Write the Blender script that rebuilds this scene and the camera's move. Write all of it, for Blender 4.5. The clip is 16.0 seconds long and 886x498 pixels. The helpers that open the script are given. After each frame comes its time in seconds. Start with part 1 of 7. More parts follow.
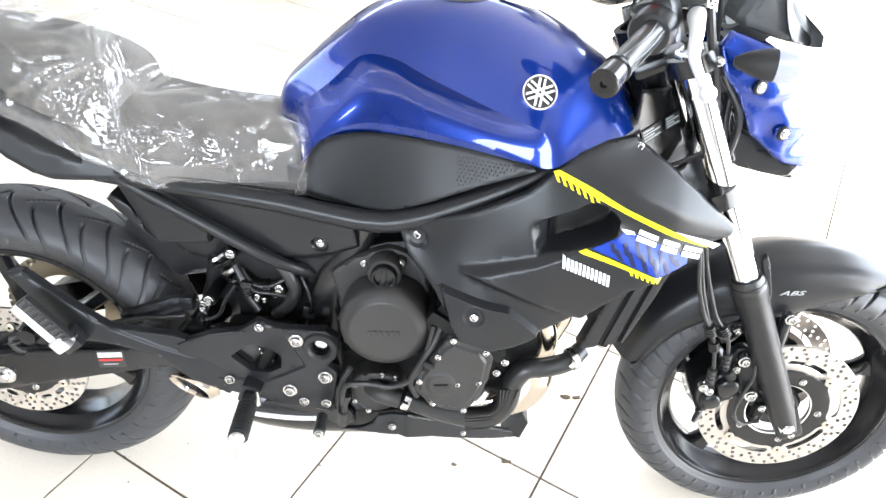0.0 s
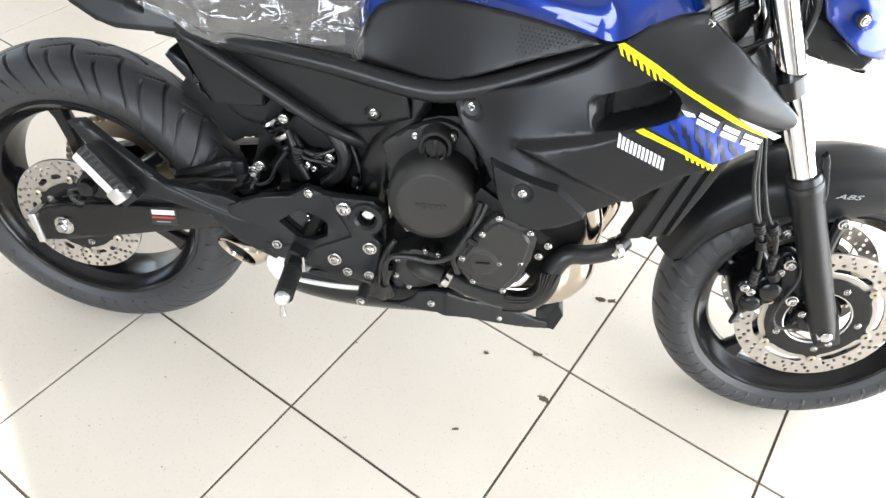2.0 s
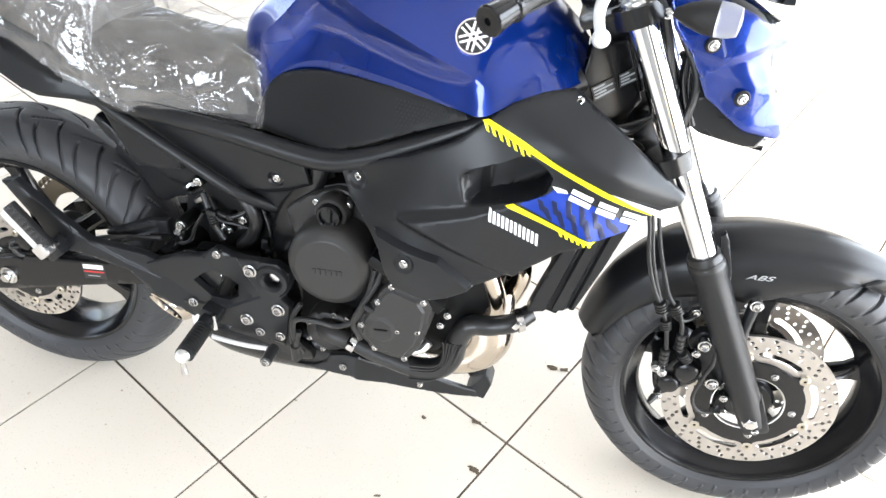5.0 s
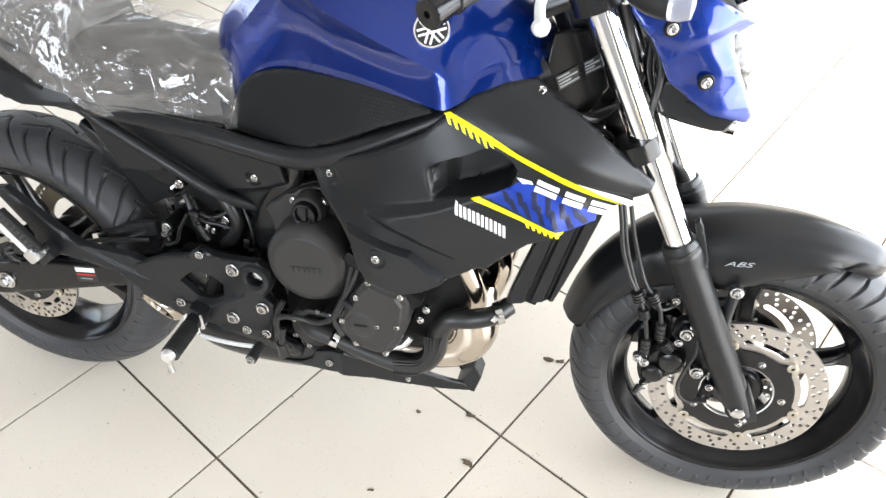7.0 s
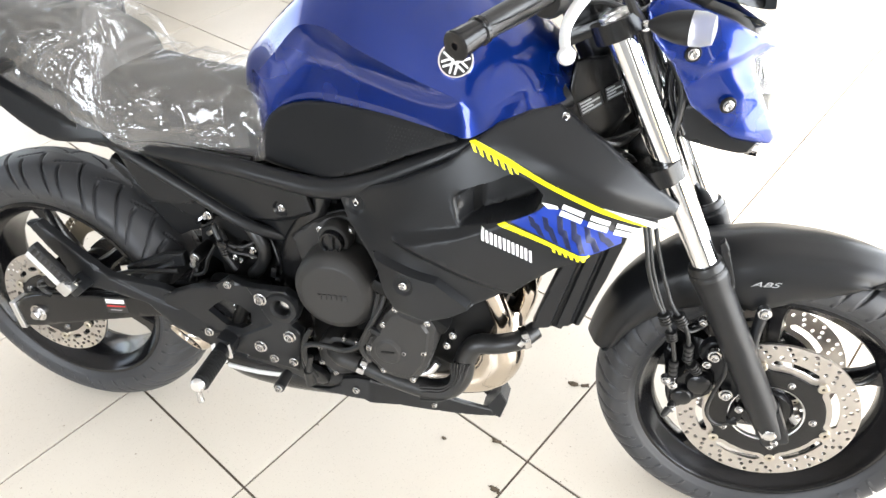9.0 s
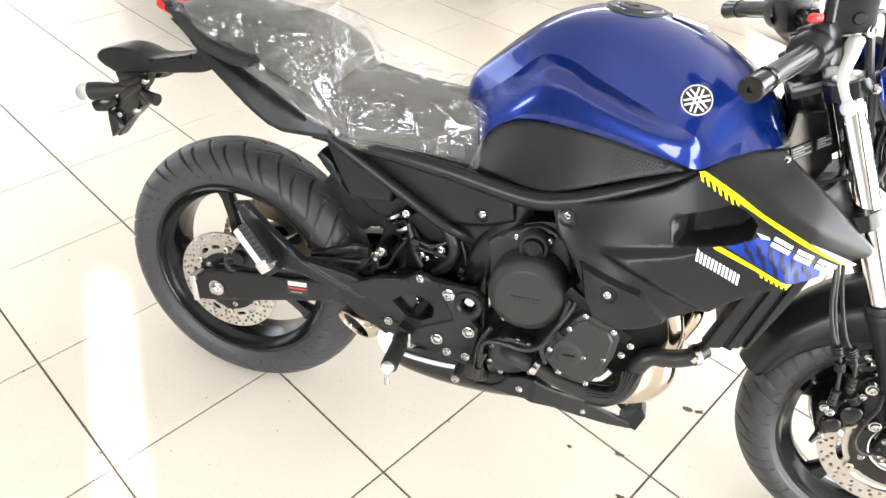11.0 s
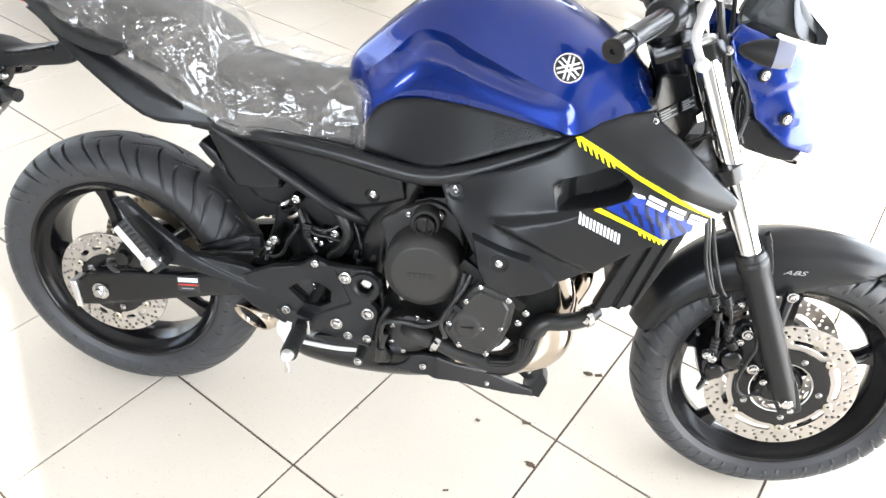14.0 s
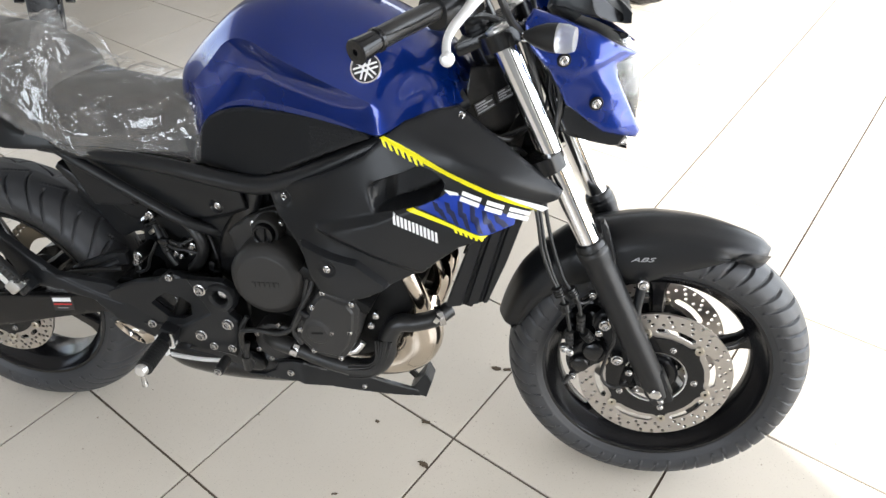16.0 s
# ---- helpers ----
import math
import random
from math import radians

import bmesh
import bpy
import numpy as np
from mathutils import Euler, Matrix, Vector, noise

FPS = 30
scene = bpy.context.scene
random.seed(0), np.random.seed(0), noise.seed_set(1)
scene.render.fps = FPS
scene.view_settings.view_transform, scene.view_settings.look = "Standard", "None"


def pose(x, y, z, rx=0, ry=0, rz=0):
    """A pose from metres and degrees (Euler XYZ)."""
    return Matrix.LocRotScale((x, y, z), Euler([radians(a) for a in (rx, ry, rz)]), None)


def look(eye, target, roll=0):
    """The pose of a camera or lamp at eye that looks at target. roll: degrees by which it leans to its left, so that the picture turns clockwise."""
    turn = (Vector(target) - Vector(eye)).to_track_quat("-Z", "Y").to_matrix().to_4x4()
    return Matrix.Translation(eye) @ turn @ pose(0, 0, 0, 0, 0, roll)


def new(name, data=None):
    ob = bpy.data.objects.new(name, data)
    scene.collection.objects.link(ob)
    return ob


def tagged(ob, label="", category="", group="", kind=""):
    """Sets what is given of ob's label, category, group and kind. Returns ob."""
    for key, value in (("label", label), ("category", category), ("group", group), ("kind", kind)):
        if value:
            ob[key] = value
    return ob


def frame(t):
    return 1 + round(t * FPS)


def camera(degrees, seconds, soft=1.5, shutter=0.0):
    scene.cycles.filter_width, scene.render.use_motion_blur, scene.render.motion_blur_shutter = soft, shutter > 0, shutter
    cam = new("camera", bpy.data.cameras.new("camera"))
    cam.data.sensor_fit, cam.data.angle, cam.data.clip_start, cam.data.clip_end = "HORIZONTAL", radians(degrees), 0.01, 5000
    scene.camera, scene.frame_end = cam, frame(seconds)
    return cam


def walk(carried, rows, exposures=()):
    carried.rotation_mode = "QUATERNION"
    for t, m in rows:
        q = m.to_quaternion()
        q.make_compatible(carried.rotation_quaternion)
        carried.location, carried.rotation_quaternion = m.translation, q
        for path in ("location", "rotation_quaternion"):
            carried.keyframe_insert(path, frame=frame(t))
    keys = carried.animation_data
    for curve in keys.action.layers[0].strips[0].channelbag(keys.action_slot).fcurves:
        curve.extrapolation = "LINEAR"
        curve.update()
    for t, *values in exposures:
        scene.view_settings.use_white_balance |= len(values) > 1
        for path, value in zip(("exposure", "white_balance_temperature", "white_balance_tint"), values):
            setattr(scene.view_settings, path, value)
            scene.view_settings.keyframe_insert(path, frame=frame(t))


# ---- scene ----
# seconds, eye x y z, yaw, pitch, roll
cam = camera(64.54, 16.0)
PATH = [
    (0, 0.8006, -0.8564, 1.3932, 3.13, -41.08, -2.51),
    (0.5, 0.7764, -0.9366, 1.3841, 1.49, -41.32, -3.99),
    (1, 0.7920, -0.9269, 1.3637, 4.21, -42.64, -3.96),
    (1.5, 0.8088, -0.9238, 1.3596, 5.47, -43.53, -2.41),
    (2, 0.7872, -0.9210, 1.3324, 8.00, -47.18, -3.52),
    (2.5, 0.7721, -0.9313, 1.3159, 9.29, -47.71, -5.31),
    (3, 0.7765, -0.9288, 1.3242, 7.14, -45.96, -4.49),
    (3.5, 0.7909, -0.9241, 1.3329, 4.53, -45.10, -3.28),
    (4, 0.7977, -0.9284, 1.3460, 4.43, -44.91, -3.11),
    (4.5, 0.8876, -0.9015, 1.3538, 6.62, -44.27, 0.79),
    (5, 1.0683, -0.8391, 1.3663, 13.53, -43.61, -0.83),
    (5.2, 1.1142, -0.8172, 1.3708, 15.57, -44.26, 0.46),
    (7.3, 1.1621, -0.8177, 1.3627, 13.99, -44.07, 2.01),
    (7.5, 1.1675, -0.8163, 1.3599, 13.94, -43.89, 2.01),
    (8, 1.1677, -0.8178, 1.3694, 14.72, -42.44, 2.20),
    (8.5, 1.1654, -0.8190, 1.3646, 14.63, -42.20, 2.55),
    (9, 1.1392, -0.8303, 1.3739, 14.38, -41.95, 3.49),
    (9.5, 1.0126, -0.9039, 1.4083, 8.38, -37.94, -0.52),
    (10, 0.8974, -0.9979, 1.4225, 10.56, -37.67, -1.81),
    (10.2, 0.8603, -1.0104, 1.4300, 13.11, -39.49, -0.60),
    (12.3, 0.8205, -1.0711, 1.4138, 20.05, -39.00, -1.79),
    (12.5, 0.8209, -1.0668, 1.4068, 19.48, -39.38, -1.95),
    (13, 0.8408, -1.0510, 1.3938, 16.64, -40.66, -1.72),
    (13.5, 0.8641, -1.0503, 1.4069, 12.97, -40.18, -1.33),
    (14, 0.8658, -1.0582, 1.4054, 9.90, -39.36, -2.94),
    (14.5, 0.9601, -1.0373, 1.4194, 8.38, -39.92, -0.15),
    (15, 1.1147, -0.9987, 1.4089, 8.38, -41.25, 0.98),
    (15.5, 1.2231, -0.9721, 1.4084, 9.35, -41.01, 1.59),
    (16, 1.2389, -0.9647, 1.4170, 10.61, -40.17, 2.14),
]
walk(cam, [(t, pose(x, y, z, 90 + pitch, roll, yaw)) for t, x, y, z, yaw, pitch, roll in PATH], [(0.0, 2.38, 6120, 10), (1.0, 1.98, 6170, 10), (2.5, 1.68, 6270, 10), (5.0, 1.93, 6170, 10), (7.3, 1.62, 6320, 10), (8.5, 1.68, 6370, 10), (9.0, 1.8, 6420, 10), (10.2, 1.96, 6570, 10), (12.5, 1.84, 6680, 10), (13.5, 1.93, 6380, 10), (14.5, 1.87, 6220, 10), (15.0, 1.6, 6320, 10), (15.6, 1.7, 6320, 10), (16.0, 0.95, 6320, 10)])

# ---- daylight: a shop open to the street at the bike's nose, with a second opening behind its tail ----
world = bpy.data.worlds.new("sky")
scene.world = world
world.use_nodes = True
_sky = world.node_tree.nodes.new("ShaderNodeTexSky")
_sky.sky_type, _sky.sun_disc = "NISHITA", False
_sky.sun_elevation, _sky.sun_rotation = radians(28), radians(139)
world.node_tree.links.new(_sky.outputs["Color"], world.node_tree.nodes["Background"].inputs["Color"])
world.node_tree.nodes["Background"].inputs["Strength"].default_value = 0.12

_sun = bpy.data.lights.new("sun", "SUN")
_sun.energy, _sun.angle, _sun.color = 5.0, radians(0.6), (1.0, 0.96, 0.9)
new("sun", _sun).matrix_world = look((0, 0, 0), (-0.574, 0.671, -0.469))


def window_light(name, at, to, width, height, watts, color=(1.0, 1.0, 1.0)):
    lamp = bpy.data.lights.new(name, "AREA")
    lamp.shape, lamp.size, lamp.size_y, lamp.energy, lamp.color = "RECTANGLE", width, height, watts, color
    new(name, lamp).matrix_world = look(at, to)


window_light("front_opening_light", (4.45, 1.2, 1.4), (0, 1.2, 0.9), 8.0, 2.7, 205, (0.96, 0.98, 1.0))
window_light("side_opening_light", (-0.4, -4.4, 2.05), (0.3, 0, 0.7), 2.8, 1.3, 46, (0.94, 0.97, 1.0))
# added fill from an unseen high opening, to brighten the floor behind the bike
window_light("north_fill_light", (-0.6, 6.9, 3.0), (0.0, 1.5, 0.0), 7.0, 0.7, 28, (1.0, 0.98, 0.94))
window_light("rear_opening_light", (-5.6, 2.0, 1.95), (0, 0.5, 0.4), 6.6, 2.9, 42, (1.0, 0.98, 0.95))

# ---- materials ----
def material(name, color, rough=0.5, metal=0.0, grain=0.0, scale=200.0, wear=0.06, coat=0.0, spec=0.5, big=6.0):
    """A Principled surface whose colour and gloss vary at two scales, with fine relief."""
    m = bpy.data.materials.new(name)
    m.use_nodes = True
    n, l = m.node_tree.nodes, m.node_tree.links
    b = n["Principled BSDF"]
    tc = n.new("ShaderNodeTexCoord")
    fine, large = n.new("ShaderNodeTexNoise"), n.new("ShaderNodeTexNoise")
    fine.inputs["Scale"].default_value, large.inputs["Scale"].default_value = scale, big
    fine.inputs["Detail"].default_value = large.inputs["Detail"].default_value = 4
    for t in (fine, large):
        l.new(tc.outputs["Object"], t.inputs["Vector"])
    mix = n.new("ShaderNodeMix")
    mix.data_type = "RGBA"
    mix.inputs["A"].default_value = (*[c * (1 - wear) for c in color], 1)
    mix.inputs["B"].default_value = (*[min(1, c * (1 + wear)) for c in color], 1)
    l.new(large.outputs["Fac"], mix.inputs["Factor"])
    l.new(mix.outputs["Result"], b.inputs["Base Color"])
    ramp = n.new("ShaderNodeMapRange")
    ramp.inputs["To Min"].default_value, ramp.inputs["To Max"].default_value = max(0.02, rough * 0.85), min(1, rough * 1.15)
    l.new(large.outputs["Fac"], ramp.inputs["Value"])
    l.new(ramp.outputs["Result"], b.inputs["Roughness"])
    b.inputs["Metallic"].default_value = metal
    b.inputs["Specular IOR Level"].default_value = spec
    b.inputs["Coat Weight"].default_value = coat
    b.inputs["Coat Roughness"].default_value = 0.015
    if grain:
        bump = n.new("ShaderNodeBump")
        bump.inputs["Strength"].default_value, bump.inputs["Distance"].default_value = grain, 0.001
        l.new(fine.outputs["Fac"], bump.inputs["Height"])
        l.new(bump.outputs["Normal"], b.inputs["Normal"])
    return m


M_PLASTIC = material("matt_black_plastic", (0.0102, 0.0107, 0.0118), 0.33, grain=0.10, scale=900, spec=0.32)
M_SATIN = material("satin_black_paint", (0.006, 0.006, 0.0065), 0.24, grain=0.05, scale=500, spec=0.4)
M_GRIPPY = material("textured_black_plastic", (0.012, 0.012, 0.012), 0.55, grain=0.5, scale=700, spec=0.35)
M_ENGINE = material("black_engine_enamel", (0.026, 0.0248, 0.0235), 0.45, grain=0.25, scale=600, spec=0.35)
# near black with little gloss: the shade of deep recesses is in this colour
M_DARK = material("shade_black_parts", (0.003, 0.003, 0.003), 0.45, grain=0.3, scale=300, spec=0.22)
M_RUBBER = material("tyre_rubber", (0.037, 0.038, 0.041), 0.46, grain=0.2, scale=400, wear=0.2, spec=0.42)
M_HOSE = material("hose_rubber", (0.011, 0.011, 0.011), 0.36, grain=0.1, scale=300)
M_BLUE = material("metallic_blue_lacquer", (0.0005, 0.0205, 0.190), 0.28, metal=0.6, coat=1.0, wear=0.03, spec=0.3)
M_CHROME = material("polished_chrome", (0.85, 0.85, 0.86), 0.06, metal=1.0, wear=0.02)
M_STEEL = material("brushed_disc_steel", (0.50, 0.47, 0.44), 0.36, metal=1.0, grain=0.15, scale=900)
M_EXHAUST = material("heat_tinted_steel", (0.62, 0.55, 0.47), 0.12, metal=1.0, wear=0.2, big=14)
M_ZINC = material("zinc_plated_bolt", (0.55, 0.54, 0.53), 0.22, metal=1.0)
M_ALU = material("cast_aluminium", (0.72, 0.71, 0.70), 0.35, metal=1.0, grain=0.1, scale=800)
M_WHITEMETAL = material("light_grey_aluminium", (0.78, 0.78, 0.77), 0.45, metal=0.4, grain=0.1)
M_RIM = material("black_wheel_paint", (0.006, 0.006, 0.007), 0.20, grain=0.04, scale=500, spec=0.4)
M_SEAT = material("seat_vinyl", (0.046, 0.043, 0.039), 0.6, grain=0.4, scale=900)
M_YELLOW = material("yellow_decal", (0.85, 0.78, 0.0), 0.35, wear=0.02)
M_DBLUE = material("blue_decal", (0.006, 0.030, 0.25), 0.35, wear=0.04, spec=0.25)
M_NAVY = material("dark_blue_decal", (0.006, 0.010, 0.045), 0.38, wear=0.04, spec=0.25)
M_WHITE = material("white_decal", (0.82, 0.82, 0.82), 0.35, wear=0.02)
M_GREY = material("grey_label_print", (0.35, 0.36, 0.37), 0.4)
M_RED = material("red_plastic", (0.62, 0.02, 0.02), 0.3, wear=0.05)
M_LABEL = material("black_label", (0.015, 0.015, 0.015), 0.35)
M_BUTTON = material("dull_steel_button", (0.50, 0.46, 0.38), 0.35, metal=1.0)
M_BRASS = material("gold_chain_steel", (0.26, 0.225, 0.17), 0.38, metal=1.0)
M_WALL = material("grey_wall_paint", (0.26, 0.255, 0.25), 0.8, grain=0.1, scale=60)
M_CEIL = material("pale_grey_ceiling_paint", (0.42, 0.415, 0.41), 0.8, grain=0.1, scale=60)
M_POD = material("grey_instrument_plastic", (0.04, 0.043, 0.046), 0.45, grain=0.3, scale=700, spec=0.4)
M_LEAF = material("dry_brown_debris", (0.09, 0.065, 0.04), 0.8, grain=0.3, wear=0.4, big=60)
M_GROUT = material("dirty_grout", (0.115, 0.09, 0.068), 0.9, grain=0.4, scale=250, wear=0.3, big=5)


def glass(name, color=(1, 1, 1), rough=0.02):
    m = bpy.data.materials.new(name)
    m.use_nodes = True
    b = m.node_tree.nodes["Principled BSDF"]
    b.inputs["Base Color"].default_value = (*color, 1)
    b.inputs["Roughness"].default_value = rough
    b.inputs["Transmission Weight"].default_value = 1.0
    b.inputs["IOR"].default_value = 1.3
    return m


M_LENS = glass("clear_lens")
M_FROST = glass("ribbed_clear_plastic", (0.92, 0.92, 0.9), 0.35)
M_FROST.node_tree.nodes["Principled BSDF"].inputs["Transmission Weight"].default_value = 0.85


def film_plastic():
    """Thin polythene: a grey veil, whitened along its folds, glossy."""
    m = bpy.data.materials.new("crumpled_clear_film")
    m.use_nodes = True
    n, l = m.node_tree.nodes, m.node_tree.links
    n.remove(n["Principled BSDF"])
    tc, fold, cloud = n.new("ShaderNodeTexCoord"), n.new("ShaderNodeAttribute"), n.new("ShaderNodeTexNoise")
    fold.attribute_name = "fold"
    cloud.inputs["Scale"].default_value, cloud.inputs["Detail"].default_value = 16.0, 4.0
    l.new(tc.outputs["Object"], cloud.inputs["Vector"])
    # fine crumpling: small flat facets, strongest where the film is crushed
    bump, fine, bend, crush, depth = n.new("ShaderNodeBump"), n.new("ShaderNodeTexVoronoi"), n.new("ShaderNodeTexNoise"), n.new("ShaderNodeAttribute"), n.new("ShaderNodeMapRange")
    crush.attribute_name = "crush"
    bend.inputs["Scale"].default_value = 30.0
    warp = n.new("ShaderNodeVectorMath")
    warp.operation, warp.inputs["Scale"].default_value = "SCALE", 0.02
    shift = n.new("ShaderNodeVectorMath")
    shift.operation = "ADD"
    l.new(tc.outputs["Object"], bend.inputs["Vector"])
    l.new(bend.outputs["Color"], warp.inputs[0])
    l.new(tc.outputs["Object"], shift.inputs[0])
    l.new(warp.outputs["Vector"], shift.inputs[1])
    long = n.new("ShaderNodeMapping")
    long.inputs["Rotation"].default_value, long.inputs["Scale"].default_value = (0.3, 0.5, 0.4), (0.45, 1.0, 1.25)
    l.new(shift.outputs["Vector"], long.inputs["Vector"])
    fine.feature, fine.inputs["Scale"].default_value = "DISTANCE_TO_EDGE", 85.0
    l.new(long.outputs["Vector"], fine.inputs["Vector"])
    depth.inputs["To Min"].default_value, depth.inputs["To Max"].default_value = 0.08, 0.60
    l.new(crush.outputs["Fac"], depth.inputs["Value"])
    l.new(depth.outputs["Result"], bump.inputs["Strength"])
    bump.inputs["Distance"].default_value = 0.004
    l.new(fine.outputs["Distance"], bump.inputs["Height"])
    gloss, clear, milk = n.new("ShaderNodeBsdfGlossy"), n.new("ShaderNodeBsdfTransparent"), n.new("ShaderNodeBsdfDiffuse")
    gloss.inputs["Roughness"].default_value = 0.04
    l.new(bump.outputs["Normal"], gloss.inputs["Normal"])
    milk.inputs["Color"].default_value = (0.62, 0.61, 0.59, 1)
    base, veil = n.new("ShaderNodeMapRange"), n.new("ShaderNodeMath")
    base.inputs["To Min"].default_value, base.inputs["To Max"].default_value = 0.022, 0.085
    l.new(cloud.outputs["Fac"], base.inputs["Value"])
    veil.operation, veil.inputs[1].default_value = "MULTIPLY_ADD", 0.26
    l.new(fold.outputs["Fac"], veil.inputs[0])
    l.new(base.outputs["Result"], veil.inputs[2])
    body = n.new("ShaderNodeMixShader")
    l.new(veil.outputs["Value"], body.inputs["Fac"])
    l.new(clear.outputs["BSDF"], body.inputs[1])
    l.new(milk.outputs["BSDF"], body.inputs[2])
    skin = n.new("ShaderNodeMixShader")
    skin.inputs["Fac"].default_value = 0.098
    l.new(body.outputs["Shader"], skin.inputs[1])
    l.new(gloss.outputs["BSDF"], skin.inputs[2])
    l.new(skin.outputs["Shader"], n["Material Output"].inputs["Surface"])
    return m


M_FILM = film_plastic()


def tile_material():
    m = bpy.data.materials.new("cream_ceramic_tile")
    m.use_nodes = True
    n, l = m.node_tree.nodes, m.node_tree.links
    b = n["Principled BSDF"]
    tc, info = n.new("ShaderNodeTexCoord"), n.new("ShaderNodeObjectInfo")
    shift = n.new("ShaderNodeVectorMath")
    shift.operation = "ADD"
    l.new(tc.outputs["Object"], shift.inputs[0])
    l.new(info.outputs["Random"], shift.inputs[1])
    cloud, speck, dirt = (n.new("ShaderNodeTexNoise") for _ in range(3))
    for t, s, d in ((cloud, 5.0, 5.0), (speck, 260.0, 2.0), (dirt, 70.0, 6.0)):
        t.inputs["Scale"].default_value, t.inputs["Detail"].default_value = s, d
        l.new(shift.outputs["Vector"], t.inputs["Vector"])
    base = n.new("ShaderNodeMix")
    base.data_type = "RGBA"
    base.inputs["A"].default_value, base.inputs["B"].default_value = (0.60, 0.54, 0.455, 1), (0.665, 0.61, 0.52, 1)
    l.new(cloud.outputs["Fac"], base.inputs["Factor"])
    spots = n.new("ShaderNodeMapRange")
    spots.inputs["From Min"].default_value, spots.inputs["From Max"].default_value = 0.71, 0.76
    l.new(dirt.outputs["Fac"], spots.inputs["Value"])
    fleck = n.new("ShaderNodeMapRange")
    fleck.inputs["From Min"].default_value, fleck.inputs["From Max"].default_value, fleck.inputs["To Max"].default_value = 0.63, 0.76, 0.5
    l.new(speck.outputs["Fac"], fleck.inputs["Value"])
    both = n.new("ShaderNodeMath")
    both.operation = "MAXIMUM"
    l.new(spots.outputs["Result"], both.inputs[0])
    l.new(fleck.outputs["Result"], both.inputs[1])
    dots, near, some, dot = n.new("ShaderNodeTexVoronoi"), n.new("ShaderNodeMath"), n.new("ShaderNodeMath"), n.new("ShaderNodeMath")
    dots.inputs["Scale"].default_value = 115.0
    l.new(shift.outputs["Vector"], dots.inputs["Vector"])
    near.operation, near.inputs[1].default_value = "LESS_THAN", 0.17
    some.operation, some.inputs[1].default_value = "GREATER_THAN", 0.86
    dot.operation = "MULTIPLY"
    l.new(dots.outputs["Distance"], near.inputs[0])
    l.new(dots.outputs["Color"], some.inputs[0])
    l.new(near.outputs["Value"], dot.inputs[0])
    l.new(some.outputs["Value"], dot.inputs[1])
    every = n.new("ShaderNodeMath")
    every.operation = "MAXIMUM"
    l.new(both.outputs["Value"], every.inputs[0])
    faint = n.new("ShaderNodeMath")
    faint.operation, faint.inputs[1].default_value = "MULTIPLY", 0.45
    l.new(dot.outputs["Value"], faint.inputs[0])
    l.new(faint.outputs["Value"], every.inputs[1])
    soil = n.new("ShaderNodeMix")
    soil.data_type = "RGBA"
    soil.inputs["B"].default_value = (0.33, 0.27, 0.21, 1)
    l.new(every.outputs["Value"], soil.inputs["Factor"])
    l.new(base.outputs["Result"], soil.inputs["A"])
    l.new(soil.outputs["Result"], b.inputs["Base Color"])
    rough = n.new("ShaderNodeMapRange")
    rough.inputs["To Min"].default_value, rough.inputs["To Max"].default_value = 0.21, 0.28
    l.new(cloud.outputs["Fac"], rough.inputs["Value"])
    l.new(rough.outputs["Result"], b.inputs["Roughness"])
    bump = n.new("ShaderNodeBump")
    bump.inputs["Strength"].default_value, bump.inputs["Distance"].default_value = 0.12, 0.001
    l.new(speck.outputs["Fac"], bump.inputs["Height"])
    l.new(bump.outputs["Normal"], b.inputs["Normal"])
    return m


M_TILE = tile_material()

# ---- building tools. Bike space: x forward, y to the bike's left, z up, before it leans on its stand ----
from mathutils.geometry import delaunay_2d_cdt


def finish(bm, sharp=38):
    bmesh.ops.recalc_face_normals(bm, faces=bm.faces)
    for f in bm.faces:
        f.smooth = True
    for e in bm.edges:
        if len(e.link_faces) == 2 and e.calc_face_angle(0) > radians(sharp):
            e.smooth = False


def part(name, bm, mat, parent=None, label="", sharp=38):
    """One mesh object from a bmesh, under a thing or a part."""
    finish(bm, sharp)
    me = bpy.data.meshes.new(name)
    bm.to_mesh(me)
    bm.free()
    me.materials.append(mat)
    ob = new(name, me)
    ob.parent = parent
    if label:
        tagged(ob, label)
    return ob


def again(ob, m, parent=None):
    """The same mesh once more, as an object of its own."""
    o = new(ob.name.split(".")[0], ob.data)
    o.matrix_basis = m
    o.parent = parent or ob.parent
    return o


def surface(cp):
    """A smooth depth over (x, z) through a few control points (x, z, depth)."""
    cp = np.array(cp, float)
    n = len(cp)
    a = np.zeros((n + 3, n + 3))
    a[:n, :n] = -np.linalg.norm(cp[:, None, :2] - cp[None, :, :2], axis=2)
    a[:n, n], a[n, :n] = 1, 1
    a[:n, n + 1:], a[n + 1:, :n] = cp[:, :2], cp[:, :2].T
    s = np.linalg.lstsq(a, np.r_[cp[:, 2], 0, 0, 0], rcond=None)[0]

    def depth(p):
        p = np.atleast_2d(p)
        d = np.linalg.norm(p[:, None, :] - cp[None, :, :2], axis=2)
        soft = np.sqrt(d * d + 0.0004)
        return -soft @ s[:n] + s[n] + p @ s[n + 1:]
    return depth


def flat(y):
    return lambda p: np.full(len(np.atleast_2d(p)), float(y))


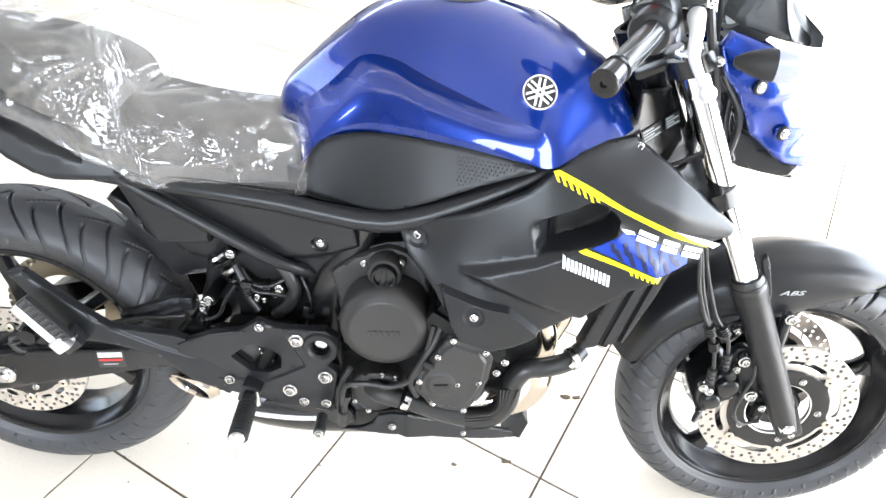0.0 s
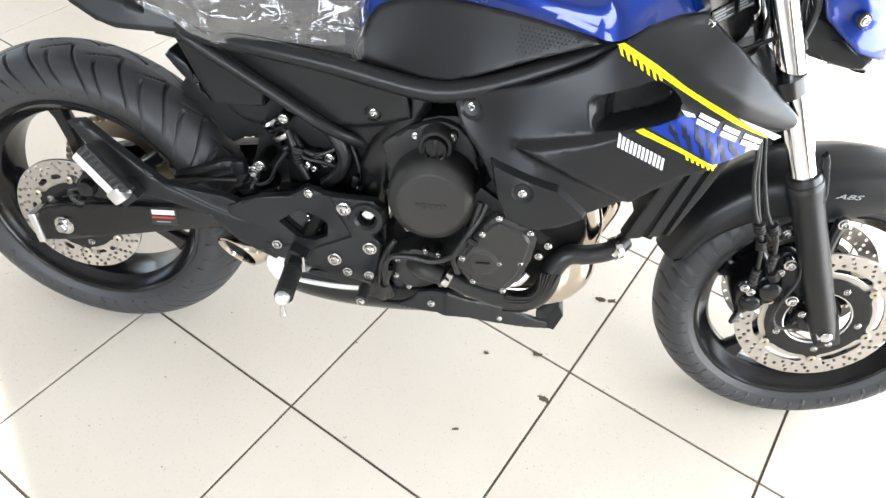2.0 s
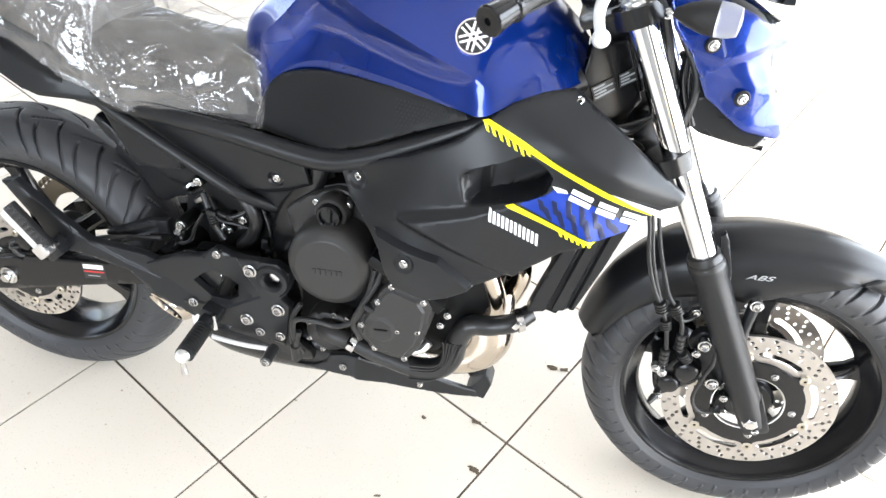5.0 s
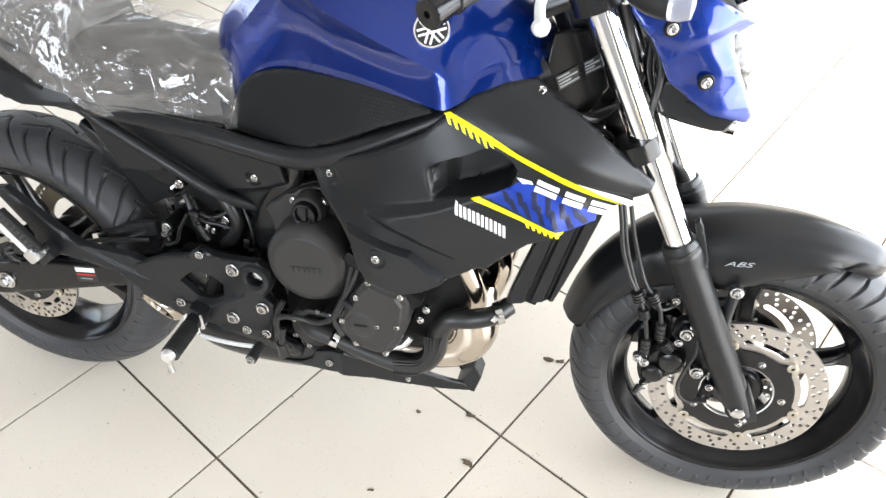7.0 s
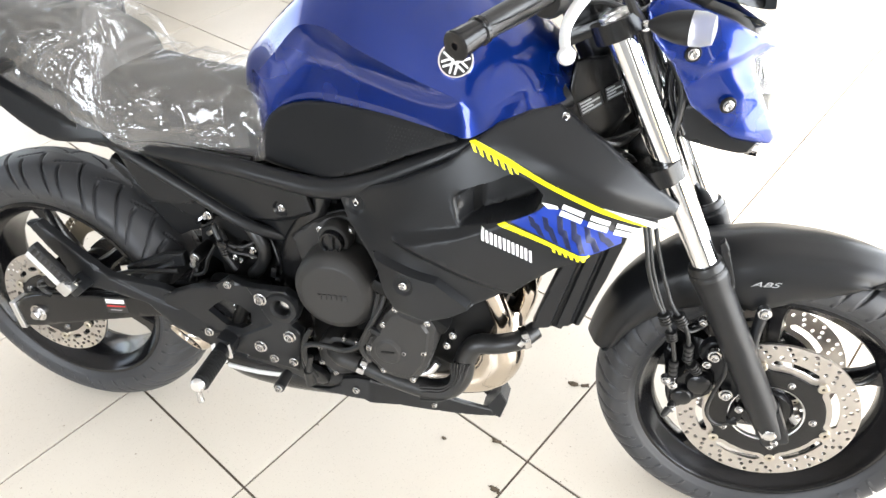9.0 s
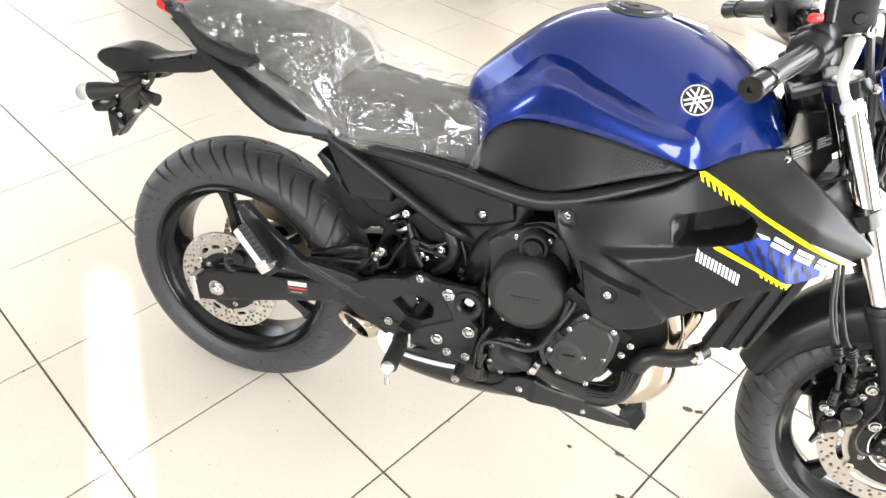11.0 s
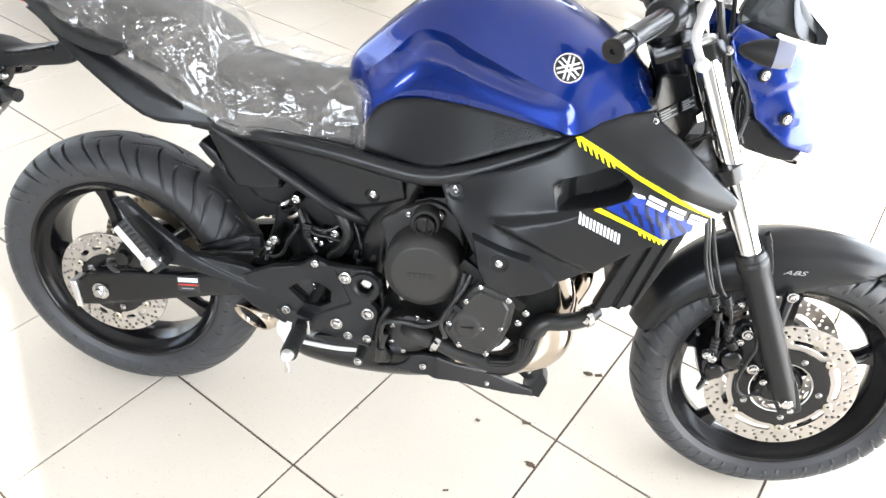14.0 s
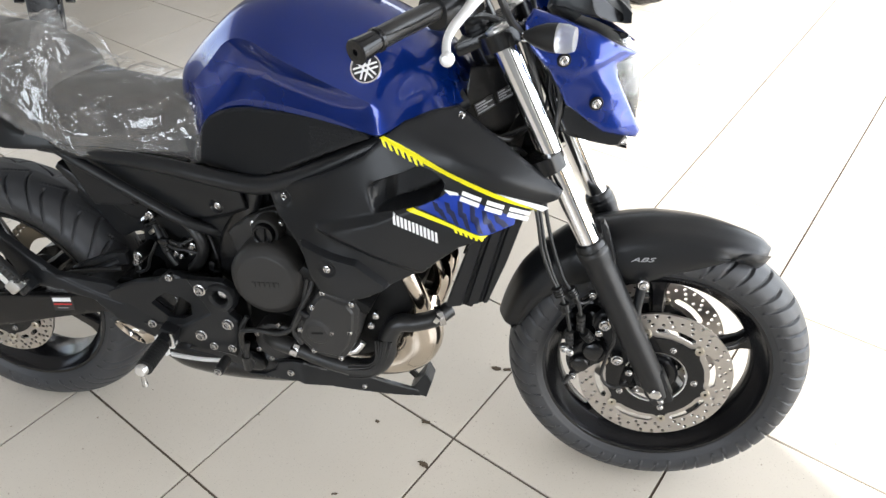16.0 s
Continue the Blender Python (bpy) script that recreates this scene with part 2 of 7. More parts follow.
def loop_points(pts, step, curved):
    pts = np.array(pts, float)
    n, out = len(pts), []
    for i in range(n):
        p0, p1, p2, p3 = (pts[(i + k) % n] for k in (-1, 0, 1, 2))
        m = max(1, int(np.linalg.norm(p2 - p1) / step + 0.5))
        for k in range(m):
            t = k / m
            if curved:
                out.append(0.5 * (2 * p1 + (p2 - p0) * t + (2 * p0 - 5 * p1 + 4 * p2 - p3) * t * t + (3 * p1 - p0 - 3 * p2 + p3) * t ** 3))
            else:
                out.append(p1 + (p2 - p1) * t)
    return np.array(out)


def chain(pts, step=0.01):
    """A smooth open line through points."""
    pts = np.array(pts, float)
    ext = np.vstack([2 * pts[0] - pts[1], pts, 2 * pts[-1] - pts[-2]])
    out = []
    for i in range(1, len(ext) - 2):
        p0, p1, p2, p3 = ext[i - 1:i + 3]
        m = max(1, int(np.linalg.norm(p2 - p1) / step + 0.5))
        for k in range(m):
            t = k / m
            out.append(0.5 * (2 * p1 + (p2 - p0) * t + (2 * p0 - 5 * p1 + 4 * p2 - p3) * t * t + (3 * p1 - p0 - 3 * p2 + p3) * t ** 3))
    out.append(pts[-1])
    return np.array(out)


def edge_distance(poly, p):
    a, b = poly, np.roll(poly, -1, 0)
    ab = b - a
    t = np.clip(((p[:, None, :] - a) * ab).sum(2) / np.maximum((ab * ab).sum(1), 1e-12), 0, 1)
    return np.linalg.norm(p[:, None, :] - (a + t[..., None] * ab), axis=2).min(1)


def within(poly, p):
    a, b = poly, np.roll(poly, -1, 0)
    x, y = p[:, :1], p[:, 1:]
    cross = ((a[:, 1] > y) != (b[:, 1] > y)) & (x < (b[:, 0] - a[:, 0]) * (y - a[:, 1]) / np.where(b[:, 1] == a[:, 1], 1e-12, b[:, 1] - a[:, 1]) + a[:, 0])
    return cross.sum(1) % 2 == 1


def sheet(outline, depth, thick=0.004, rim=0.004, step=0.014, holes=(), reliefs=(), curved=True, mirror=False):
    """A moulded panel: an outline in (x, z), its depth y over it, rolled edges, raised or sunk fields, real thickness."""
    if not callable(depth):
        depth = flat(depth)
    poly = loop_points(outline, step, curved)
    loops = [poly] + [np.array(h, float) for h in holes]
    fields = [(loop_points(f, 0.0035, c), off, width) for f, off, width, c in reliefs]
    lo, hi = poly.min(0), poly.max(0)
    gx, gz = np.meshgrid(np.arange(lo[0], hi[0], step), np.arange(lo[1], hi[1], step))
    gx[1::2] += step / 2
    cand = [np.c_[gx.ravel(), gz.ravel()]]
    for q, k in [(poly, r) for r in (0.3 * rim, rim, 2 * rim)]:
        tang = np.roll(q, -1, 0) - np.roll(q, 1, 0)
        nrm = np.c_[-tang[:, 1], tang[:, 0]] / np.maximum(np.linalg.norm(tang, axis=1), 1e-9)[:, None]
        cand += [q + nrm * k, q - nrm * k]
    for q, off, width in fields:
        tang = np.roll(q, -1, 0) - np.roll(q, 1, 0)
        nrm = np.c_[-tang[:, 1], tang[:, 0]] / np.maximum(np.linalg.norm(tang, axis=1), 1e-9)[:, None]
        cand += [q + nrm * width * k for k in (-0.5, -0.25, 0, 0.25, 0.5)]
    free = np.vstack(cand)
    keep = within(poly, free) & (edge_distance(poly, free) > 0.25 * rim)
    for h in loops[1:]:
        keep &= ~within(h, free) & (edge_distance(h, free) > 0.002)
    free = free[keep]
    free = free[np.unique(np.round(free / 0.0009).astype(int), axis=0, return_index=True)[1]]
    verts, edges = [], []
    for q in loops:
        k = len(verts)
        verts += [Vector(p) for p in q]
        edges += [(k + i, k + (i + 1) % len(q)) for i in range(len(q))]
    verts += [Vector(p) for p in free]
    v2, _, faces, *_ = delaunay_2d_cdt(verts, edges, [], 0, 1e-6)
    p = np.array([tuple(v) for v in v2])
    mid = np.array([p[list(f)].mean(0) for f in faces])
    ok = within(poly, mid)
    for h in loops[1:]:
        ok &= ~within(h, mid)
    faces = [f for f, o in zip(faces, ok) if o]
    y = depth(p)
    for q, off, width in fields:
        sd = edge_distance(q, p) * np.where(within(q, p), 1, -1)
        t = np.clip(sd / width + 0.5, 0, 1)
        y = y + (off(p) if callable(off) else off) * (t if width < 0.0056 else t * t * (3 - 2 * t))
    d = np.full(len(p), 9.0)
    for q in loops[:1]:
        d = np.minimum(d, edge_distance(q, p))
    roll = np.clip(d / rim, 0, 1)
    y = y + rim * (1 - np.sqrt(np.clip(1 - (1 - roll) ** 2, 0, 1)))
    s = -1 if mirror else 1
    bm = bmesh.new()
    front = [bm.verts.new((a, s * b, c)) for (a, c), b in zip(p, y)]
    back = [bm.verts.new((a, s * (b + thick), c)) for (a, c), b in zip(p, y)]
    count = {}
    for f in faces:
        for i in range(len(f)):
            e = (f[i], f[(i + 1) % len(f)])
            count[e] = 1
        try:
            bm.faces.new([front[i] for i in f])
            bm.faces.new([back[i] for i in reversed(f)])
        except ValueError:
            pass
    for a, b in list(count):
        if (b, a) not in count:
            try:
                bm.faces.new((front[a], front[b], back[b], back[a]))
            except ValueError:
                pass
    for v in [v for v in bm.verts if not v.link_faces]:
        bm.verts.remove(v)
    return bm


def circle(cx, cz, r, n=12, start=0.0):
    return [(cx + r * math.cos(start + i * math.tau / n), cz + r * math.sin(start + i * math.tau / n)) for i in range(n)]


def tube(pts, radius, n=12, step=0.012, smooth=True, flatten=1.0):
    """A bar or hose swept along points; radius may be one number or one for each point."""
    pts = np.array(pts, float)
    radii = np.full(len(pts), radius) if np.isscalar(radius) else np.array(radius, float)
    both = np.c_[pts, radii]
    line = chain(both, step) if smooth else both
    p, r = line[:, :3], line[:, 3]
    bm, rings, up = bmesh.new(), [], None
    for i in range(len(p)):
        d = Vector(p[min(i + 1, len(p) - 1)] - p[max(i - 1, 0)]).normalized()
        if up is None:
            up = Vector((0, 1, 0)) if abs(d.y) < 0.9 else Vector((0, 0, 1))
        side = d.cross(up).normalized()
        up = side.cross(d).normalized()
        rings.append([bm.verts.new(Vector(p[i]) + (side * math.cos(a) + up * math.sin(a) * flatten) * r[i]) for a in (k * math.tau / n for k in range(n))])
    for a, b in zip(rings, rings[1:]):
        for k in range(n):
            bm.faces.new((a[k], a[(k + 1) % n], b[(k + 1) % n], b[k]))
    bm.faces.new(rings[0])
    bm.faces.new(list(reversed(rings[-1])))
    return bm


def lathe(profile, at=(0, 0, 0), n=48, axis=(0, 1, 0), closed=False):
    """Turns a profile of (radius, along) about an axis through a point."""
    turn = Vector((0, 0, 1)).rotation_difference(Vector(axis)).to_matrix()
    bm, rings = bmesh.new(), []
    for r, y in profile:
        if r < 1e-6:
            rings.append([bm.verts.new(Vector(at) + turn @ Vector((0, 0, y)))] * n)
        else:
            rings.append([bm.verts.new(Vector(at) + turn @ Vector((r * math.cos(a), r * math.sin(a), y))) for a in (k * math.tau / n for k in range(n))])
    pairs = list(zip(rings, rings[1:] + rings[:1])) if closed else list(zip(rings, rings[1:]))
    for a, b in pairs:
        for k in range(n):
            f = []
            for v in (a[k], a[(k + 1) % n], b[(k + 1) % n], b[k]):
                if v not in f:
                    f.append(v)
            if len(f) > 2:
                bm.faces.new(f)
    return bm


def block(size, m=Matrix(), bevel=0.004, taper=1.0):
    bm = bmesh.new()
    bmesh.ops.create_cube(bm, size=1)
    for v in bm.verts:
        k = taper if v.co.z > 0 else 1
        v.co = Vector((v.co.x * size[0] * k, v.co.y * size[1] * k, v.co.z * size[2]))
    if bevel:
        bmesh.ops.bevel(bm, geom=list(bm.edges), offset=bevel, segments=2, affect="EDGES", profile=0.6)
    bm.transform(m)
    return bm


def merged(*meshes):
    """Several bmeshes of one solid piece as one."""
    out = bmesh.new()
    for b in meshes:
        me = bpy.data.meshes.new("t")
        b.to_mesh(me)
        b.free()
        out.from_mesh(me)
        bpy.data.meshes.remove(me)
    return out


def mirrored(bm):
    """The same shape on the bike's other side."""
    for v in bm.verts:
        v.co.y = -v.co.y
    bmesh.ops.reverse_faces(bm, faces=bm.faces)
    return bm


def both_sides(bm):
    return merged(bm.copy(), mirrored(bm))

# ---- the motorcycle, leaning on its side stand ----
LEAN = 11.0
bike = tagged(new("motorcycle"), "blue and matt black naked motorcycle parked on its stand", "motorcycle")
bike.matrix_basis = pose(0, 0, 0.0016, -LEAN, 0, 0)
REAR, FRONT = Vector((0.005, 0.004, 0.312)), Vector((1.4455, 0.002, 0.297))


def add(name, bm, mat, parent=None, label="", sharp=38):
    return part(name, bm, mat, parent or bike, label, sharp)


# -- bolts: flanged cap screws with a hexagon socket, one mesh a size --
def bolt_mesh(r, high):
    prof = [(0, 0.35 * high), (0.42 * r, 0.35 * high), (0.46 * r, 0.95 * high), (0.62 * r, high), (0.74 * r, 0.85 * high), (0.78 * r, 0.35 * high), (r, 0.25 * high), (r, 0), (r, -0.01)]
    return lathe([(a, y) for a, y in prof], n=18, axis=(0, -1, 0))


_bolts = {}


def bolt(x, y, z, r=0.008, parent=None, axis=None):
    if r not in _bolts:
        b = bolt_mesh(r, 0.7 * r)
        finish(b)
        me = bpy.data.meshes.new("bolt")
        b.to_mesh(me)
        b.free()
        me.materials.append(M_ZINC)
        _bolts[r] = me
    o = new("bolt", _bolts[r])
    o.parent = parent or bike
    q = Vector((0, -1, 0)).rotation_difference(Vector(axis)) if axis else None
    o.matrix_basis = Matrix.Translation((x, y, z)) @ (q.to_matrix().to_4x4() if q else Matrix())
    return o


# -- wheels --
def tyre_mesh(profile, rings, groove):
    """A tyre turned from its half profile (half-width, radius), bead to crown, with the tread cut in."""
    half = chain([(y, r, 0) for y, r in profile], 0.0026)[:, :2]
    prof = np.vstack([half * (-1, 1), half[::-1][1:]])
    arc = np.r_[0, np.cumsum(np.linalg.norm(np.diff(prof, axis=0), axis=1))]
    s = arc - arc[-1] / 2
    ang = np.arange(rings) * math.tau / rings
    a, k = np.meshgrid(ang, np.arange(len(prof)), indexing="ij")
    r, y = prof[k, 1], prof[k, 0]
    cut = groove(a, s[k], arc[-1] / 2)
    # moulded rings on the sidewall
    for ring in (0.80, 0.90):
        cut = cut + 0.0011 * (np.abs(np.abs(s[k]) / (arc[-1] / 2) - ring) < 0.013)
    r = r - cut
    co = np.c_[(r * np.cos(a)).ravel(), y.ravel(), (r * np.sin(a)).ravel()]
    m = len(prof)
    i, j = np.meshgrid(np.arange(rings), np.arange(m - 1), indexing="ij")
    i2 = (i + 1) % rings
    quads = np.stack([i * m + j, i2 * m + j, i2 * m + j + 1, i * m + j + 1], -1).reshape(-1, 4)
    me = bpy.data.meshes.new("tyre")
    me.from_pydata(co.tolist(), [], quads.tolist())
    me.shade_smooth()
    me.materials.append(M_RUBBER)
    return me


def rear_groove(a, s, h):
    """Long curved slashes with shorter ones between them, on both flanks."""
    n, t = 22, np.abs(s) / h
    cut = np.zeros_like(a)
    for off, lo, hi, bend, wide in ((0.0, 0.06, 0.74, 0.42, 0.0038), (0.5, 0.22, 0.77, 0.34, 0.0036), (0.80, 0.04, 0.20, -0.3, 0.0028)):
        centre = off + 0.5 * (s > 0) + bend * np.cos((t - lo) / (hi - lo) * 2.6)
        d = np.abs((a * n / math.tau - centre + 0.5) % 1 - 0.5) * math.tau / n * 0.30
        ends = np.clip((t - lo) / 0.02, 0, 1) * np.clip((hi - t) / 0.02, 0, 1)
        cut = np.maximum(cut, 0.0072 * np.clip((wide - d) / 0.001, 0, 1) * ends)
    return cut


def front_groove(a, s, h):
    n, t = 26, np.abs(s) / h
    cut = np.zeros_like(a)
    for off, lo, hi, bend, wide in ((0.0, 0.06, 0.74, 0.26, 0.0036), (0.5, 0.24, 0.77, 0.18, 0.0034)):
        centre = off + 0.5 * (s > 0) - bend * np.cos((t - lo) / (hi - lo) * 2.4)
        d = np.abs((a * n / math.tau - centre + 0.5) % 1 - 0.5) * math.tau / n * 0.29
        ends = np.clip((t - lo) / 0.02, 0, 1) * np.clip((hi - t) / 0.02, 0, 1)
        cut = np.maximum(cut, 0.0068 * np.clip((wide - d) / 0.001, 0, 1) * ends)
    return cut


def wheel(name, centre, tyre_profile, rim_half, spoke_from, rings, groove, label, owner=None):
    w = new(name)
    w.parent = owner or bike
    tagged(w, label)
    me = tyre_mesh(tyre_profile, rings, groove)
    ty = new("tyre", me)
    ty.parent, ty.location = w, centre
    h = rim_half
    half = [(0.2235, h), (0.2165, h + 0.001), (0.213, h - 0.004), (0.209, h - 0.014), (0.194, h - 0.026), (0.188, 0.012)]
    back = [(0.196, 0.010), (0.206, h - 0.024), (0.2235, h - 0.006)]
    prof = half + [(r, -y) for r, y in half[::-1]] + [(r, -y) for r, y in back[::-1]] + back
    part("rim", lathe(prof, centre, 96, closed=True), M_RIM, w)
    hubp = [(0.012, 0.062), (0.040, 0.062), (0.046, 0.055), (0.046, 0.032), (0.036, 0.026), (0.036, -0.026), (0.046, -0.032), (0.046, -0.055), (0.040, -0.062), (0.012, -0.062)]
    part("hub", lathe(hubp, centre, 40, closed=True), M_RIM, w)
    for k in range(5):
        a = radians(spoke_from + 72 * k)
        d, side = Vector((math.cos(a), 0, math.sin(a))), Vector((-math.sin(a), 0, math.cos(a)))
        bm = bmesh.new()
        rows = []
        for r, wide, deep in ((0.034, 0.024, 0.028), (0.07, 0.019, 0.024), (0.12, 0.015, 0.017), (0.17, 0.017, 0.014), (0.192, 0.026, 0.016)):
            c = centre + d * r
            rows.append([bm.verts.new(c + side * x * wide + Vector((0, y * deep, 0))) for x, y in ((-1, -0.3), (-0.6, -1), (0.6, -1), (1, -0.3), (1, 0.3), (0.6, 1), (-0.6, 1), (-1, 0.3))])
        for p, q in zip(rows, rows[1:]):
            for i in range(8):
                bm.faces.new((p[i], p[(i + 1) % 8], q[(i + 1) % 8], q[i]))
        bm.faces.new(rows[0])
        bm.faces.new(rows[-1][::-1])
        part("spoke", bm, M_RIM, w)
    return w


REAR_TYRE = [(0.052, 0.219), (0.062, 0.222), (0.071, 0.236), (0.0765, 0.254), (0.0755, 0.268), (0.068, 0.282), (0.056, 0.2935), (0.042, 0.303), (0.022, 0.3095), (0, 0.312)]
wheel_rear = wheel("rear_wheel", REAR, REAR_TYRE, 0.0655, 109, 1100, rear_groove, "black cast wheel with wide grooved tyre")
FRONT_TYRE = [(0.038, 0.219), (0.046, 0.222), (0.054, 0.232), (0.0595, 0.246), (0.060, 0.256), (0.056, 0.2665), (0.047, 0.278), (0.034, 0.286), (0.018, 0.2938), (0, 0.297)]
wheel_front = wheel("front_wheel", FRONT, FRONT_TYRE, 0.0475, 22, 1100, front_groove, "black cast wheel with grooved road tyre and twin discs")


def arc_slot(c, r0, r1, a0, a1, n=14):
    """A slot with rounded ends along an arc."""
    mid, h = (r0 + r1) / 2, (r1 - r0) / 2
    pts = [(r1, a0 + (a1 - a0) * k / n) for k in range(n + 1)] + [(mid, a1 + h / mid)] + [(r0, a1 - (a1 - a0) * k / n) for k in range(n + 1)] + [(mid, a0 - h / mid)]
    return [(c.x + r * math.cos(a), c.z + r * math.sin(a)) for r, a in pts]


def brake_disc(parent, centre, y, outer, inner, start, slots=6, span=0.33):
    """A drilled and slotted disc on a black ring carrier with floating buttons."""
    c, side = centre, 1 if y > 0 else -1
    holes = []
    wide = outer - inner
    for k in range(40):
        for f, ring in enumerate((0.44, 0.65, 0.86)):
            if (k + 2 * f) % 4 != 0:
                r, a = inner + wide * ring, (k + 0.33 * f) * math.tau / 40
                holes.append(circle(c.x + r * math.cos(a), c.z + r * math.sin(a), 0.0038, 8))
    for k in range(slots):
        a = start + (k + 0.5) * math.tau / slots
        holes.append(arc_slot(c, inner + 0.001, inner + wide * 0.27, a - span, a + span))
    holes.append(circle(c.x, c.z, inner - 0.010, 72))
    disc = part("brake_disc", sheet(circle(c.x, c.z, outer, 96), y - 0.0025, 0.005, 0.0006, 0.02, holes=holes, curved=False), M_STEEL, parent, "drilled and slotted bare steel brake disc")
    lug, ring = inner + 0.006, inner - 0.009
    star = []
    for k in range(6):
        for f, rr in ((-0.46, ring), (-0.30, ring), (-0.17, ring), (-0.09, ring + 0.004), (-0.055, lug), (0.0, lug + 0.003), (0.055, lug), (0.09, ring + 0.004), (0.17, ring), (0.30, ring)):
            ang = start + (k + f) * math.tau / 6
            star.append((c.x + rr * math.cos(ang), c.z + rr * math.sin(ang)))
    win = [circle(c.x, c.z, ring * 0.66, 44)]
    part("disc_carrier", sheet(star, y - 0.007, 0.008, 0.001, 0.012, holes=win, curved=False), M_SATIN, parent)
    part("hub_ring", lathe([(ring * 0.66 - 0.003, 0.001), (ring * 0.66 - 0.0005, 0.002), (ring * 0.66 - 0.0005, -0.006), (ring * 0.66 - 0.003, -0.006)], (c.x, y - 0.004, c.z), 56, (0, -1, 0), closed=True), M_ALU, parent)
    for k in range(6):
        a = start + k * math.tau / 6
        part("disc_button", lathe([(0.0028, 0.001), (0.0028, 0.003), (0.006, 0.0035), (0.0088, 0.002), (0.0088, -0.004)], (c.x + (inner + 0.001) * math.cos(a), y - 0.006, c.z + (inner + 0.001) * math.sin(a)), 20, (0, -1, 0)), M_BUTTON, parent)
    for k in range(5):
        a = k * math.tau / 5 - 0.03
        bolt(c.x + ring * 0.8 * math.cos(a), y - 0.007, c.z + ring * 0.8 * math.sin(a), 0.0066, parent)
    return disc


brake_disc(wheel_front, FRONT, -0.060, 0.149, 0.104, radians(-15))
brake_disc(wheel_front, FRONT, 0.064, 0.149, 0.104, radians(20))
brake_disc(wheel_rear, REAR, -0.098, 0.1225, 0.082, radians(30), 16, 0.09)
part("valve", tube([(1.61, -0.012, 0.375), (1.585, -0.035, 0.372), (1.565, -0.042, 0.371)], 0.0045), M_HOSE, wheel_front)
# sprocket and chain on the far side
teeth = [(REAR.x + r * math.cos(a), REAR.z + r * math.sin(a)) for k in range(46) for r, a in ((0.112, k * math.tau / 46), (0.119, (k + 0.5) * math.tau / 46))]
part("sprocket", sheet(teeth, 0.088, 0.006, 0.001, 0.03, holes=[circle(0, 0.312, 0.075, 40)], curved=False), M_BRASS, wheel_rear, "toothed steel rear sprocket")
links = []
for k in range(26):
    a = radians(70 + k * 8)
    links.append(block((0.013, 0.012, 0.011), pose(0.121 * math.cos(a), 0.09, 0.312 + 0.121 * math.sin(a), 0, 90 - math.degrees(a), 0), 0.002))
for k in range(30):
    for z0, z1 in ((0.432, 0.445), (0.192, 0.335)):
        t = k / 29
        links.append(block((0.013, 0.012, 0.011), pose(0.02 + 0.52 * t, 0.09, z0 + (z1 - z0) * t), 0.002))
add("drive_chain", merged(*links), M_BRASS, label="gold steel drive chain")

# -- swingarm --
ARM = [(-0.062, 0.325), (-0.03, 0.35), (0.05, 0.372), (0.189, 0.387), (0.323, 0.415), (0.40, 0.44), (0.50, 0.45), (0.50, 0.385), (0.429, 0.378), (0.364, 0.370), (0.248, 0.346), (0.12, 0.312), (-0.003, 0.279), (-0.050, 0.270)]
swing = add("swingarm", merged(sheet(ARM, -0.140, 0.034, 0.004, 0.03, curved=False), sheet(ARM, -0.140, 0.034, 0.004, 0.03, curved=False, mirror=True), tube([(0.36, -0.12, 0.41), (0.36, 0.12, 0.41)], 0.032)), M_SATIN, label="black box-section swingarm")
part("end_plate", merged(sheet([(-0.070, 0.330), (-0.056, 0.332), (-0.048, 0.268), (-0.062, 0.266)], -0.1435, 0.04, 0.001, 0.03, curved=False)), M_ALU, swing, "bare aluminium chain adjuster plate")
part("axle_nut", merged(lathe([(0, 0.016), (0.009, 0.016), (0.0105, 0.014), (0.0105, 0.007), (0.0155, 0.005), (0.0155, 0)], (0.0, -0.140, 0.316), 6, (0, -1, 0)), lathe([(0, 0.003), (0.019, 0.003), (0.019, 0)], (0, -0.140, 0.316), 24, (0, -1, 0))), M_ZINC, swing, "bare steel axle nut")
part("warning_label", sheet([(0.178, 0.384), (0.228, 0.390), (0.229, 0.354), (0.179, 0.347)], -0.1406, 0.0008, 0.0002, 0.03, curved=False), M_LABEL, swing, "small black red and white warning label")
part("print_bar", sheet([(0.181, 0.381), (0.225, 0.386), (0.225, 0.376), (0.181, 0.371)], -0.1412, 0.0008, 0.0002, 0.03, curved=False), M_WHITE, swing)
part("print_bar", sheet([(0.181, 0.366), (0.225, 0.371), (0.225, 0.368), (0.181, 0.363)], -0.1412, 0.0008, 0.0002, 0.03, curved=False), M_RED, swing)
part("print_bar", sheet([(0.188, 0.357), (0.215, 0.360), (0.215, 0.358), (0.188, 0.355)], -0.1412, 0.0008, 0.0002, 0.03, curved=False), M_GREY, swing)
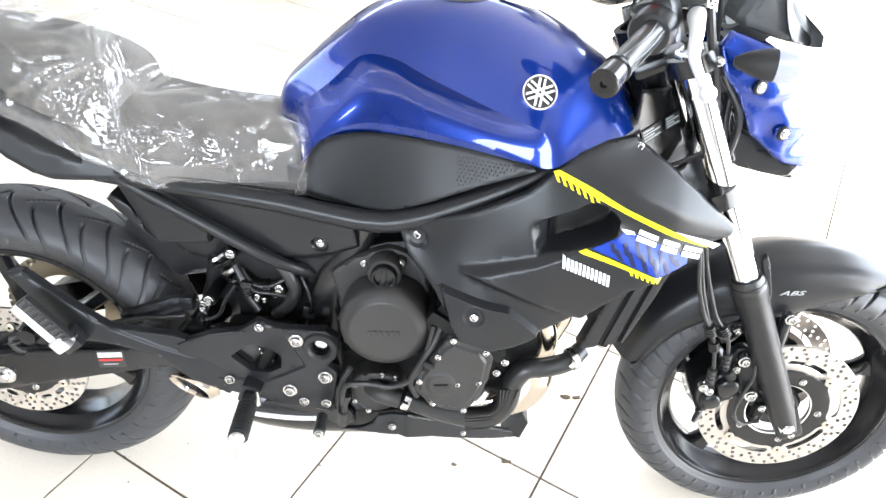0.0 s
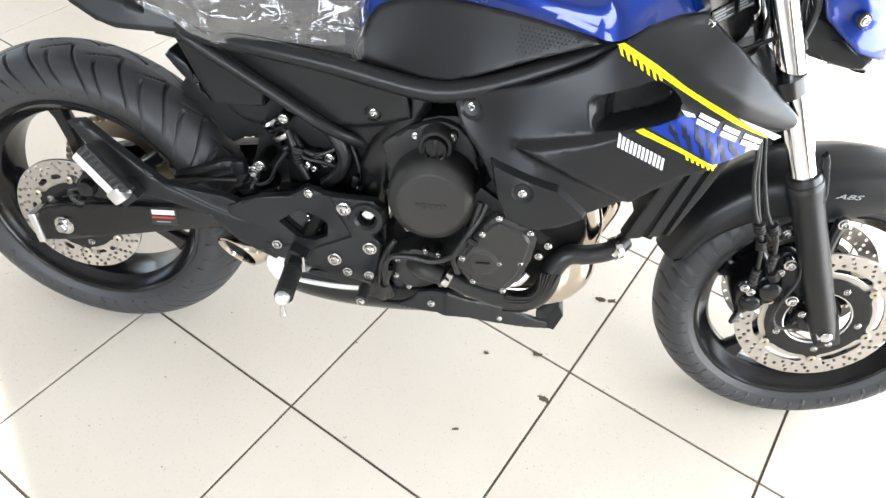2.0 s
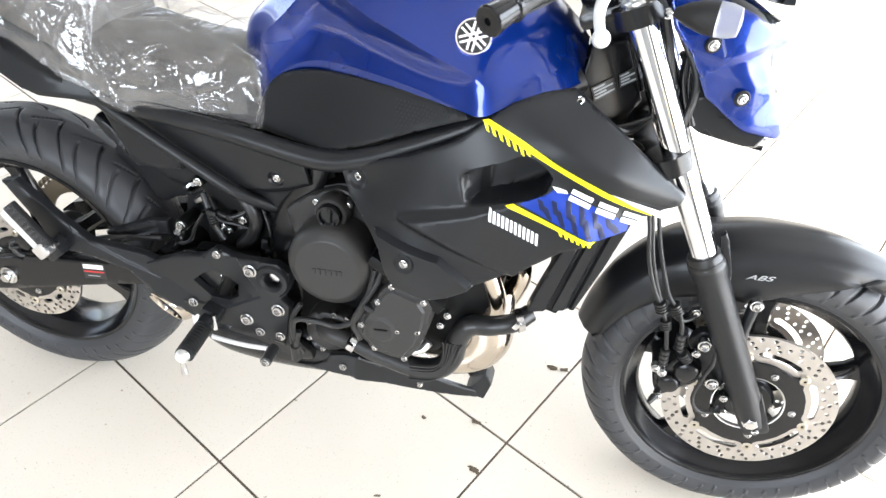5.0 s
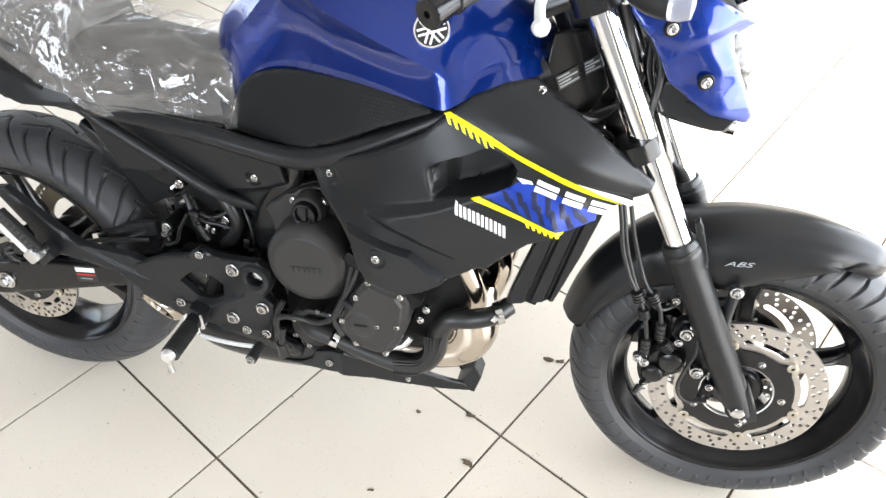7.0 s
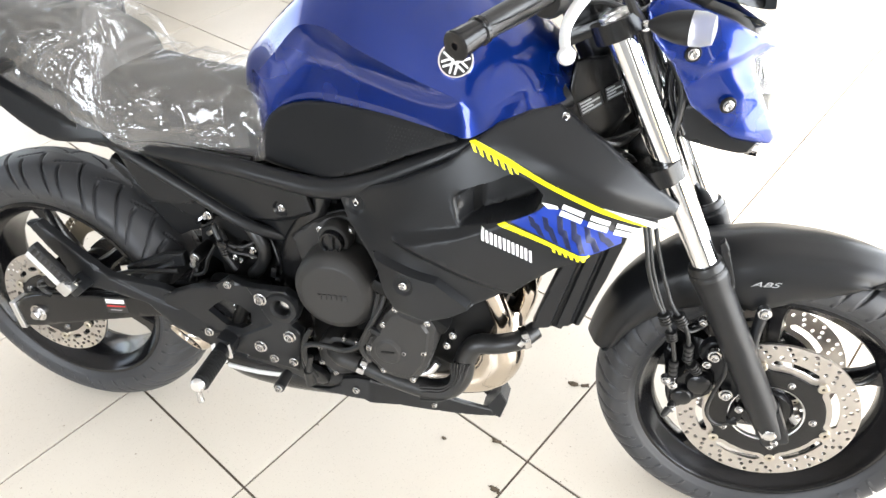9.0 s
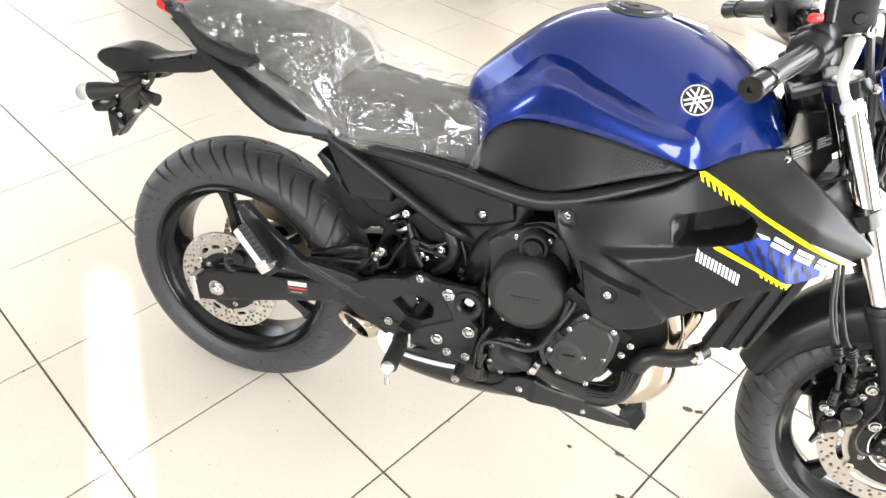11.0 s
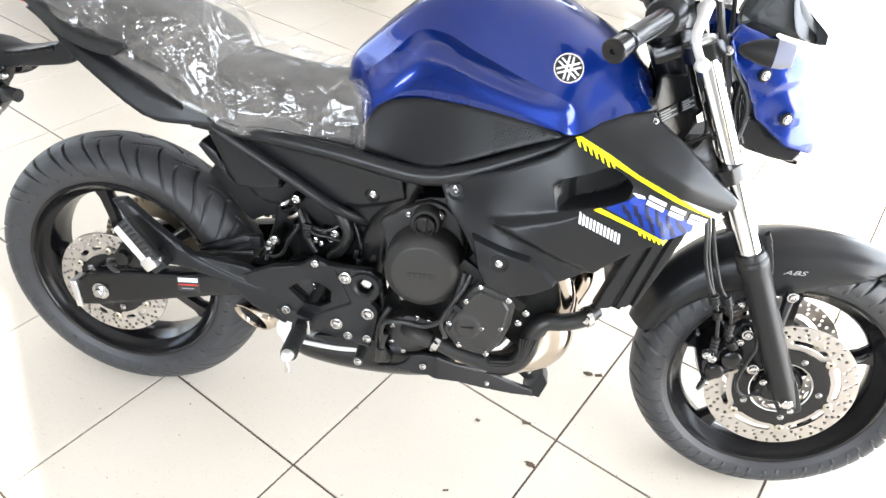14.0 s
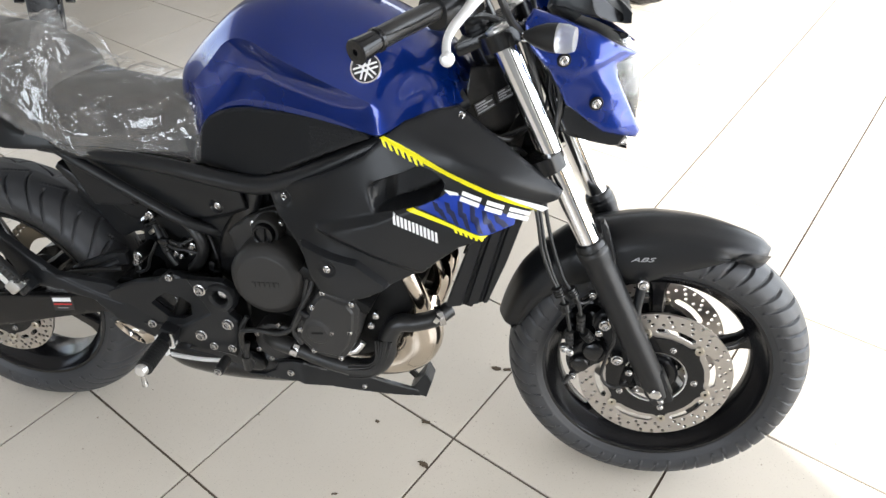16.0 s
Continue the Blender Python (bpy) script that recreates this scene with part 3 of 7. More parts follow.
# rear caliper behind the passenger peg
cal = add("rear_brake_caliper", merged(block((0.075, 0.05, 0.05), pose(0.075, -0.105, 0.40, 0, 35, 0), 0.008), lathe([(0, 0.016), (0.015, 0.014), (0.018, 0), (0.018, -0.03)], (0.06, -0.128, 0.405), 20, (0, -1, 0))), M_SATIN, label="black rear brake caliper")
part("bleed_boot", lathe([(0, 0.02), (0.004, 0.02), (0.006, 0.008), (0.006, 0)], (0.035, -0.128, 0.385), 12, (-0.4, -1, 0.3)), M_HOSE, cal)
part("brake_hose", tube([(0.045, -0.13, 0.40), (0.03, -0.14, 0.40), (0.035, -0.135, 0.37), (0.09, -0.125, 0.375), (0.2, -0.10, 0.42), (0.33, -0.09, 0.44)], 0.005), M_HOSE, cal)
add("hugger", merged(sheet([(0.205, 0.428), (0.300, 0.470), (0.345, 0.478), (0.345, 0.450), (0.300, 0.440), (0.212, 0.392)], -0.088, 0.014, 0.003, 0.02, curved=False, reliefs=[([(0.23, 0.428), (0.32, 0.462), (0.32, 0.454), (0.235, 0.414)], 0.004, 0.004, False)]), tube([(0.22, -0.08, 0.41), (0.22, 0.08, 0.41)], 0.012)), M_PLASTIC, label="black swingarm brace and mudguard")

# -- passenger peg bracket and rider's peg plate --
PEGARM = [(0.066, 0.548), (0.092, 0.553), (0.154, 0.503), (0.223, 0.452), (0.331, 0.440), (0.395, 0.418), (0.446, 0.354), (0.419, 0.322), (0.351, 0.355), (0.295, 0.403), (0.202, 0.423), (0.146, 0.425), (0.125, 0.475)]
add("passenger_peg_bracket", sheet(PEGARM, surface([(0.07, 0.55, -0.155), (0.2, 0.45, -0.160), (0.33, 0.41, -0.158), (0.43, 0.34, -0.158)]), 0.014, 0.004, 0.02, curved=False, reliefs=[([(0.223, 0.452), (0.331, 0.440), (0.395, 0.418), (0.36, 0.40), (0.30, 0.42)], 0.003, 0.006, False)]), M_PLASTIC, label="black cast passenger footrest bracket")
peg = add("passenger_footrest", block((0.098, 0.020, 0.030), pose(0.135, -0.195, 0.482, 0, 51.5, 0), 0.005), M_WHITEMETAL, label="folded passenger footrest with rubber pad")
pad = part("rubber_pad", block((0.098, 0.014, 0.026), pose(0.146, -0.200, 0.494, 0, 51.5, 0), 0.004), M_HOSE, peg)
for k in range(9):
    t = k / 8 - 0.5
    part("rib", block((0.0045, 0.004, 0.018), pose(0.147 + 0.085 * t * math.cos(radians(51.5)), -0.2078, 0.495 - 0.085 * t * math.sin(radians(51.5)), 0, 51.5, 0), 0.001), M_RUBBER, peg)
part("clevis", block((0.034, 0.03, 0.038), pose(0.165, -0.175, 0.437, 0, 51.5, 0), 0.004), M_PLASTIC, peg)
part("peg_tip", block((0.026, 0.022, 0.030), pose(0.163, -0.200, 0.447, 0, 51.5, 0), 0.005), M_ALU, peg)
bolt(0.176, -0.192, 0.452, 0.006, peg)

PLATE = [(0.334, 0.425), (0.395, 0.452), (0.452, 0.465), (0.479, 0.486), (0.507, 0.476), (0.545, 0.477), (0.597, 0.479), (0.618, 0.462), (0.621, 0.44), (0.610, 0.415), (0.600, 0.405), (0.617, 0.388), (0.610, 0.349), (0.612, 0.300), (0.600, 0.292), (0.520, 0.310), (0.440, 0.318), (0.403, 0.345), (0.372, 0.372), (0.336, 0.388)]
HOLE = [(0.428, 0.408), (0.450, 0.428), (0.466, 0.438), (0.5, 0.43), (0.518, 0.416), (0.516, 0.39), (0.494, 0.377), (0.46, 0.379)]
plate = add("footrest_plate", sheet(PLATE, -0.156, 0.014, 0.003, 0.014, curved=False, holes=[HOLE[::1], circle(0.587, 0.443, 0.016, 16)], reliefs=[([(0.52, 0.478), (0.56, 0.40), (0.49, 0.36), (0.40, 0.36), (0.42, 0.33), (0.52, 0.31), (0.60, 0.30), (0.62, 0.38), (0.60, 0.41), (0.622, 0.45), (0.6, 0.48)], -0.004, 0.004, False)]), M_PLASTIC, label="black footrest and brake pedal plate")
part("pivot_ring", lathe([(0.0165, -0.02), (0.0165, 0.004), (0.021, 0.008), (0.029, 0.007), (0.033, 0.0), (0.033, -0.004)], (0.587, -0.158, 0.443), 32, (0, -1, 0)), M_PLASTIC, plate)
part("pivot_nut", lathe([(0, 0.004), (0.011, 0.004), (0.0135, 0.0), (0.0135, -0.01)], (0.587, -0.145, 0.443), 6, (0, -1, 0)), M_ZINC, plate)
for x, z, r in ((0.547, 0.457, 0.0128), (0.531, 0.346, 0.0128), (0.595, 0.381, 0.0128), (0.424, 0.360, 0.0092), (0.555, 0.321, 0.0092), (0.595, 0.320, 0.0092), (0.485, 0.478, 0.0078)):
    bolt(x, -0.161, z, r, plate)
add("brake_master_cylinder", merged(tube([(0.475, -0.135, 0.375), (0.50, -0.135, 0.43)], 0.014, smooth=False), tube([(0.452, -0.13, 0.40), (0.47, -0.13, 0.41)], 0.01, smooth=False)), M_DARK, label="black rear brake master cylinder")
add("rear_brake_bracket", block((0.12, 0.03, 0.10), pose(0.475, -0.105, 0.405), 0.01), M_DARK, label="black bracket behind the footrest plate")
add("brake_light_spring", tube([(0.48 + 0.004 * math.cos(a), -0.14 + 0.004 * math.sin(a), 0.36 + 0.0014 * a) for a in (k * 0.7 for k in range(60))], 0.0012, 5, 0.01), M_ZINC, label="small zinc brake light spring")

# rider's footrest, brake pedal, heel plate
rest = add("footrest", tube([(0.4665, -0.206, 0.344), (0.468, -0.225, 0.3445), (0.472, -0.284, 0.345)], [0.0125, 0.0150, 0.0145], 18), M_HOSE, label="ribbed rubber rider footrest with steel feeler")
for k in range(10):
    part("rib", lathe([(0.013, 0.0024), (0.0168, 0.0014), (0.0168, -0.0014), (0.013, -0.0024)], (0.4670 + 0.0006 * k, -0.208 - 0.0078 * k, 0.3440), 18, (0.05, -1, 0)), M_HOSE, rest)
part("peg_cap", lathe([(0, 0.006), (0.010, 0.005), (0.013, 0.0), (0.013, -0.012)], (0.472, -0.289, 0.345), 16, (0, -1, 0)), M_ALU, rest)
part("feeler", tube([(0.472, -0.286, 0.338), (0.472, -0.288, 0.328), (0.473, -0.289, 0.309)], [0.0065, 0.0045, 0.006], 10), M_ZINC, rest)
part("clevis", merged(block((0.035, 0.03, 0.04), pose(0.463, -0.170, 0.345, 0, 20, 0), 0.005), block((0.026, 0.034, 0.026), pose(0.465, -0.192, 0.344, 0, 20, 0), 0.005)), M_PLASTIC, rest)
part("peg_pin", tube([(0.480, -0.188, 0.330), (0.478, -0.188, 0.362)], 0.005, 12, smooth=False), M_ZINC, rest)
pedal = add("brake_pedal", tube([(0.462, -0.175, 0.297), (0.49, -0.180, 0.299), (0.54, -0.187, 0.304), (0.59, -0.192, 0.312)], [0.0050, 0.0052, 0.0050, 0.0045], 12, flatten=0.7), M_WHITEMETAL, label="bare aluminium brake pedal with rubber tip")
part("pedal_tip", tube([(0.592, -0.186, 0.311), (0.594, -0.226, 0.311)], 0.0105, 14, smooth=False), M_HOSE, pedal)
bolt(0.594, -0.227, 0.311, 0.008, pedal)
add("heel_plate", sheet([(0.385, 0.290), (0.415, 0.327), (0.440, 0.300), (0.43, 0.262), (0.403, 0.237), (0.388, 0.258)], -0.118, 0.004, 0.002, 0.02), M_WHITEMETAL, label="light grey metal heel guard")

# -- engine --
engine = bike
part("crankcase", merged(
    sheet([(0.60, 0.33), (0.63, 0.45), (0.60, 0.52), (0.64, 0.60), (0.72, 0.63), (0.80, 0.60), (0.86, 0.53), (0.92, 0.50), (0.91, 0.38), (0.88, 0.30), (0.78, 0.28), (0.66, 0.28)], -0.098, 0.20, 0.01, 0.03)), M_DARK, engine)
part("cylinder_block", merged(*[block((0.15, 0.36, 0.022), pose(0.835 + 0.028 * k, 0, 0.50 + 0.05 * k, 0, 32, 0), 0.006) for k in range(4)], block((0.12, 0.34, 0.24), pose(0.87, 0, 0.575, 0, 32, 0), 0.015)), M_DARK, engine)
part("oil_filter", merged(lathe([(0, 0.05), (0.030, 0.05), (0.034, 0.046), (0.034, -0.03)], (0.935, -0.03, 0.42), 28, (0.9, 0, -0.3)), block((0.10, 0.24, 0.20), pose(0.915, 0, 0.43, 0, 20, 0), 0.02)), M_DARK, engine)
clutch = part("clutch_cover", merged(
    sheet([(0.612, 0.505), (0.606, 0.545), (0.598, 0.565), (0.622, 0.585), (0.642, 0.600), (0.668, 0.612), (0.695, 0.622), (0.728, 0.614), (0.755, 0.585), (0.772, 0.52), (0.762, 0.46), (0.72, 0.415), (0.68, 0.402), (0.645, 0.410), (0.622, 0.45)], -0.112, 0.03, 0.006, 0.02),
    lathe([(0, 0.061), (0.054, 0.061), (0.058, 0.0605), (0.0605, 0.0585), (0.063, 0.057), (0.070, 0.053), (0.0755, 0.045), (0.0775, 0.030), (0.079, 0.0)], (0.698, -0.118, 0.500), 72, (0, -1, 0)),
    lathe([(0.0, 0.026), (0.026, 0.026), (0.029, 0.022), (0.030, 0.0)], (0.694, -0.118, 0.590), 40, (0, -1, 0))), M_ENGINE, engine)
# raised lettering on the cover, kept as bars
for k in range(6):
    part("raised_bar", block((0.0068, 0.0018, 0.0105), pose(0.6745 + 0.0095 * k, -0.1797, 0.4965 + 0.0006 * k), 0.0007), M_ENGINE, clutch)
cap = part("oil_cap", lathe([(0, 0.006), (0.0150, 0.006), (0.0165, 0.011), (0.0195, 0.012), (0.0215, 0.009), (0.0215, 0.0), (0.0235, -0.003), (0.0235, -0.012)], (0.694, -0.144, 0.590), 44, (0, -1, 0)), M_SATIN, clutch, "black oil filler cap")
part("oil_cap_grip", block((0.0085, 0.010, 0.034), pose(0.694, -0.151, 0.590, 0, 4, 0), 0.002), M_SATIN, clutch)
for x, y, z in ((0.656, -0.113, 0.590), (0.718, -0.128, 0.602), (0.606, -0.090, 0.550), (0.614, -0.104, 0.537), (0.656, -0.122, 0.408), (0.618, -0.112, 0.470), (0.755, -0.116, 0.455), (0.766, -0.116, 0.53)):
    part("bolt_boss", lathe([(0, 0.0), (0.0085, 0.0), (0.0095, -0.003), (0.0095, -0.03)], (x, y + 0.002, z), 20, (0, -1, 0)), M_ENGINE, clutch)
    bolt(x, y, z, 0.0056, clutch)
pick = part("pickup_cover", sheet([(0.812, 0.516), (0.835, 0.508), (0.872, 0.497), (0.884, 0.475), (0.880, 0.43), (0.868, 0.39), (0.845, 0.355), (0.815, 0.356), (0.782, 0.364), (0.753, 0.40), (0.758, 0.43), (0.784, 0.475), (0.80, 0.50)], -0.200, 0.05, 0.006, 0.012, curved=False, reliefs=[(circle(0.800, 0.418, 0.024, 20), -0.002, 0.003, True), ([(0.818, 0.502), (0.86, 0.488), (0.872, 0.47), (0.868, 0.43), (0.857, 0.395), (0.838, 0.366), (0.792, 0.372), (0.765, 0.402), (0.770, 0.432), (0.792, 0.472), (0.806, 0.494)], -0.004, 0.004, False)]), M_ENGINE, engine, "black crank pickup cover")
part("timing_plug", lathe([(0, 0.004), (0.019, 0.004), (0.021, 0.002), (0.021, -0.004)], (0.800, -0.2025, 0.418), 32, (0, -1, 0)), M_ENGINE, pick)
# a dark bar on the plug stands for the shade in its slot
part("slot_shade_bar", block((0.024, 0.002, 0.0035), pose(0.800, -0.207, 0.419, 0, -6, 0), 0.0005), M_DARK, pick)
for x, z in ((0.816, 0.510), (0.871, 0.490), (0.793, 0.474), (0.764, 0.419), (0.828, 0.420), (0.863, 0.426), (0.788, 0.373), (0.842, 0.362)):
    bolt(x, -0.202, z, 0.0056, pick)
pump = part("water_pump", merged(sheet([(0.645, 0.380), (0.675, 0.400), (0.725, 0.394), (0.738, 0.365), (0.732, 0.333), (0.700, 0.312), (0.672, 0.310), (0.645, 0.335)], -0.168, 0.05, 0.008, 0.014), tube([(0.68, -0.172, 0.374), (0.70, -0.188, 0.375), (0.735, -0.19, 0.366)], [0.016, 0.018, 0.017], 18)), M_ENGINE, engine, "black water pump housing")
for x, z in ((0.650, 0.372), (0.650, 0.335), (0.676, 0.314), (0.724, 0.395), (0.735, 0.33), (0.70, 0.40)):
    bolt(x, -0.170, z, 0.0052, pump)
pick.matrix_basis = Matrix.Translation((-0.002, 0.013, -0.010))
pump.matrix_basis = Matrix.Translation((-0.008, 0.032, -0.026))
hose = part("coolant_hose", tube([(0.735, -0.188, 0.367), (0.784, -0.187, 0.346), (0.854, -0.182, 0.326), (0.898, -0.178, 0.331), (0.921, -0.174, 0.361), (0.928, -0.172, 0.404), (0.948, -0.172, 0.437), (0.981, -0.168, 0.441), (1.019, -0.163, 0.453), (1.044, -0.14, 0.463)], [0.0165, 0.0175, 0.019, 0.020, 0.020, 0.019, 0.018, 0.0175, 0.017, 0.016], 24, 0.008), M_HOSE, engine, "black rubber coolant hose")
for k in range(6):
    o = 0.0062 * (k - 2.5)
    part("hose_ridge", tube([(0.85, -0.199, 0.327 + o), (0.893, -0.196, 0.333 + o), (0.915 - o * 0.5, -0.192, 0.361 + o * 0.4), (0.922 - o, -0.190, 0.404)], 0.0026, 6), M_HOSE, hose)
for x, y, z, ax in ((0.742, -0.188, 0.364, (0.9, 0, -0.35)), (1.028, -0.157, 0.456, (0.85, 0.4, 0.25))):
    part("hose_clamp", merged(lathe([(0.0185, -0.006), (0.0205, -0.006), (0.0205, 0.006), (0.0185, 0.006)], (x, y, z), 28, ax, closed=True), block((0.010, 0.010, 0.014), pose(x - 0.002, y - 0.020, z + 0.004, 0, 30, 0), 0.002)), M_ZINC, hose, "zinc hose clamp")
hose.matrix_basis = Matrix.Translation((-0.004, 0.028, -0.021))
for x, y, z in ((0.905, -0.160, 0.440), (0.893, -0.155, 0.412)):
    bolt(x, y, z, 0.0068, engine)
part("oil_line", tube([(0.848, -0.172, 0.356), (0.866, -0.172, 0.362), (0.878, -0.165, 0.378)], 0.007, 12), M_ALU, engine)
# wiring that hangs along the covers
LOOM = Matrix.Translation((-0.006, 0.020, -0.015))
for pts, r in (
        ([(0.640, -0.175, 0.300), (0.632, -0.19, 0.35), (0.640, -0.198, 0.395), (0.68, -0.20, 0.404), (0.72, -0.203, 0.404), (0.757, -0.205, 0.430), (0.775, -0.20, 0.475), (0.786, -0.19, 0.53)], 0.0052),
        ([(0.628, -0.175, 0.29), (0.622, -0.18, 0.34), (0.630, -0.185, 0.39), (0.645, -0.18, 0.42)], 0.005),
        ([(0.764, -0.2, 0.385), (0.752, -0.205, 0.42), (0.768, -0.205, 0.462), (0.792, -0.195, 0.51), (0.80, -0.185, 0.55)], 0.0055),
        ([(0.636, -0.18, 0.29), (0.634, -0.188, 0.33), (0.640, -0.186, 0.36)], 0.006)):
    part("wire", tube(pts, r, 10), M_HOSE, engine).matrix_basis = LOOM
part("wire_clip", block((0.020, 0.012, 0.010), pose(0.782, -0.207, 0.462, 0, 25, 0), 0.002), M_PLASTIC, engine).matrix_basis = LOOM
part("wire_sleeve", tube([(0.628, -0.178, 0.285), (0.632, -0.188, 0.325)], 0.009, 12, smooth=False), M_HOSE, engine).matrix_basis = LOOM

# -- exhaust --
ex = new("exhaust")
ex.parent = bike
tagged(ex, "four-into-one steel exhaust with stubby underslung muffler")
for k, y in enumerate((-0.125, -0.045, 0.045, 0.125)):
    dx = -0.034 if k in (0, 3) else 0.004
    part("header_pipe", tube([(0.90, y, 0.60), (0.950 + dx, y, 0.578), (0.990 + dx, y, 0.53), (1.010 + dx, y * 0.92, 0.475), (1.000 + 0.6 * dx, y * 0.75, 0.425), (0.978 + 0.3 * dx, y * 0.5 - 0.015, 0.375)], [0.0165, 0.0165, 0.0165, 0.0175, 0.019, 0.020], 24), M_EXHAUST, ex, "polished heat-tinted header pipe")
    part("port_flange", lathe([(0.020, 0.006), (0.028, 0.006), (0.029, 0.0), (0.028, -0.006), (0.020, -0.006)], (0.921 + 0.5 * dx, y, 0.592), 28, (0.92, 0, -0.35), closed=True), M_ZINC, ex)
part("collector", tube([(0.985, -0.035, 0.435), (0.975, -0.038, 0.405), (0.966, -0.04, 0.36), (0.966, -0.04, 0.316), (0.942, -0.038, 0.275), (0.888, -0.035, 0.248), (0.82, -0.03, 0.236), (0.74, -0.03, 0.230)], [0.028, 0.039, 0.045, 0.047, 0.045, 0.041, 0.038, 0.036], 40, 0.008), M_EXHAUST, ex, "brown heat-tinted steel exhaust collector")
part("muffler", tube([(0.78, -0.02, 0.235), (0.70, -0.03, 0.235), (0.56, -0.045, 0.24), (0.45, -0.06, 0.25), (0.40, -0.075, 0.265)], [0.04, 0.07, 0.075, 0.065, 0.045], 24), M_SATIN, ex)
tip_axis, tip_face, tip_mid = Vector((-0.80, -0.50, -0.20)).normalized(), Vector((-0.32, -0.866, -0.38)).normalized(), Vector((0.326, -0.110, 0.288))


def slashed(profile):
    bm = lathe(profile, tip_mid, 56, tip_axis)
    for v in bm.verts:
        along = (v.co - tip_mid).dot(tip_axis)
        k = max(0, min(1, 1 + (along + 0.008) / 0.045))
        v.co += tip_axis * k * ((tip_mid - (v.co - tip_axis * along)).dot(tip_face) / tip_axis.dot(tip_face))
    return bm


part("tail_pipe", slashed([(0.0300, -0.006), (0.0315, 0.001), (0.034, 0.0025), (0.0365, 0.001), (0.0375, -0.005), (0.0365, -0.03), (0.035, -0.06), (0.034, -0.13)]), M_EXHAUST, ex, "polished slash-cut steel tail pipe")
# inner faces coloured black, so that the opening reads as shaded depth
part("pipe_wall", slashed([(0.0303, -0.004), (0.029, -0.02), (0.0255, -0.034)]), M_SATIN, ex)
part("pipe_bore", slashed([(0.0256, -0.032), (0.0245, -0.05), (0.0, -0.055)]), M_DARK, ex)
part("silencer_shield", sheet([(0.435, 0.262), (0.50, 0.285), (0.58, 0.285), (0.628, 0.275), (0.640, 0.24), (0.60, 0.225), (0.50, 0.228), (0.45, 0.24)], surface([(0.44, 0.26, -0.115), (0.64, 0.27, -0.13), (0.55, 0.22, -0.11)]), 0.01, 0.006, 0.02), M_PLASTIC, ex)

# -- belly pan --
PAN = [(0.614, 0.248), (0.657, 0.257), (0.677, 0.27), (0.686, 0.289), (0.713, 0.296), (0.742, 0.296), (0.78, 0.267), (0.837, 0.236), (0.898, 0.189), (0.937, 0.16), (0.965, 0.141), (0.964, 0.132), (0.955, 0.13), (0.902, 0.153), (0.841, 0.186), (0.784, 0.219), (0.728, 0.244), (0.669, 0.245)]
pan = add("belly_pan", both_sides(sheet(PAN[::-1], lambda p: np.interp(p[:, 0], [0.60, 0.66, 0.74, 0.965, 1.0], [-0.148, -0.152, -0.152, -0.015, -0.01]), 0.005, 0.003, 0.010, curved=False)), M_PLASTIC, label="black plastic belly pan")
part("pan_fin", sheet([(0.97, 0.129), (0.983, 0.172), (0.969, 0.201), (0.952, 0.173), (0.93, 0.139)][::-1], -0.022, 0.044, 0.003, 0.012, curved=False), M_PLASTIC, pan)
bolt(0.714, -0.156, 0.270, 0.0072, pan)
bolt(0.848, -0.088, 0.199, 0.006, pan)

# -- frame tubes --
main = [(0.225, -0.098, 0.714), (0.30, -0.106, 0.712), (0.40, -0.118, 0.709), (0.512, -0.126, 0.701), (0.594, -0.130, 0.690), (0.660, -0.134, 0.683), (0.710, -0.138, 0.687), (0.770, -0.142, 0.707), (0.837, -0.144, 0.738), (0.887, -0.143, 0.763), (0.96, -0.13, 0.80), (1.06, -0.08, 0.85)]
fr = add("frame", merged(tube(main, [0.012, 0.0135, 0.0145, 0.0155, 0.0165, 0.0175, 0.018, 0.018, 0.018, 0.018, 0.018, 0.018], 24), tube([(x, -y, z) for x, y, z in main], 0.017, 12)), M_PLASTIC, label="black tubular steel frame")
part("seat_rail", tube([(0.25, -0.108, 0.727), (0.394, -0.112, 0.719), (0.462, -0.112, 0.714), (0.545, -0.110, 0.708)], 0.0062, 10), M_SATIN, fr)
low = [(0.225, -0.100, 0.731), (0.254, -0.104, 0.719), (0.302, -0.107, 0.692), (0.368, -0.108, 0.656), (0.430, -0.109, 0.622), (0.490, -0.108, 0.588), (0.530, -0.098, 0.565), (0.57, -0.075, 0.54)]
part("subframe_tube", tube(low, 0.0108, 20), M_PLASTIC, fr)
part("subframe_tube", tube([(x, -y, z) for x, y, z in low], 0.0125, 12), M_SATIN, fr)
down = [(0.67, -0.105, 0.69), (0.645, -0.095, 0.62), (0.595, -0.088, 0.53), (0.58, -0.088, 0.44), (0.60, -0.088, 0.33)]
part("pivot_plate", tube(down, [0.022, 0.022, 0.028, 0.032, 0.03], 14, flatten=0.4), M_SATIN, fr)
part("pivot_plate", tube([(x, -y, z) for x, y, z in down], 0.03, 12, flatten=0.45), M_SATIN, fr)
part("steering_head", lathe([(0.024, -0.09), (0.034, -0.09), (0.034, 0.09), (0.024, 0.09)], (1.095, 0, 0.90), 28, (-0.44, 0, 0.9), closed=True), M_SATIN, fr)
part("head_gusset", both_sides(sheet([(0.96, 0.80), (1.06, 0.84), (1.066, 0.899), (1.113, 0.905), (1.150, 0.82), (1.10, 0.74), (1.0, 0.72)], surface([(0.96, 0.80, -0.125), (1.07, 0.85, -0.086), (1.14, 0.84, -0.055), (1.06, 0.74, -0.10)]), 0.006, 0.003, 0.02, curved=False)), M_SATIN, fr)
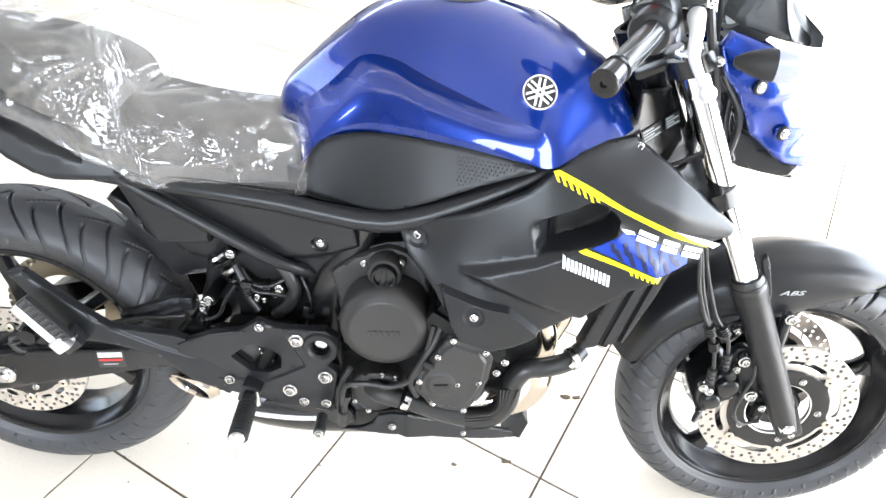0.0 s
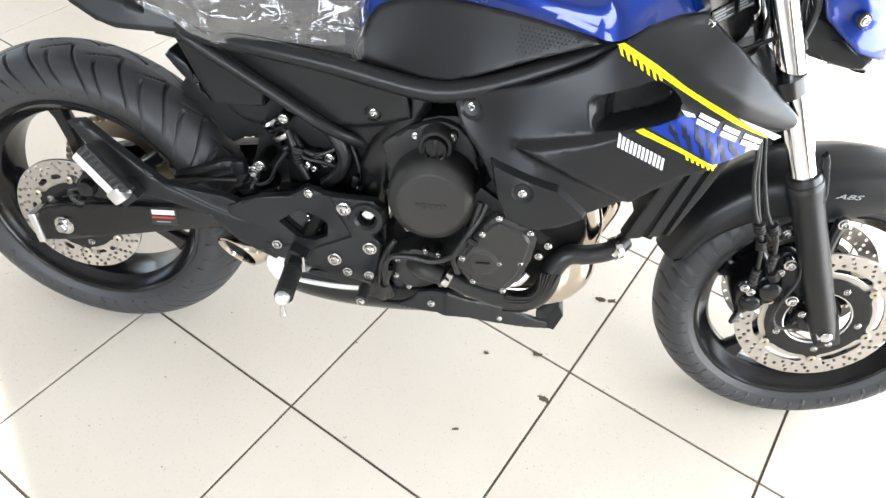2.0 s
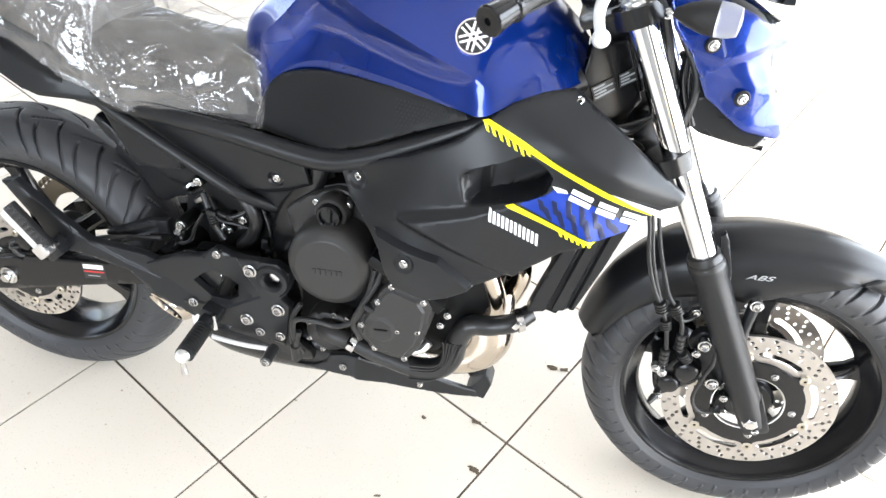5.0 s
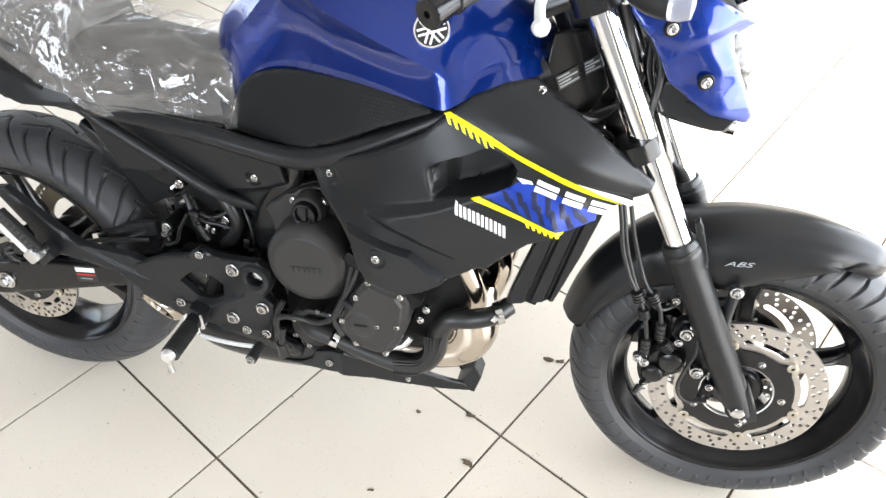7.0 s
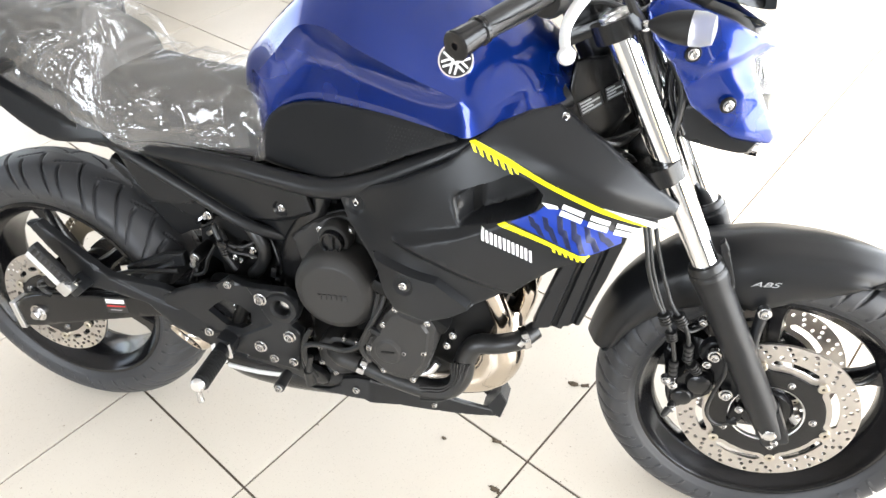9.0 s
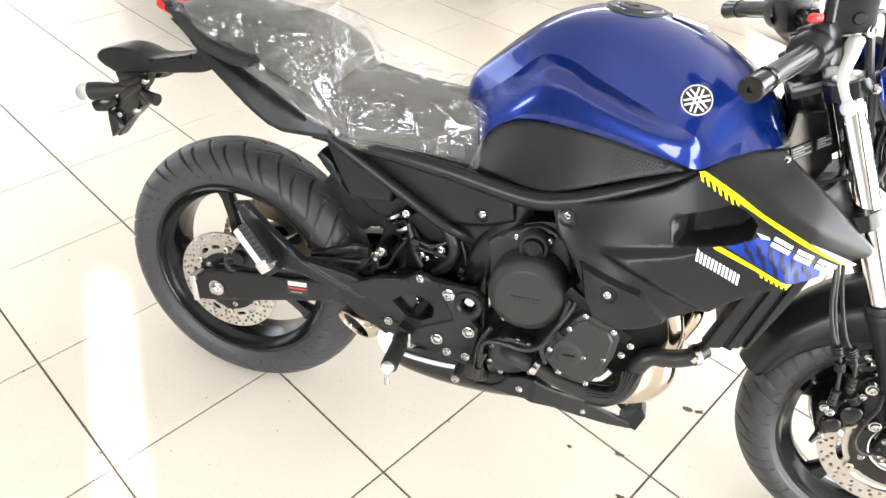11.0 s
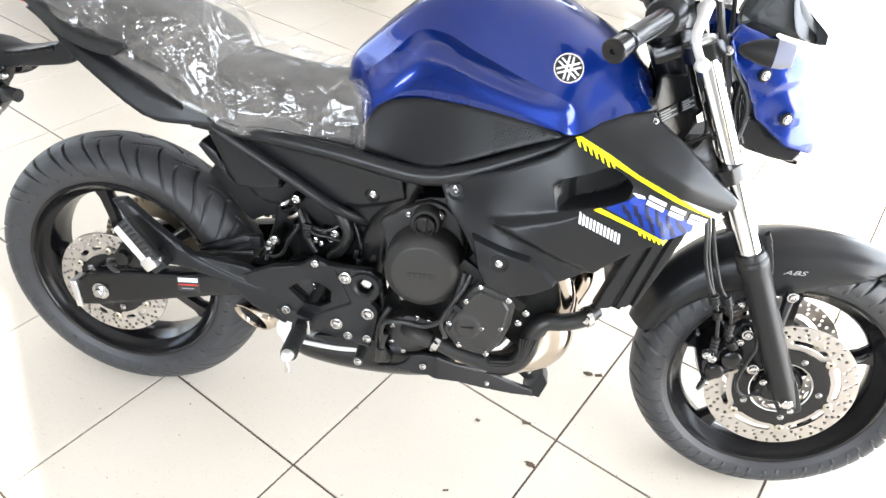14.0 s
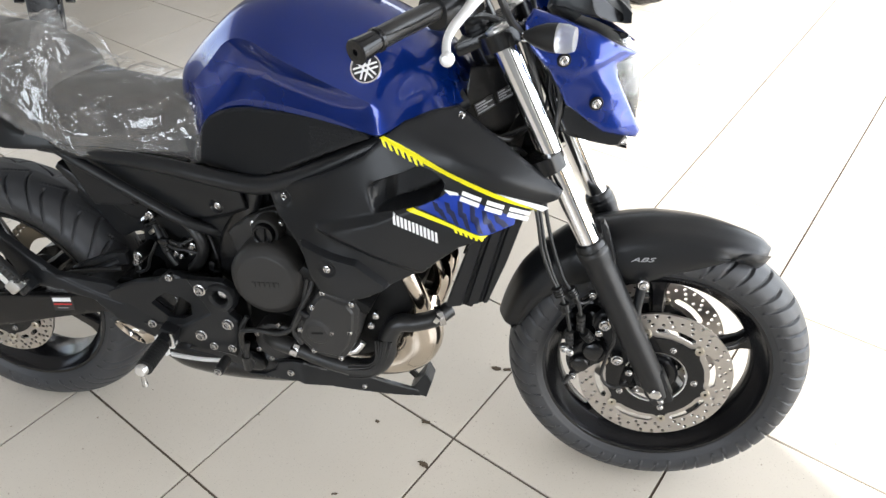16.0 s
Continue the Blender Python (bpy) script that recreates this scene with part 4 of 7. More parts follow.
def head_depth(lift):
    return surface([(0.96, 0.80, -0.125 - lift), (1.07, 0.85, -0.086 - lift), (1.14, 0.84, -0.055 - lift), (1.06, 0.74, -0.10 - lift)])


for corners in ([(1.074, 0.840), (1.104, 0.856), (1.111, 0.837), (1.082, 0.820)], [(1.110, 0.859), (1.131, 0.870), (1.138, 0.851), (1.115, 0.840)]):
    part("head_label", sheet(corners[::-1], head_depth(0.0035), 0.001, 0.0003, 0.01, curved=False), M_LABEL, fr, "small black frame label with grey print")
    tl, tr, br, bl = (np.array(q) for q in corners)
    for k in range(4):
        f, g = 0.10 + 0.22 * k, 0.22 + 0.22 * k
        u0, u1 = (0.08, 0.92) if k % 2 else (0.08, 0.6)
        left, right = lambda v: tl + (bl - tl) * v, lambda v: tr + (br - tr) * v
        quad = [left(f) + (right(f) - left(f)) * u0, left(f) + (right(f) - left(f)) * u1, left(g) + (right(g) - left(g)) * u1, left(g) + (right(g) - left(g)) * u0]
        part("print_bar", sheet([tuple(q) for q in quad[::-1]], head_depth(0.0045), 0.0008, 0.0002, 0.01, curved=False), M_GREY, fr)

# -- side panel, inner mudguard, shock --
side = add("side_panel", sheet([(0.289, 0.700), (0.36, 0.712), (0.43, 0.706), (0.537, 0.690), (0.60, 0.678), (0.640, 0.656), (0.649, 0.617), (0.635, 0.606), (0.612, 0.586), (0.588, 0.566), (0.574, 0.545), (0.552, 0.541), (0.522, 0.563), (0.492, 0.577), (0.416, 0.617), (0.352, 0.654)], surface([(0.30, 0.70, -0.088), (0.42, 0.66, -0.098), (0.582, 0.616, -0.106), (0.645, 0.63, -0.116), (0.54, 0.69, -0.105), (0.565, 0.545, -0.094)]), 0.004, 0.004, 0.009, curved=False, reliefs=[(circle(0.582, 0.616, 0.0135, 16), 0.005, 0.004, True), ([(0.500, 0.577), (0.560, 0.585), (0.610, 0.602), (0.652, 0.622), (0.66, 0.58), (0.57, 0.52), (0.50, 0.55)], 0.010, 0.012, False)]), M_PLASTIC, label="matt black side panel below the seat")
bolt(0.582, -0.101, 0.616, 0.0066, side)
add("inner_mudguard", merged(
    sheet([(0.207, 0.572), (0.242, 0.541), (0.269, 0.508), (0.283, 0.487), (0.300, 0.476), (0.325, 0.491), (0.36, 0.500), (0.40, 0.53), (0.39, 0.60), (0.272, 0.604), (0.225, 0.60)], -0.02, 0.05, 0.003, 0.02, curved=False),
    sheet([(0.231, 0.705), (0.289, 0.690), (0.385, 0.628), (0.386, 0.586), (0.344, 0.581), (0.293, 0.579), (0.277, 0.606)], -0.075, 0.15, 0.005, 0.02, curved=False),
    sheet([(0.209, 0.650), (0.219, 0.662), (0.248, 0.640), (0.284, 0.575), (0.262, 0.588)], -0.062, 0.12, 0.004, 0.02, curved=False),
    sheet([(0.272, 0.605), (0.39, 0.605), (0.41, 0.53), (0.365, 0.525), (0.315, 0.538)], -0.03, 0.06, 0.006, 0.02),
    sheet([(0.345, 0.585), (0.42, 0.60), (0.55, 0.55), (0.58, 0.47), (0.56, 0.39), (0.44, 0.385), (0.335, 0.405), (0.345, 0.47), (0.352, 0.53)], -0.025, 0.11, 0.01, 0.03)), M_PLASTIC, label="black plastic inner rear mudguard")
shock = new("shock_absorber")
shock.parent = bike
tagged(shock, "black coil-over rear shock absorber")
a0, a1 = Vector((0.395, -0.045, 0.555)), Vector((0.49, -0.045, 0.425))
part("spring", tube([a0.lerp(a1, k / 140) + Vector((0.022 * math.cos(k * 0.36), 0.025 * math.sin(k * 0.36), 0.016 * math.cos(k * 0.36))) for k in range(141)], 0.0045, 7, 0.02), M_SATIN, shock)
part("damper", tube([a0, a0.lerp(a1, 0.5), a1], [0.014, 0.016, 0.018], 14, smooth=False), M_SATIN, shock)
part("spring_seat", lathe([(0.03, -0.004), (0.034, 0), (0.03, 0.004), (0, 0.004)], a0, 28, (0.59, 0, -0.81)), M_CHROME, shock)
bolt(0.359, -0.075, 0.453, 0.011, swing)
bolt(0.493, -0.075, 0.492, 0.009, shock)
part("preload_ring", lathe([(0.026, -0.004), (0.031, -0.004), (0.032, -0.002), (0.032, 0.002), (0.031, 0.004), (0.026, 0.004)], (0.418, -0.05, 0.535), 30, (0.59, 0, -0.81), closed=True), M_STEEL, shock, "bare aluminium spring preload ring")
for x, z, r in ((0.376, 0.477, 0.0095), (0.424, 0.577, 0.008), (0.504, 0.512, 0.0085), (0.464, 0.491, 0.007), (0.483, 0.518, 0.0055), (0.476, 0.486, 0.0055)):
    bolt(x, -0.092, z, r, shock)
    part("bolt_boss", lathe([(0, 0.0), (r * 1.25, 0.0), (r * 1.4, -0.004), (r * 1.4, -0.05)], (x, -0.091, z), 20, (0, -1, 0)), M_DARK, shock)
for pts, r in (
        ([(0.480, -0.085, 0.590), (0.502, -0.092, 0.574), (0.522, -0.098, 0.552), (0.535, -0.099, 0.521), (0.522, -0.097, 0.487), (0.496, -0.09, 0.458)], 0.0125),
        ([(0.34, -0.095, 0.433), (0.365, -0.095, 0.437), (0.389, -0.095, 0.446), (0.400, -0.095, 0.463), (0.406, -0.095, 0.480), (0.430, -0.095, 0.518)], 0.0034),
        ([(0.430, -0.09, 0.555), (0.445, -0.1, 0.526), (0.450, -0.1, 0.501), (0.467, -0.1, 0.470)], 0.0060),
        ([(0.440, -0.085, 0.545), (0.462, -0.1, 0.525), (0.49, -0.1, 0.522), (0.515, -0.095, 0.535)], 0.0042),
        ([(0.435, -0.085, 0.535), (0.462, -0.1, 0.512), (0.492, -0.1, 0.508), (0.52, -0.095, 0.50)], 0.0036),
        ([(0.540, -0.085, 0.545), (0.556, -0.095, 0.515), (0.560, -0.098, 0.485), (0.552, -0.10, 0.462)], 0.0035)):
    add("rear_hose", tube(pts, r, 10), M_HOSE, label="black rubber hose by the shock")
for k in range(5):
    part("boot_ring", lathe([(0.006, -0.002), (0.0086, -0.001), (0.0086, 0.001), (0.006, 0.002)], (0.4475 + 0.001 * k, -0.1, 0.521 - 0.005 * k), 14, (0.2, 0, -1)), M_HOSE, shock)
for size, m in (((0.020, 0.016, 0.012), pose(0.452, -0.102, 0.527, 0, 10, 0)), ((0.012, 0.014, 0.022), pose(0.556, -0.112, 0.487, 0, 10, 0)), ((0.012, 0.014, 0.014), pose(0.562, -0.112, 0.470, 0, 30, 0)), ((0.014, 0.012, 0.010), pose(0.486, -0.100, 0.519, 0, 0, 0))):
    add("connector", block(size, m, 0.003), M_SATIN, label="small black wiring connector")
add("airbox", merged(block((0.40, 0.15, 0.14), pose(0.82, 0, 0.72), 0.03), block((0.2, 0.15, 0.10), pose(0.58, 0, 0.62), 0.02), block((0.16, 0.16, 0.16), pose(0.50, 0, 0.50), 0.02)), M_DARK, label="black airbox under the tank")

# -- fuel tank: sections from tail to nose as (x, crown, shoulder y z, crease y z, lower edge y z, scoop) --
TANK = [
    (0.505, 0.832, 0.012, 0.826, 0.020, 0.815, 0.020, 0.785, 0),
    (0.520, 0.866, 0.030, 0.856, 0.042, 0.832, 0.046, 0.762, 0),
    (0.555, 0.902, 0.046, 0.888, 0.066, 0.846, 0.068, 0.742, 0),
    (0.600, 0.944, 0.058, 0.926, 0.086, 0.884, 0.070, 0.790, 0.008),
    (0.650, 0.982, 0.064, 0.966, 0.094, 0.930, 0.080, 0.808, 0.016),
    (0.700, 1.004, 0.084, 0.976, 0.112, 0.934, 0.098, 0.815, 0.016),
    (0.750, 1.013, 0.104, 0.974, 0.134, 0.917, 0.115, 0.817, 0.015),
    (0.800, 1.014, 0.117, 0.963, 0.148, 0.900, 0.131, 0.816, 0.012),
    (0.850, 1.007, 0.125, 0.949, 0.157, 0.882, 0.148, 0.813, 0.008),
    (0.900, 0.993, 0.128, 0.934, 0.163, 0.865, 0.166, 0.810, 0.004),
    (0.935, 0.978, 0.126, 0.921, 0.165, 0.852, 0.178, 0.810, 0),
    (0.970, 0.960, 0.118, 0.907, 0.152, 0.850, 0.168, 0.828, 0),
    (1.010, 0.935, 0.098, 0.893, 0.130, 0.862, 0.148, 0.842, 0),
    (1.040, 0.909, 0.074, 0.883, 0.103, 0.868, 0.128, 0.848, 0),
    (1.060, 0.884, 0.048, 0.872, 0.078, 0.864, 0.100, 0.850, 0)]


def tank_mesh():
    steps = np.linspace(0, len(TANK) - 1, 84)

    def col(c):
        v = np.array([r[c] for r in TANK])
        out = []
        for s in steps:
            i = min(int(s), len(v) - 2)
            f = s - i
            p0, p1, p2, p3 = v[max(i - 1, 0)], v[i], v[i + 1], v[min(i + 2, len(v) - 1)]
            out.append(0.5 * (2 * p1 + (p2 - p0) * f + (2 * p0 - 5 * p1 + 4 * p2 - p3) * f * f + (3 * p1 - p0 - 3 * p2 + p3) * f ** 3))
        return np.array(out)
    c = [col(k) for k in range(9)]
    bm, rows = bmesh.new(), []
    for i in range(len(steps)):
        x, top, bs, bz, cy, cz, dy, dz, scoop = (k[i] for k in c)
        half = []
        ctrl = [(-bs * 0.6, top - (top - bz) * 0.27), (0, top), (bs * 0.6, top - (top - bz) * 0.27), (bs, bz), (cy, cz), (2 * cy - bs, 2 * cz - bz)]
        for k in range(1, 4):
            p0, p1, p2, p3 = (np.array(q) for q in ctrl[k - 1:k + 3])
            for j in range(5):
                t = j / 5
                half.append(0.5 * (2 * p1 + (p2 - p0) * t + (2 * p0 - 5 * p1 + 4 * p2 - p3) * t * t + (3 * p1 - p0 - 3 * p2 + p3) * t ** 3))
        for j in range(9):
            t = j / 8
            half.append(np.array((cy + (dy - cy) * t - scoop * math.sin(math.pi * min(1, t * 1.15)) ** 0.8 if t < 0.87 else cy + (dy - cy) * t - scoop * 0.0, cz + (dz - cz) * t)))
        half.append(np.array((dy - 0.006, dz - 0.004)))
        half.append(np.array((max(dy - 0.03, 0.004), dz - 0.008)))
        line = [(-h[0], h[1]) for h in half[::-1]] + [(h[0], h[1]) for h in half[1:]]
        rows.append([bm.verts.new((x, y, z)) for y, z in line])
    for a, b in zip(rows, rows[1:]):
        for k in range(len(a) - 1):
            bm.faces.new((a[k], a[k + 1], b[k + 1], b[k]))
    bm.faces.new(rows[0])
    bm.faces.new(rows[-1][::-1])
    return bm


tank = add("fuel_tank", tank_mesh(), M_BLUE, label="glossy metallic blue fuel tank", sharp=24)
# the cap's grey colour stands for the ceiling reflected in it
part("fuel_cap", merged(lathe([(0.036, 0.0), (0.050, 0.004), (0.055, 0.0), (0.055, -0.012)], (0.785, 0, 1.0095), 40, (0.03, 0, 1)), lathe([(0, 0.006), (0.030, 0.006), (0.036, 0.001), (0.036, -0.01)], (0.785, 0, 1.0085), 40, (0.03, 0, 1))), M_POD, tank, "black fuel filler cap")
part("key_flap", block((0.026, 0.014, 0.003), pose(0.775, 0, 1.0155), 0.001), M_SATIN, tank)
for k in range(5):
    bolt(0.785 + 0.043 * math.cos(k * 1.2566), 0.043 * math.sin(k * 1.2566), 1.0115, 0.0025, tank, (0, 0, 1))
part("tank_label", block((0.060, 0.020, 0.0012), pose(0.875, -0.015, 1.0035, 4, 12, 0), 0.0003), M_WHITE, tank, "small white warning label")
# round badge on the flank, drawn as plain rings and bars
badge = new("tank_badge")
badge.parent = bike
tagged(badge, "round silver and black badge on the tank")
bn = Vector((0.10, -0.86, 0.50)).normalized()
bp = Vector((0.908, -0.1435, 0.908))
part("badge_disc", lathe([(0, 0.0022), (0.0225, 0.0022), (0.0235, 0.0), (0.0235, -0.006)], bp, 40, bn), M_LABEL, badge)
part("badge_ring", lathe([(0.0218, 0.002), (0.0226, 0.0036), (0.0248, 0.0036), (0.0258, 0.001), (0.0258, -0.006)], bp, 48, bn), M_CHROME, badge)
_bq = Vector((0, 0, 1)).rotation_difference(bn).to_matrix().to_4x4()
for k in range(3):
    for o in (-0.0036, 0.0036):
        part("badge_bar", block((0.040, 0.0030, 0.002), Matrix.Translation(bp + bn * 0.003) @ _bq @ pose(0, 0, 0, 0, 0, 25 + 60 * k) @ pose(0, o, 0), 0.0005), M_WHITE, badge)

# -- matt cover below the tank where the knee rests --
KNEE = [(0.553, 0.735), (0.563, 0.762), (0.579, 0.784), (0.609, 0.800), (0.657, 0.812), (0.727, 0.817), (0.803, 0.817), (0.877, 0.811), (0.918, 0.803), (0.889, 0.788), (0.829, 0.760), (0.756, 0.725), (0.690, 0.698), (0.635, 0.694), (0.573, 0.697), (0.545, 0.708)]
DK = surface([(0.567, 0.777, -0.079), (0.555, 0.725, -0.090), (0.915, 0.803, -0.172), (0.60, 0.70, -0.10), (0.75, 0.77, -0.133), (0.75, 0.71, -0.150), (0.65, 0.81, -0.090), (0.80, 0.817, -0.132)])
knee = add("tank_side_cover", sheet(KNEE, DK, 0.004, 0.004, 0.012), M_PLASTIC, label="matt black plastic cover below the tank")
add("tank_side_cover", sheet(KNEE, DK, 0.004, 0.004, 0.03, mirror=True), M_PLASTIC, label="matt black plastic cover below the tank")
# dimpled grip field near its tip
dots = []
for i in range(26):
    for j in range(9):
        x, z = 0.752 + 0.0062 * i + 0.0031 * (j % 2), 0.757 + 0.0056 * j
        if z < 0.811 - 0.02 * max(0, (x - 0.86) / 0.06) and z > 0.738 + (x - 0.756) * 0.44 and 0.80 < x < 0.905:
            y = float(DK((x, z))[0])
            dots.append(lathe([(0, 0.0006), (0.0013, 0.0004), (0.0018, -0.001)], (x, y, z), 6, (0.25, -1, 0.1)))
part("grip_dots", merged(*dots), M_GRIPPY, knee)

# -- shroud beside the radiator --
DS = surface([(0.746, 0.673, -0.152), (0.815, 0.638, -0.194), (0.842, 0.575, -0.217), (0.961, 0.70, -0.210), (0.994, 0.699, -0.202), (1.111, 0.66, -0.204), (0.936, 0.809, -0.185), (1.063, 0.838, -0.132), (1.228, 0.714, -0.115), (1.06, 0.795, -0.169), (1.145, 0.742, -0.157), (0.80, 0.50, -0.20), (1.0, 0.56, -0.19)])
SHROUD = [(0.713, 0.690), (0.758, 0.703), (0.83, 0.733), (0.905, 0.775), (0.943, 0.809), (0.974, 0.832), (1.014, 0.846), (1.055, 0.852), (1.080, 0.834), (1.127, 0.802), (1.181, 0.759), (1.234, 0.716), (1.228, 0.703), (1.172, 0.677), (1.115, 0.653), (1.072, 0.634), (1.034, 0.600), (1.006, 0.570), (0.972, 0.551), (0.936, 0.533), (0.912, 0.520), (0.875, 0.508), (0.823, 0.521), (0.799, 0.563), (0.773, 0.602), (0.733, 0.643)]
def wing_ridge(p):
    """The soft ridge that runs out to the wing's tip, stronger towards it."""
    d = (p[:, 1] - 0.8085 + 0.427 * (p[:, 0] - 0.999)) * 0.92
    return -0.019 * np.clip((p[:, 0] - 0.97) / 0.16, 0, 1) * np.clip(1 - np.sqrt(d * d + 0.003 ** 2) / 0.045, 0, 1)


INTAKE = [(0.919, 0.726), (0.942, 0.739), (0.977, 0.752), (0.998, 0.761), (1.010, 0.760), (1.026, 0.752), (1.039, 0.739), (1.037, 0.727), (1.018, 0.715), (0.979, 0.703), (0.948, 0.693), (0.929, 0.687), (0.922, 0.703)]
FIELDS = [
    (INTAKE, lambda p: 0.006 + 0.040 * np.clip((p[:, 0] - 0.925) / 0.030, 0, 1), 0.0085, True),
    ([(0.822, 0.640), (0.927, 0.674), (1.041, 0.728), (1.11, 0.68), (1.115, 0.65), (1.079, 0.61), (1.031, 0.56), (0.967, 0.585), (0.89, 0.618)], -0.013, 0.016, False),
    ([(0.788, 0.609), (0.838, 0.600), (0.894, 0.588), (0.943, 0.546), (0.95, 0.50), (0.879, 0.48), (0.80, 0.49), (0.812, 0.53)], -0.014, 0.0055, False),
    ([(0.93, 0.815), (1.02, 0.770), (1.11, 0.728), (1.24, 0.69), (1.26, 0.73), (1.08, 0.86), (0.97, 0.86)], -0.004, 0.008, False),
    ([(0.96, 0.93), (0.96, 0.68), (1.27, 0.60), (1.27, 0.93)], wing_ridge, 0.0055, False),
    (circle(0.746, 0.673, 0.015, 16), 0.004, 0.005, True), (circle(0.842, 0.575, 0.015, 16), 0.004, 0.005, True)]


def shroud_depth(p, lift=0.0):
    """The shroud's own surface, for what is stuck on it."""
    p = np.atleast_2d(np.array(p, float))
    y = DS(p)
    for f, off, width, c in FIELDS:
        q = loop_points(f, 0.006, c)
        sd = edge_distance(q, p) * np.where(within(q, p), 1, -1)
        t = np.clip(sd / width + 0.5, 0, 1)
        y = y + (off(p) if callable(off) else off) * (t if width < 0.0056 else t * t * (3 - 2 * t))
    return y - lift


shroud = add("radiator_shroud", sheet(SHROUD, DS, 0.005, 0.005, 0.008, curved=False, reliefs=FIELDS), M_PLASTIC, label="matt black radiator shroud with yellow and blue stripes", sharp=28)
add("radiator_shroud", sheet(SHROUD, DS, 0.005, 0.005, 0.022, curved=False, mirror=True, reliefs=FIELDS[:5]), M_PLASTIC, label="matt black radiator shroud with yellow and blue stripes")
bolt(0.746, -0.151, 0.673, 0.0068, shroud)
bolt(0.842, -0.225, 0.575, 0.0068, shroud)
bolt(1.063, -0.138, 0.838, 0.0066, shroud)


def decal(name, pts, mat, lift, label=""):
    return part(name, sheet(pts, lambda p: shroud_depth(p, lift + 0.0008), 0.0012, 0.0002, 0.006, curved=False), mat, shroud, label)


decal("blue_panel", [(1.004, 0.7045), (1.036, 0.7195), (1.048, 0.7255), (1.076, 0.7180), (1.120, 0.6985), (1.160, 0.678), (1.160, 0.667), (1.121, 0.6555)], M_DBLUE, 0.0007, "blue camouflage decal")
for k in range(6):
    # bold stepped dark slashes across the blue
    x = 1.028 + 0.0195 * k
    low = [max(0.7045 - 0.419 * (x + u - 1.004), 0.6555 + 0.295 * (x + u - 1.121)) + 0.0015 for u in (0.018, 0.026)]
    top = min(0.7195, 0.7255 - 0.424 * (x - 1.048)) - 0.004
    mid = 0.55 * top + 0.45 * low[0]
    decal("dark_slash", [(x, top), (x + 0.008, top - 0.003), (x + 0.011, mid + 0.003), (x + 0.0165, mid), (x + 0.026, low[1]), (x + 0.018, low[0]), (x + 0.011, mid - 0.006), (x + 0.005, mid - 0.002)][::-1], M_NAVY, 0.0014)
decal("upper_stripe", [(0.936, 0.808), (0.945, 0.812), (0.998, 0.787), (1.048, 0.7605), (1.116, 0.7295), (1.193, 0.6855), (1.158, 0.7005), (1.117, 0.7190), (1.058, 0.7470), (1.006, 0.7720)], M_YELLOW, 0.0008, "bright yellow stripe")
for k in range(7):
    x = 0.941 + 0.0105 * k
    z = 0.8055 - 0.0054 * k
    decal("hatch", [(x - 0.003, z + 0.002), (x + 0.003, z - 0.001), (x + 0.0072, z - 0.0125), (x + 0.0028, z - 0.0100)], M_YELLOW, 0.0008)
decal("lower_stripe", [(0.985, 0.6985), (0.996, 0.7030), (1.056, 0.6800), (1.119, 0.6550), (1.112, 0.6525), (1.057, 0.6735)], M_YELLOW, 0.0009, "bright yellow stripe")
for k in range(6):
    x = 1.066 + 0.0085 * k
    z = 0.6705 - 0.0030 * k
    decal("hatch", [(x - 0.002, z + 0.001), (x + 0.0022, z), (x + 0.005, z - 0.007), (x + 0.0008, z - 0.006)], M_YELLOW, 0.0009)
decal("white_flash", [(1.129, 0.7245), (1.214, 0.6885), (1.204, 0.6825), (1.160, 0.7050)], M_WHITE, 0.0012, "white stripe")
# added dark sheet in the pocket, its colour gives the shade inside the intake
part("intake_liner", sheet([(0.943, 0.7360), (0.977, 0.7490), (0.998, 0.7580), (1.009, 0.7570), (1.024, 0.7500), (1.036, 0.738), (1.0345, 0.7285), (1.017, 0.7180), (0.979, 0.7060), (0.943, 0.6950)], lambda p: shroud_depth(p, 0.0035), 0.0008, 0.0003, 0.005, curved=False), M_DARK, shroud, "dark sheet for the shade inside the air intake")
# model mark and maker's name as plain white bars
def mark(u, v):
    """A place on the slanted line of the mark, u along it and v down it, both from 0 to 1."""
    return (1.070 + 0.115 * u - 0.0045 * v + 0.002, 0.7285 - 0.0455 * u - 0.0145 * v)


for u0, u1 in ((0.02, 0.29), (0.37, 0.61), (0.69, 0.98)):
    for v0, v1 in ((0.0, 0.40), (0.58, 1.0)):
        decal("mark_bar", [mark(u0, v0), mark(u1, v0), mark(u1, v1), mark(u0, v1)][::-1], M_WHITE, 0.0020)
decal("mark_bar", [(1.045, 0.7300), (1.066, 0.7245), (1.068, 0.7205), (1.054, 0.7225)][::-1], M_WHITE, 0.0020)
for k in range(6):
    x0, z = 0.963 + 0.0127 * k, 0.6920 - 0.0053 * k
    for o, wd in ((0.0, 0.0040), (0.0064, 0.0040)):
        decal("mark_bar", [(x0 + o, z - o * 0.42), (x0 + o + wd, z - (o + wd) * 0.42), (x0 + o + wd + 0.0012, z - (o + wd) * 0.42 - 0.0190), (x0 + o + 0.0012, z - o * 0.42 - 0.0190)], M_WHITE, 0.0010)

